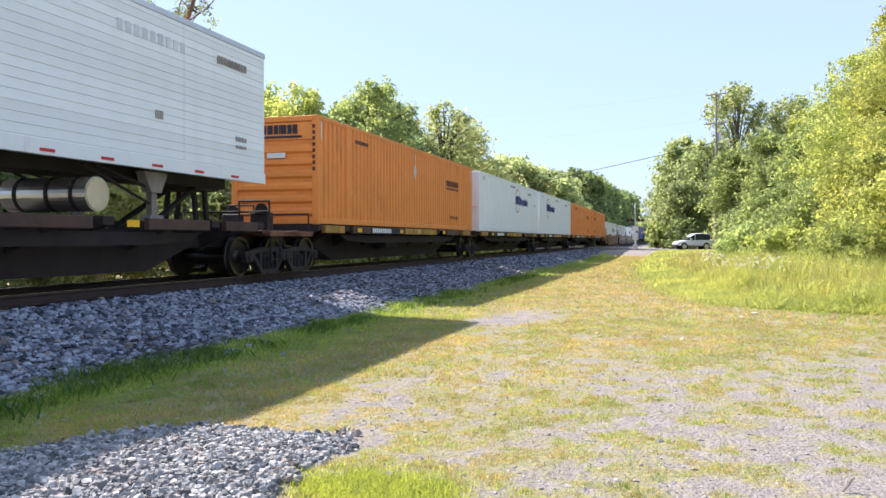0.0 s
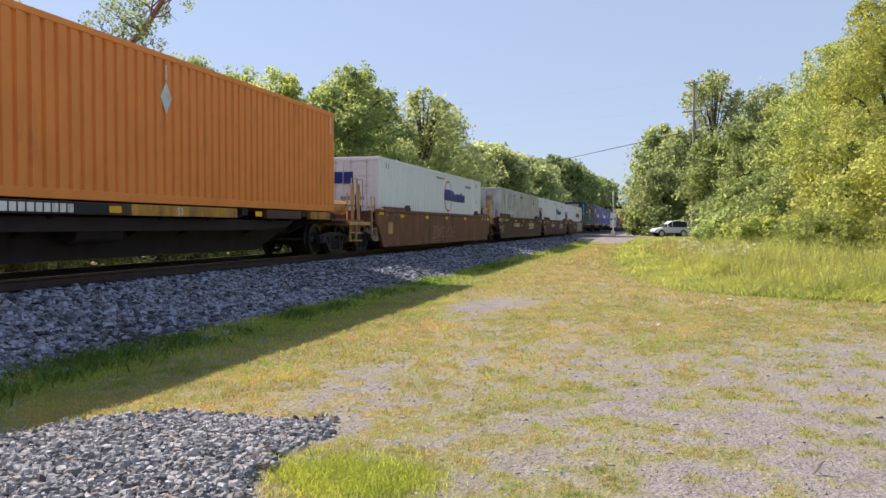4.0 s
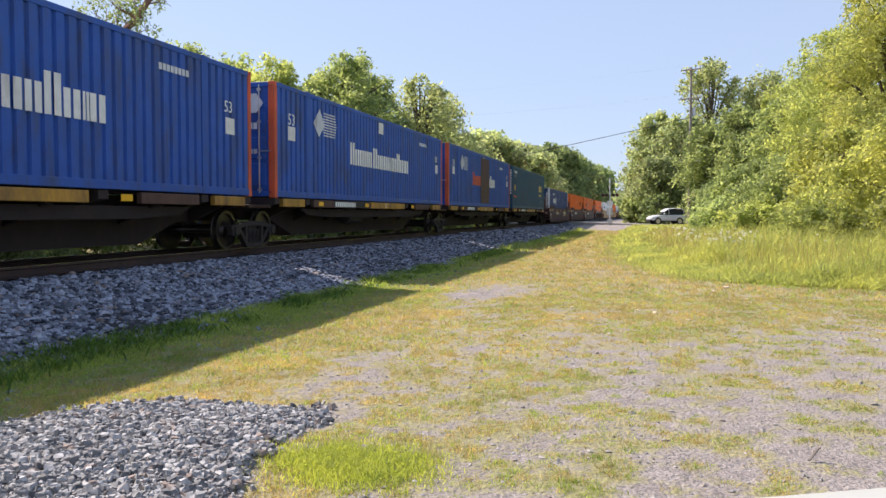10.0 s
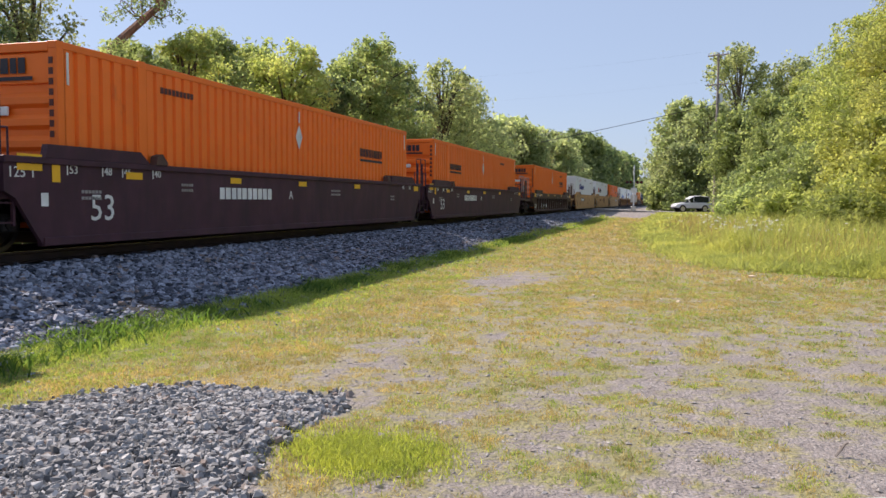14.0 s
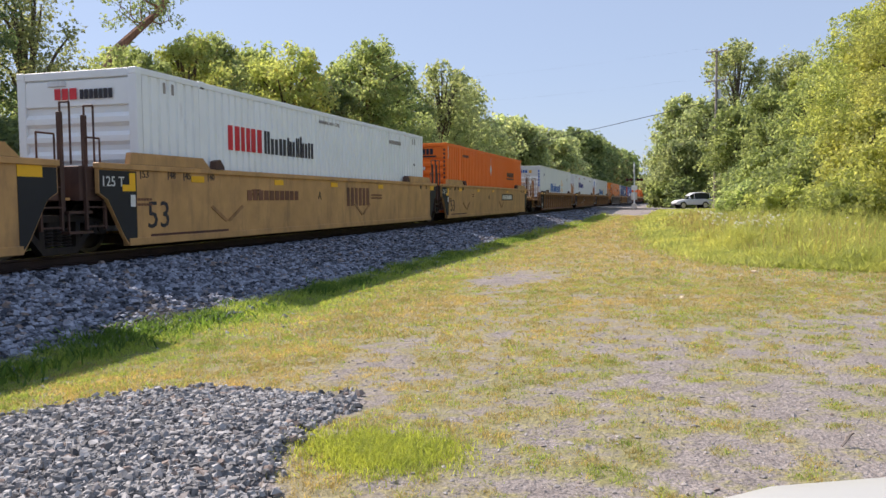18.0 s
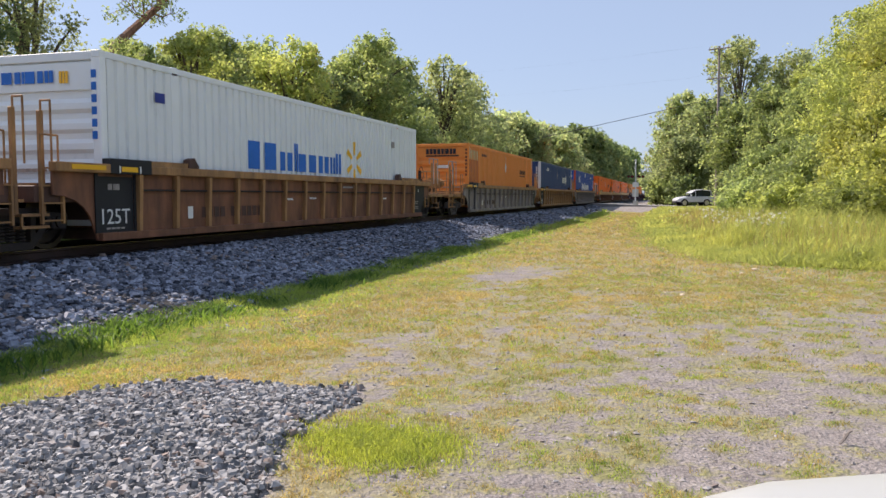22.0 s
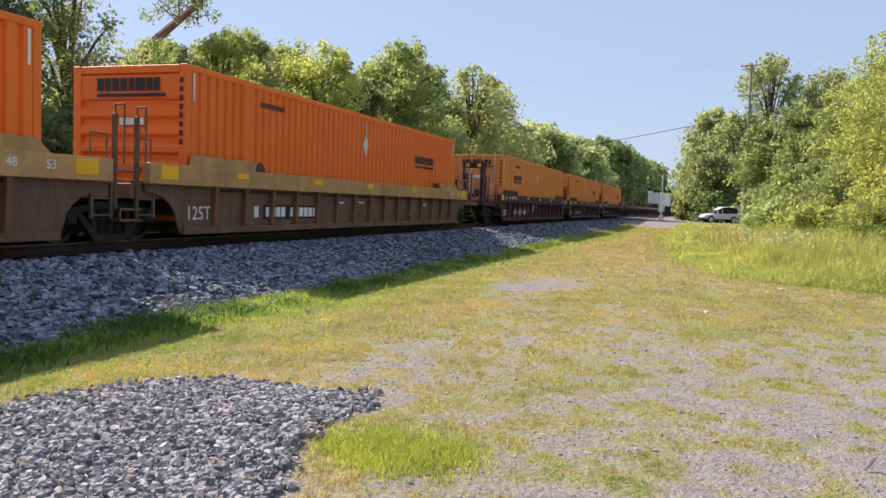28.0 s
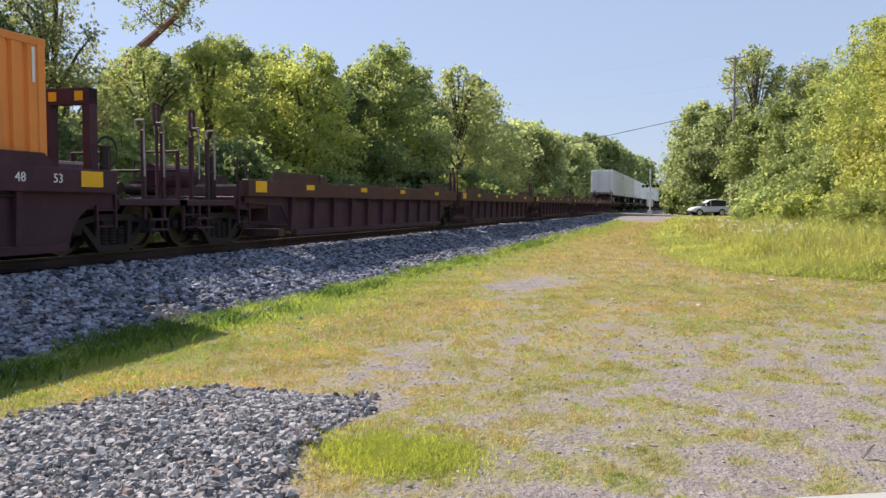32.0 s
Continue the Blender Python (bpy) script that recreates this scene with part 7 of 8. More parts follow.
def compose():
    spine_label = "grimy brown spine car with yellow side beams"
    spine_unit(0.05, "grimy dark brown spine car under a white trailer", last=True, marks=False, beam=M_DARKBROWN)
    trailer(0.05, "dirty white lap-sided trailer with aluminium fuel tank")
    for i, s in enumerate((18.97, 36.58, 53.83, 71.06, 88.30)):
        spine_unit(s, spine_label, first=i == 0, last=i == 4)
    container(18.97, SPINE_FLOOR, M_PALE_ORANGE, FADED_LABEL, decal=marks_orange(11.97, 8.0, True))
    container(36.58, SPINE_FLOOR, M_WHITE, "clean white container with blue and red logo, doors closed", end="doors", sheet=(0.26, 0.042, 0.36), decal=marks_stg(8.8, True))
    container(53.83, SPINE_FLOOR, M_WHITE, "white corrugated container with large blue and red logo", sheet=(0.26, 0.042, 0.36), decal=marks_stg(2.95))
    container(71.06, SPINE_FLOOR, M_PALE_ORANGE, FADED_LABEL, decal=marks_orange(11.97, 8.0, True))
    container(88.30, SPINE_FLOOR, M_PALE_ORANGE, "faded orange container with dark name marking near one end", end="doors", decal=marks_orange(2.2, 8.0, True))
    # a single well car, then three units of one car
    well_unit(108.9, "smooth", M_RUSTBROWN, M_RUSTBROWN, "rusty brown smooth-sided well car with chalk marks", True, True, platform=M_TAN, markings=marks_ribbed_plain)
    container(108.3, WELL_FLOOR, M_WHITE, "white container with blue door logo in a brown well car", end="doors", sheet=(0.26, 0.042, 0.36), decal=marks_stg(8.7, True))
    for i, s in enumerate((130.05, 149.45, 168.87)):
        well_unit(s, "smooth", M_BROWN, M_BROWN, ("smooth red-brown well car with cream lettering", "smooth red-brown well car with cream figures", "smooth red-brown well car with spray-painted mural")[i], i == 0, i == 2, markings=marks_mural if i == 2 else marks_smooth_brown())
    container(130.05, WELL_FLOOR, M_OLDWHITE, "old white container with worn blue letters and rust", end="doors", sheet=(0.28, 0.04, 0.33), decal=marks_worn)
    container(149.45, WELL_FLOOR, M_WHITE, "white container with blue and red logo in a brown well", end="doors", sheet=(0.26, 0.042, 0.36), decal=marks_stg(8.7, True))
    container(168.87, WELL_FLOOR, M_WHITE, "white container with red and black logo", end="doors", sheet=(0.26, 0.042, 0.36), decal=marks_stg(8.6, True, True))
    for i, s in enumerate((189.07, 206.75, 224.08, 241.40, 258.72)):
        spine_unit(s, spine_label, first=i == 0, last=i == 4)
    container(189.07, SPINE_FLOOR, M_GREEN, "dark teal corrugated container with yellow bracketed logo", end="upright", decal=marks_csx(True))
    for s, letters, patched in ((206.75, "red", False), (224.08, "white", False), (241.40, "red", True)):
        container(s, SPINE_FLOOR, M_BLUE, "bright blue container with red end posts" + (" and a dark repair patch" if patched else " and pale lettering"), end="doors", post=M_RED, decal=marks_pacer(letters, patched))
    container(258.72, SPINE_FLOOR, M_GREEN, "dark teal container with small yellow logo, ribbed end", end="narrow", decal=marks_csx(False))
    for i, s in enumerate((278.75, 298.15, 317.55)):
        well_unit(s, "smooth", M_MAROON, M_MAROON, "smooth dark maroon well car with white figures", i == 0, i == 2, markings=marks_smooth_brown(i == 0, at=-0.22 if i == 0 else 0.48))
    container(278.75, WELL_FLOOR, M_NAVY, "navy blue corrugated container with white logo, grey corner posts", end="upright", post=M_GREYWHITE, decal=marks_limax(2.95))
    container(298.15, WELL_FLOOR, M_ORANGE, ORANGE_LABEL, decal=marks_orange(11.97, 8.0))
    container(317.55, WELL_FLOOR, M_ORANGE, ORANGE_LABEL, decal=marks_orange(2.3, 8.2, flip=True))
    well_unit(340.2, "ribbed", M_DARKBROWN, M_DARKBROWN, "dark brown ribbed well car with pale spray marks", True, True, cap=1.36, markings=marks_ribbed(words=("MHT", 9.55, 0.34, 1.05, 0.60, M_GRAFFITI, 0.065), board=False, tall=True))
    container(340.2, WELL_FLOOR, M_ORANGE, ORANGE_LABEL, decal=marks_orange(11.8, 8.0, flip=True))
    for i, s in enumerate((362.85, 382.23, 401.60)):
        well_unit(s, "smooth", M_TAN, M_TAN, "smooth ochre-tan well car with black figures", i == 0, i == 2, cap=1.5, markings=marks_smooth_tan((3.2, 3.2, 9.95)[i], i == 1, i == 0))
    container(362.85, WELL_FLOOR, M_WHITE, "white container with large blue and red logo in a tan well", sheet=(0.26, 0.042, 0.36), decal=marks_stg(2.95))
    container(382.23, WELL_FLOOR, M_WHITE, "white container with red and black logo in a tan well", sheet=(0.26, 0.042, 0.36), decal=marks_stg(2.9, red=True))
    container(401.60, WELL_FLOOR, M_ORANGE, ORANGE_LABEL, decal=marks_orange(11.97, 8.0))
    for i, s in enumerate((424.90, 444.30, 463.70)):
        well_unit(s, "ribbed", M_RUSTBROWN, M_OCHRE, "weathered rusty brown ribbed well car with ochre top chord", i == 0, i == 2, cap=1.36, markings=marks_ribbed(words=("JAV", 4.75, 0.36, 0.80, 0.80, M_MARK, 0.22) if i == 1 else None, plate=False))
    for s, put in ((424.90, marks_walmart), (444.30, marks_stg(2.95)), (463.70, marks_walmart)):
        container(s, WELL_FLOOR, M_WHITE, "white container with blue and yellow logo" if put is marks_walmart else "white container with large blue and red logo in a rusty well", sheet=(0.26, 0.042, 0.36), decal=put)
    for i, s in enumerate((487.3, 506.75, 526.20)):
        well_unit(s, "ribbed", (M_CARGREY, M_OCHRE, M_CARGREY)[i], M_OCHRE, ("grimy grey ribbed well car with ochre top chord", "weathered ochre ribbed well car", "grimy grey ribbed well car with ochre top chord")[i], i == 0, i == 2, cap=1.36, markings=marks_ribbed(graffiti=3 if i == 1 else 0, board=i == 1, heavy=i == 1, plate=False))
    patched = container(487.3, WELL_FLOOR, M_PALE_ORANGE, "faded orange container with a repainted red-brown first bay", decal=marks_orange(11.97, 8.0, True))
    for i in range(6):   # on the flats between the pressings
        y = 0.18 + i * 0.28
        part("repainted_strip", bx(SIDE - 0.005, y, 0.20, SIDE - 0.002, y + 0.155, 2.18), M_REDPATCH, patched)
        part("primer_strip", bx(SIDE - 0.005, y, 2.185, SIDE - 0.002, y + 0.155, 2.62), M_PALEGOLD, patched)
    container(506.75, WELL_FLOOR, M_NAVY, "navy blue corrugated container with white logo, grey corner posts", end="upright", post=M_GREYWHITE, decal=marks_limax(10.75))
    container(526.20, WELL_FLOOR, M_BLUE, "bright blue container with orange end posts and white lettering", end="doors", post=M_RED, decal=marks_pacer("white", figures=False))
    for i, s in enumerate((549.4, 568.85, 588.3)):
        well_unit(s, "ribbed", M_MIDBROWN, M_TAN, "grimy brown ribbed well car with tan top chord", i == 0, i == 2, cap=1.36, markings=marks_ribbed(board=False))
        container(s, WELL_FLOOR, M_ORANGE, ORANGE_LABEL, decal=marks_orange(11.97, 8.0))
    for i, s in enumerate((612.1, 631.5, 650.9)):
        well_unit(s, "ribbed", M_MAROON, M_MAROON, "clean dark maroon ribbed well car with white figures", i == 0, i == 2, cap=1.36, markings=marks_ribbed(board=False, graffiti=(3, 4, 0)[i], big53=6.5, tall=True))
        container(s, WELL_FLOOR, M_PALE_ORANGE, FADED_LABEL, end="doors" if i == 0 else "ribbed", decal=marks_orange(2.2 if i == 0 else 11.97, 8.0, True))
    # five empty units
    for i in range(5):
        well_unit(673.4 + i * 15.8, "ribbed", M_MAROON, M_BROWN, "empty dark maroon well car", i == 0, i == 4, cap=1.36, length=12.7, loaded=False)
    for i in range(12):
        s = 753.0 + i * 17.4
        spine_unit(s, "grimy dark brown spine car under a white trailer", first=i % 5 == 0, last=i % 5 == 4, marks=False, beam=M_DARKBROWN)
        trailer(s, "white box trailer with closed rear doors", tank=False)


CHALK_Y, CHALK_Z = 5.62, 0.34


def marks_ribbed_plain(r, px, hi):
    scale_marks(r, px, hi, M_DIMMARK)
    strokes = {"Z": ((0, 1, 1, 1), (1, 1, 0, 0), (0, 0, 1, 0)), "E": ((0, 0, 0, 1), (0, 1, 0.9, 1), (0, 0.5, 0.7, 0.5), (0, 0, 0.9, 0)),
               "N": ((0, 0, 0, 1), (0, 1, 0.9, 0), (0.9, 0, 0.9, 1)), "K": ((0, 0, 0, 1), (0, 0.45, 0.9, 1), (0.2, 0.55, 0.9, 0)),
               "O": ((0, 0.25, 0, 0.75), (0, 0.75, 0.35, 1), (0.35, 1, 0.75, 1), (0.75, 1, 1, 0.7), (1, 0.7, 0.95, 0.25), (0.95, 0.25, 0.6, 0), (0.6, 0, 0.3, 0), (0.3, 0, 0, 0.25)),
               "Y": ((0, 1, 0.45, 0.5), (1, 1, 0.25, 0))}
    bm = bmesh.new()
    y = CHALK_Y
    for j, ch in enumerate("ZENKO YOKE"):
        w = 0.40 if ch in "OY" else 0.28
        for i, (u0, v0, u1, v1) in enumerate(strokes.get(ch, ())):
            a = (y + u0 * w + 0.14 * v0, CHALK_Z + v0 * 0.48)
            b = (y + u1 * w + 0.14 * v1, CHALK_Z + v1 * 0.48)
            d = Vector((b[0] - a[0], b[1] - a[1]))
            nn = Vector((-d.y, d.x)).normalized() * 0.016
            prism(bm, [(a[0] - nn.x, a[1] - nn.y), (b[0] - nn.x, b[1] - nn.y), (b[0] + nn.x, b[1] + nn.y), (a[0] + nn.x, a[1] + nn.y)], "x", px + 0.0006 * (i % 3), px + 0.002 + 0.0006 * (i % 3))
        y += w + 0.09 if ch != " " else 0.14
    part("chalk_marks", bm, M_CHALK, r)
    part("rust_patch", bx(px, 0.0, hi - 0.85, px + 0.002, 0.5, hi - 0.45), M_TAN, r)


def marks_mural(r, px, hi):
    scale_marks(r, px, hi, M_MARK)
    bars(r, "number_bars", M_CREAM, px, 5.4, hi - 0.78, (0.17,) * 6, 0.22)
    lettering("B", 0.26, M_MARK, r, px, 8.0, hi - 0.78)
    lettering("53", 0.55, M_CREAM, r, px, 0.85, hi - 1.12)
    rng = random.Random(8)
    part("mural_ground", poly_bm(px, [(8.6, 0.22), (8.5, 0.55), (9.0, hi - 0.35), (10.2, hi - 0.16), (12.6, hi - 0.10), (14.2, hi - 0.25), (14.75, 0.9), (14.6, 0.3)]), M_PINKINK, r)
    for i in range(7):
        y = 9.15 + i * 0.80
        wide, tilt = rng.uniform(0.48, 0.60), rng.uniform(-0.10, 0.16)
        ring = []
        for k in range(18):
            a = k * 2 * math.pi / 18
            u = math.copysign(abs(math.cos(a)) ** 0.55, math.cos(a)) * wide * rng.uniform(0.86, 1.08)
            v = math.copysign(abs(math.sin(a)) ** 0.55, math.sin(a)) * 0.54 * rng.uniform(0.88, 1.06)
            ring.append((u + tilt * v, v))
        part("mural_outline", poly_bm(px + 0.004 + 0.006 * (i % 2), [(y + u * 1.09, 0.80 + v * 1.07) for u, v in ring]), M_INK, r)
        m = part("mural_shape", poly_bm(px + 0.006 + 0.006 * (i % 2), [(y + u, 0.80 + v) for u, v in ring]), M_GRAFFITI, r)
        for j in range(2):
            q = y + rng.uniform(-0.25, 0.25)
            z = 0.80 + rng.uniform(-0.3, 0.1)
            part("mural_slit", poly_bm(px + 0.0105 + 0.006 * (i % 2), [(q, z), (q + 0.05, z - 0.01), (q + 0.10 + tilt * 0.4, z + rng.uniform(0.2, 0.4)), (q + 0.04, z + 0.22)]), (M_INK, M_CREAM)[j], m)
    for y, z in ((8.75, 0.3), (13.9, 0.75), (11.6, hi - 0.22)):
        part("mural_spot", poly_bm(px + 0.003, [(y + 0.22 * math.cos(k), z + 0.13 * math.sin(k)) for k in range(6)]), M_YELLOW, r)



compose()

# ---------------------------------------------------------------- the crossing, poles and vehicles


def build_road():
    bm = bmesh.new()
    ys = (88.3, 95.2)
    xs = [-60, -14, -12.2, -8.5, -6.4, -3, 1, 6, 14, 60]
    zs = [0.5, 0.62, 0.745, 0.745, 0.70, 0.56, 0.46, 0.46, 0.46, 0.46]
    a = [bm.verts.new((x, ys[0], z)) for x, z in zip(xs, zs)]
    b = [bm.verts.new((x, ys[1], z)) for x, z in zip(xs, zs)]
    for i in range(len(xs) - 1):
        bm.faces.new((a[i], a[i + 1], b[i + 1], b[i]))
    r = bmesh.ops.extrude_face_region(bm, geom=bm.faces[:])
    bmesh.ops.translate(bm, verts=[v for v in r["geom"] if isinstance(v, bmesh.types.BMVert)], vec=(0, 0, -0.3))
    bmesh.ops.recalc_face_normals(bm, faces=bm.faces)
    ob = part("road", bm, M_ASPHALT)
    tagged(ob, "narrow pale asphalt road over the railway", "road", kind="structure")


build_road()


def crossing_signal(x, y, z):
    root = tagged(empty("crossing_signal", pose(x, y, z)), "pale crossing signal mast with dark lamp hoods and white plate", "crossing signal")
    part("mast", tube(bmesh.new(), (0, 0, 0), (0, 0, 4.9), 0.075, 10, 0.06), M_GREYWHITE, root)
    part("base", bx(-0.25, -0.25, 0, 0.25, 0.25, 0.5, bevel=0.03), M_GALV, root)
    for s in (-1, 1):
        part("crossbuck_arm", bx(-0.10, -0.62, -0.1, -0.08, 0.62, 0.1), M_MARK, root, m=pose(0, 0, 4.2, s * 45, 0, 0))
        for d in (0.36, 0.74):
            l = part("lamp_hood", tube(bmesh.new(), (s * d, -0.06, 3.05), (s * d, 0.22, 3.05), 0.17, 14), M_BLACKPAINT, root)
            part("lens", tube(bmesh.new(), (s * d, -0.075, 3.05), (s * d, -0.06, 3.05), 0.11, 12), M_REDLAMP, l)
    part("crossarm", bx(-0.8, -0.03, 3.02, 0.8, 0.03, 3.08), M_IRON, root)
    part("sign_plate", bx(-0.32, -0.10, 1.95, 0.32, -0.08, 2.45), M_MARK, root)
    part("gate_box", bx(-0.35, 0.06, 0.9, 0.3, 0.5, 1.7, bevel=0.03), M_GALV, root)


crossing_signal(-4.3, 86.0, 0.60)


def cable(name, pts, r, label):
    cu = bpy.data.curves.new(name, "CURVE")
    cu.dimensions, cu.bevel_depth, cu.bevel_resolution = "3D", r, 1
    sp = cu.splines.new("POLY")
    sp.points.add(len(pts) - 1)
    for p, q in zip(sp.points, pts):
        p.co = (*q, 1)
    ob = new(name, cu)
    cu.materials.append(M_WIRE)
    tagged(ob, label, "cable")
    return ob


def sag(a, b, drop, n=16):
    a, b = Vector(a), Vector(b)
    return [tuple(a.lerp(b, i / n) - Vector((0, 0, drop * 4 * (i / n) * (1 - i / n)))) for i in range(n + 1)]


def utility_pole(x, y, h):
    z = float(ground_z(np.array([x]), np.array([y]))[0])
    root = tagged(empty("utility_pole", pose(x, y, z)), "tall weathered wooden utility pole with two crossarms", "utility pole")
    part("shaft", tube(bmesh.new(), (0, 0, -0.3), (0, 0, h), 0.19, 12, 0.12), M_POLE, root)
    for zz in (h - 0.25, h - 3.6):
        a = part("crossarm", bx(-1.22, -0.16, zz - 0.07, 1.22, -0.04, zz + 0.07, bevel=0.01), M_POLE, root, m=pose(0, 0, 0, 0, 0, -24))
        for xx in (-1.1, -0.55, 0.55, 1.1):
            part("insulator", tube(bmesh.new(), (xx, -0.1, zz + 0.07), (xx, -0.1, zz + 0.32), 0.055, 8, 0.03), M_DIMMARK, a)
        part("brace", tubes([((-0.7, -0.1, zz - 0.05), (0, -0.1, zz - 0.7)), ((0.7, -0.1, zz - 0.05), (0, -0.1, zz - 0.7))], 0.02), M_IRON, a)
    part("transformer", tube(bmesh.new(), (0.35, 0.1, h - 5.6), (0.35, 0.1, h - 4.6), 0.22, 12), M_GALV, root)
    return root


POLE = (4.3, 96.5, 18.3)
utility_pole(*POLE)
cable("overhead_cable", sag((4.3, 96.3, 12.9), (-33.0, 101.0, 6.2), 0.2), 0.036, "thick dark overhead cable across the line")
for dx, dz in ((-1.1, 18.5), (-1.0, 15.1)):
    cable("power_wire", sag((4.3 + dx, 96.4, dz + 0.4), (-60.0 + dx, 118.0, dz + 2.0), 1.0), 0.0025, "thin overhead power wire")


def loft(sections, cap=True):
    """A closed skin through rings of equal count."""
    bm = bmesh.new()
    rows = [[bm.verts.new(p) for p in s] for s in sections]
    k = len(rows[0])
    for i in range(len(rows) - 1):
        for j in range(k):
            bm.faces.new((rows[i][j], rows[i][(j + 1) % k], rows[i + 1][(j + 1) % k], rows[i + 1][j]))
    if cap:
        bm.faces.new(rows[0][::-1])
        bm.faces.new(rows[-1])
    bmesh.ops.recalc_face_normals(bm, faces=bm.faces)
    return bm


def vehicle(m, paint_mat, label, rows, cabin, length, width, wheel_r, axles, name="car"):
    """A road car, nose towards +y: rows are (y, sill, shoulder height, half width); cabin rows are (y, base, roof, half width)."""
    root = tagged(empty(name, m), label, "car")

    def ring(y, z0, z1, w):
        c = min(0.10, (z1 - z0) * 0.3)
        return [(-w + 0.04, y, z0), (-w, y, z0 + c), (-w, y, z1 - c * 1.2), (-w + 0.07, y, z1 - c * 0.3), (-w + 0.22, y, z1), (0, y, z1 + 0.02), (w - 0.22, y, z1), (w - 0.07, y, z1 - c * 0.3), (w, y, z1 - c * 1.2), (w, y, z0 + c), (w - 0.04, y, z0)]
    part("body", loft([ring(*r) for r in rows]), paint_mat, root, smooth=True)

    def cab(y, z0, z1, w):
        t = w - 0.5 * (z1 - z0) * 0.34
        return [(-w, y, z0), (-t, y, z1 - 0.06), (-t + 0.12, y, z1), (t - 0.12, y, z1), (t, y, z1 - 0.06), (w, y, z0)]
    part("glasshouse", loft([cab(*r) for r in cabin]), M_GLASS, root)
    mid = [r for r in cabin if r[2] - r[1] > 0.35]
    part("roof", loft([[(-w0 + 0.5 * (z1 - z0) * 0.34 + 0.02, y, z1 - 0.055), (-w0 + 0.5 * (z1 - z0) * 0.34 + 0.12, y, z1 + 0.015), (w0 - 0.5 * (z1 - z0) * 0.34 - 0.12, y, z1 + 0.015), (w0 - 0.5 * (z1 - z0) * 0.34 - 0.02, y, z1 - 0.055)] for y, z0, z1, w0 in mid]), paint_mat, root)
    for r in (mid[0], mid[len(mid) // 2], mid[-1]):
        y, z0, z1, w = r
        t = w - 0.5 * (z1 - z0) * 0.34
        for sx in (1, -1):
            part("pillar", tubes([((sx * (w + 0.005), y, z0), (sx * (t + 0.006), y, z1 - 0.05))], 0.035), paint_mat, root)
    for y in axles:
        for sx in (1, -1):
            arch = part("wheel_arch", tube(bmesh.new(), (sx * (width / 2 - 0.16), y, wheel_r), (sx * (width / 2 + 0.004), y, wheel_r), wheel_r * 1.14, 24), M_RUBBER, root)
            w = part("wheel", tube(bmesh.new(), (sx * (width / 2 - 0.2), y, wheel_r), (sx * (width / 2 + 0.012), y, wheel_r), wheel_r, 24), M_RUBBER, root)
            part("rim", tube(bmesh.new(), (sx * (width / 2), y, wheel_r), (sx * (width / 2 + 0.02), y, wheel_r), wheel_r * 0.74, 10), M_GALV, w)
    nose, tail = rows[-1], rows[0]
    for sx in (1, -1):
        part("headlight", bx(sx * (nose[3] - 0.42), nose[0] - 0.14, nose[2] - 0.2, sx * (nose[3] + 0.002), nose[0] + 0.012, nose[2] - 0.06, bevel=0.02), M_LAMP, root)
        part("tail_light", bx(sx * (tail[3] - 0.2), tail[0] - 0.012, tail[2] - 0.32, sx * (tail[3] + 0.004), tail[0] + 0.14, tail[2] - 0.08, bevel=0.02), M_REDLAMP, root)
        part("wing_mirror", bx(sx * (width / 2 - 0.02), cabin[-2][0] - 0.1, cabin[0][1] + 0.05, sx * (width / 2 + 0.16), cabin[-2][0] + 0.06, cabin[0][1] + 0.18, bevel=0.03), paint_mat, root)
        for y in (axles[0] + 0.9, axles[1] - 0.9):
            part("door_handle", bx(sx * (width / 2 - 0.005), y - 0.1, cabin[0][1] - 0.14, sx * (width / 2 + 0.02), y + 0.1, cabin[0][1] - 0.11), paint_mat, root)
    part("bumper", bx(-nose[3] + 0.08, nose[0] - 0.1, 0.3, nose[3] - 0.08, nose[0] + 0.05, 0.52, bevel=0.03), M_RUBBER, root)
    return root


def suv():
    rows = [(-2.28, 0.60, 0.95, 0.80), (-2.18, 0.46, 1.06, 0.90), (-1.4, 0.42, 1.08, 0.925), (0.7, 0.42, 1.05, 0.925), (1.3, 0.43, 1.00, 0.91), (2.0, 0.46, 0.90, 0.86), (2.3, 0.52, 0.76, 0.74)]
    cabin = [(-2.16, 1.02, 1.22, 0.84), (-1.92, 1.04, 1.66, 0.86), (-0.8, 1.04, 1.76, 0.88), (0.0, 1.03, 1.70, 0.87), (0.6, 1.02, 1.38, 0.85), (1.12, 1.0, 1.05, 0.82)]
    vehicle(pose(1.65, 92.0, 0.465, 0, 0, 108) @ Matrix.Diagonal((1, 0.90, 1.04, 1)), M_SILVER, "silver grey sport utility car waiting at the crossing", rows, cabin, 4.6, 1.85, 0.36, (-1.38, 1.36), "parked_car")


suv()


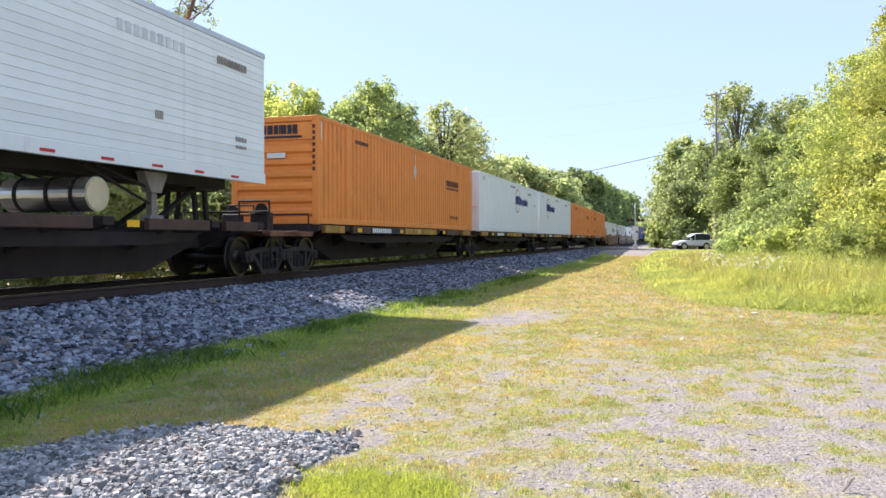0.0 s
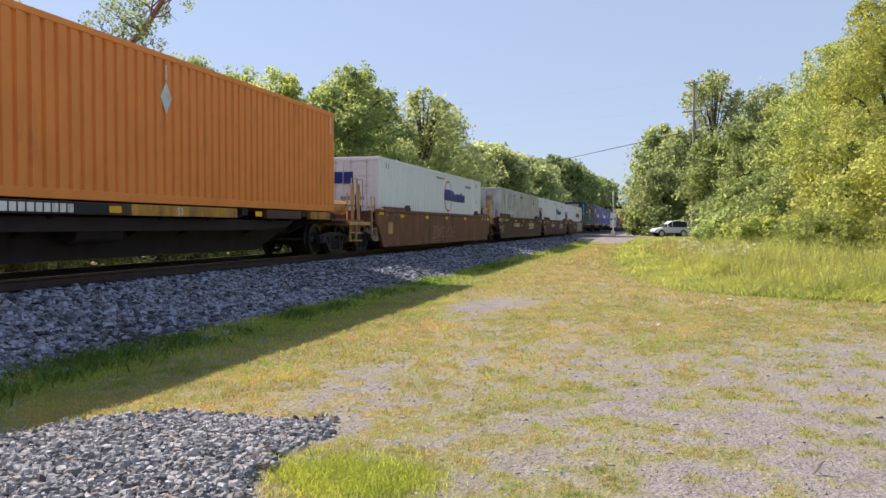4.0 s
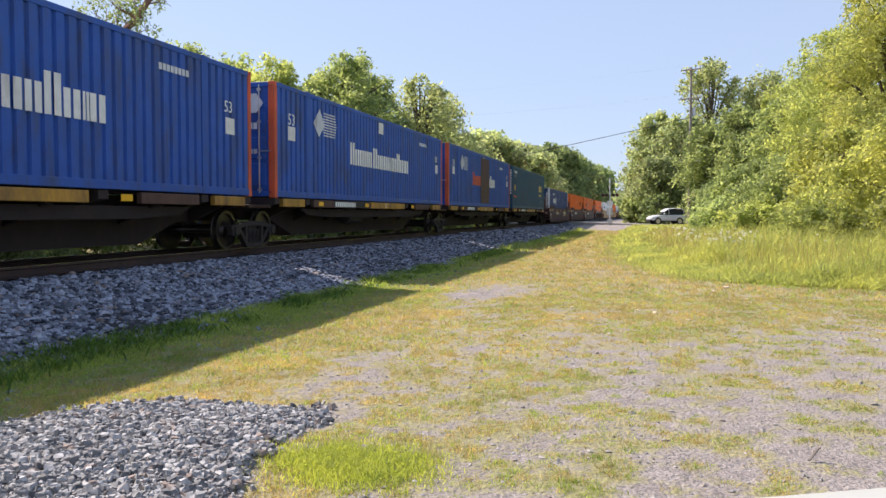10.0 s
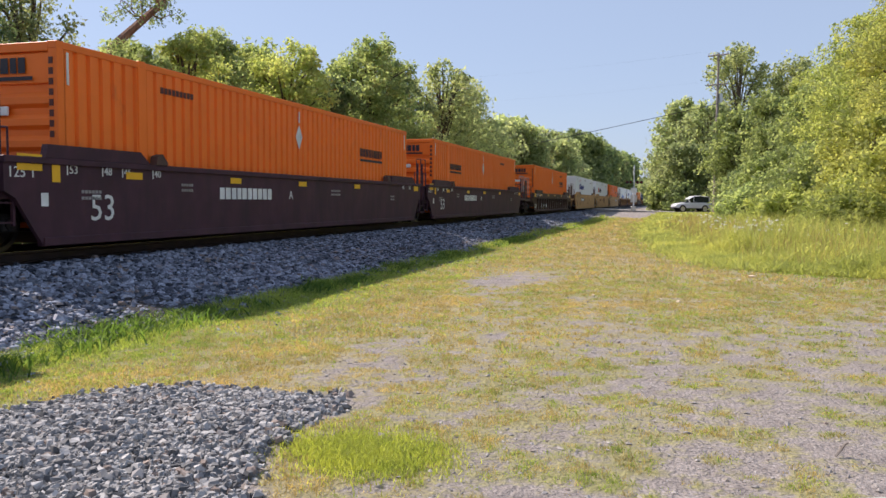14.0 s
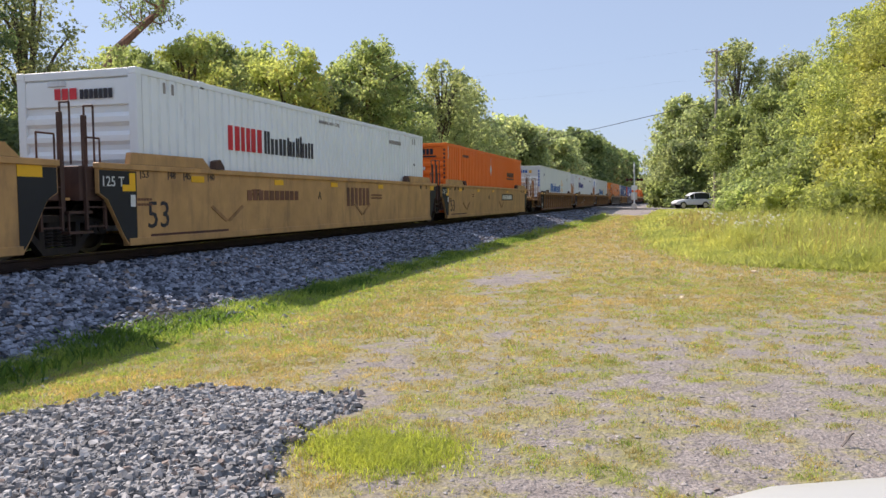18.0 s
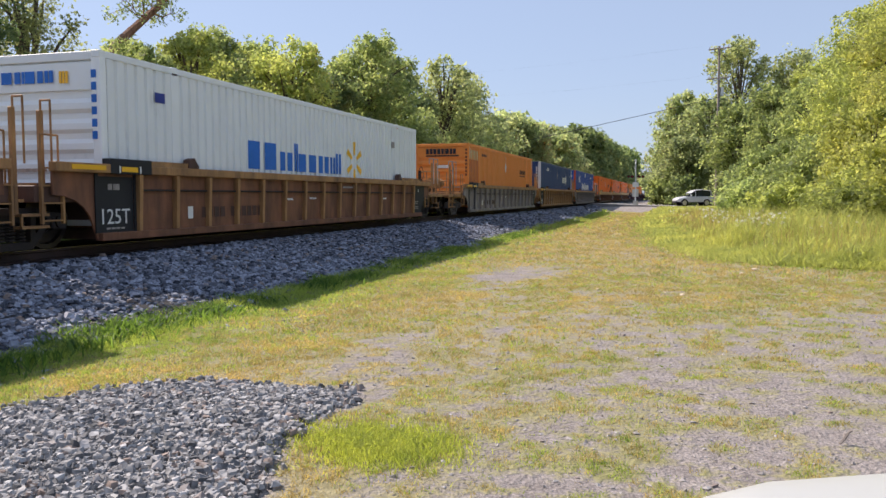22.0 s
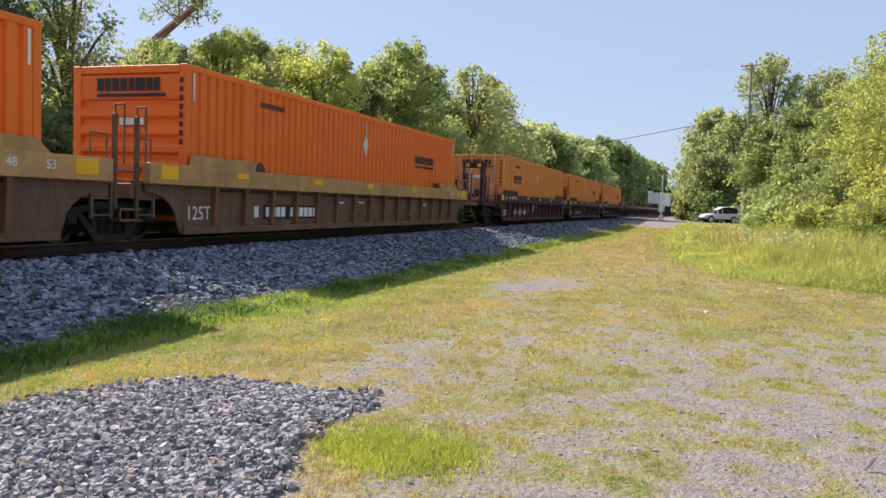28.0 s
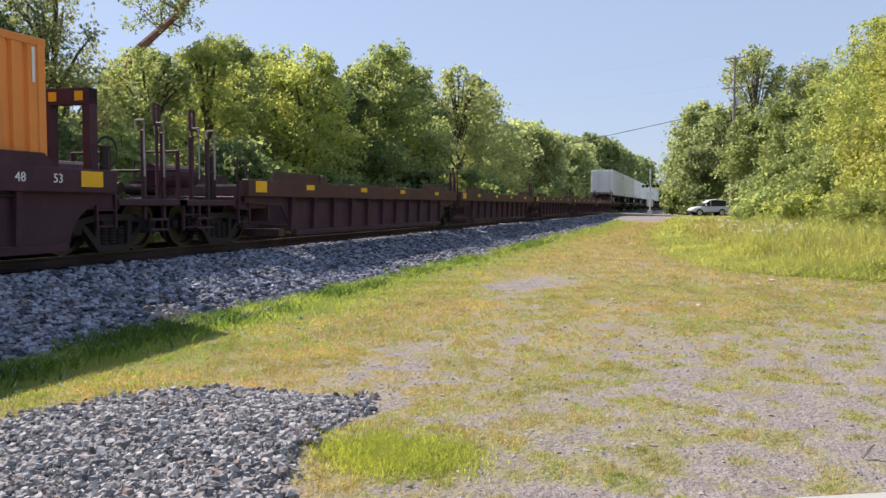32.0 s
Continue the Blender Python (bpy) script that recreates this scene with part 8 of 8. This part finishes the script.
def white_car():
    rows = [(-2.35, 0.5, 0.9, 0.78), (-2.2, 0.32, 1.02, 0.88), (-1.4, 0.25, 1.03, 0.91), (0.6, 0.25, 1.05, 0.91), (1.0, 0.27, 1.04, 0.905), (1.6, 0.30, 1.02, 0.90), (1.85, 0.31, 1.012, 0.888), (2.0, 0.33, 1.0, 0.872), (2.1, 0.35, 0.992, 0.85), (2.18, 0.37, 0.98, 0.82), (2.25, 0.40, 0.965, 0.77), (2.30, 0.43, 0.94, 0.70), (2.33, 0.46, 0.90, 0.60)]
    cabin = [(-2.0, 0.98, 1.08, 0.80), (-1.4, 1.0, 1.40, 0.83), (-0.5, 1.0, 1.46, 0.85), (0.2, 0.99, 1.38, 0.84), (0.75, 0.98, 1.10, 0.82), (0.95, 0.97, 1.0, 0.80)]
    vehicle(WHITE_CAR, M_CARWHITE, "clean white saloon car parked on the dirt verge", rows, cabin, 4.65, 1.82, 0.32, (-1.35, 1.40), "white_car")


WHITE_CAR = pose(1.52, -0.045, -0.004, 0, 0, 21.7)
white_car()


def litter():
    rng = random.Random(4)
    for x, y, s in ((1.58, 17.8, 0.16), (1.25, 16.9, 0.09), (0.08, 13.0, 0.07), (0.55, 12.2, 0.06), (-1.3, 13.4, 0.07), (-0.2, 13.2, 0.06), (1.0, 11.8, 0.05)):
        bm = bmesh.new()
        bmesh.ops.create_icosphere(bm, subdivisions=1, radius=s * 0.6)
        for v in bm.verts:
            v.co *= rng.uniform(0.7, 1.15)
            v.co.z *= 0.55
        tagged(part("pale_rock", bm, M_SAND, m=pose(x, y, float(ground_z(np.array([x]), np.array([y]))[0]) + s * 0.12)), "small pale rock lying on the dirt", "rock")
    bm = tubes([((0, 0, 0), (0.03, 0.02, 0.03)), ((0.03, 0.02, 0.03), (0.055, 0.03, 0.07)), ((0.03, 0.02, 0.03), (0.035, 0.05, 0.05)), ((0.055, 0.03, 0.07), (0.075, 0.03, 0.085))], 0.009, 5)
    tagged(part("dead_twig", bm, M_POLE, m=pose(1.0, 5.45, 0.01)), "short dark dead twig on the dirt", "twig")


litter()


# ---------------------------------------------------------------- what moves
SPEED = 20.587
DRIFT = ((0, -0.13), (1, 0.6), (2, 0.11), (4.5, -0.6), (5.5, 0.04), (7, 0.18), (8, 0.31), (9, 0.45), (10, -0.35), (11, -0.25), (12, -0.5), (13, -0.06), (14, 0.06),
         (16.5, -0.2), (17, 0.15), (18, 0.07), (19, -0.5), (20, 0.02), (21, -0.5), (22, 0.0), (23, -0.2), (24, 0.4), (25, -0.33), (27.5, -0.4), (28, 0.32), (29, 0.24), (30, 0.6), (31, 0.14), (32, 1.0))


def motions():
    for ob, s, floor in TRAIN:
        walk(ob, [(t, pose(TRACK_X, s - SPEED * t + d, RAIL_Z + floor)) for t, d in DRIFT])
    start = {ob: s for ob, s, _ in TRAIN}
    rate = 85.0 * FPS
    for w, car, along, off in ALL_TRUCKS:
        s = start[car] + along
        t0, t1 = max(0.0, (s - 45) / SPEED), min(32.0, (s - 4) / SPEED)
        if t1 - t0 < 0.2:
            continue
        f0, f1 = math.ceil(t0 * FPS), math.floor(t1 * FPS)
        times = sorted({0.0, 32.0} | {f / FPS for f in range(f0, f1 + 1)})
        walk(w, [(t, pose(0, off, 0, (min(max(t, f0 / FPS), f1 / FPS) - f0 / FPS) * rate, 0, 0)) for t in times])


motions()
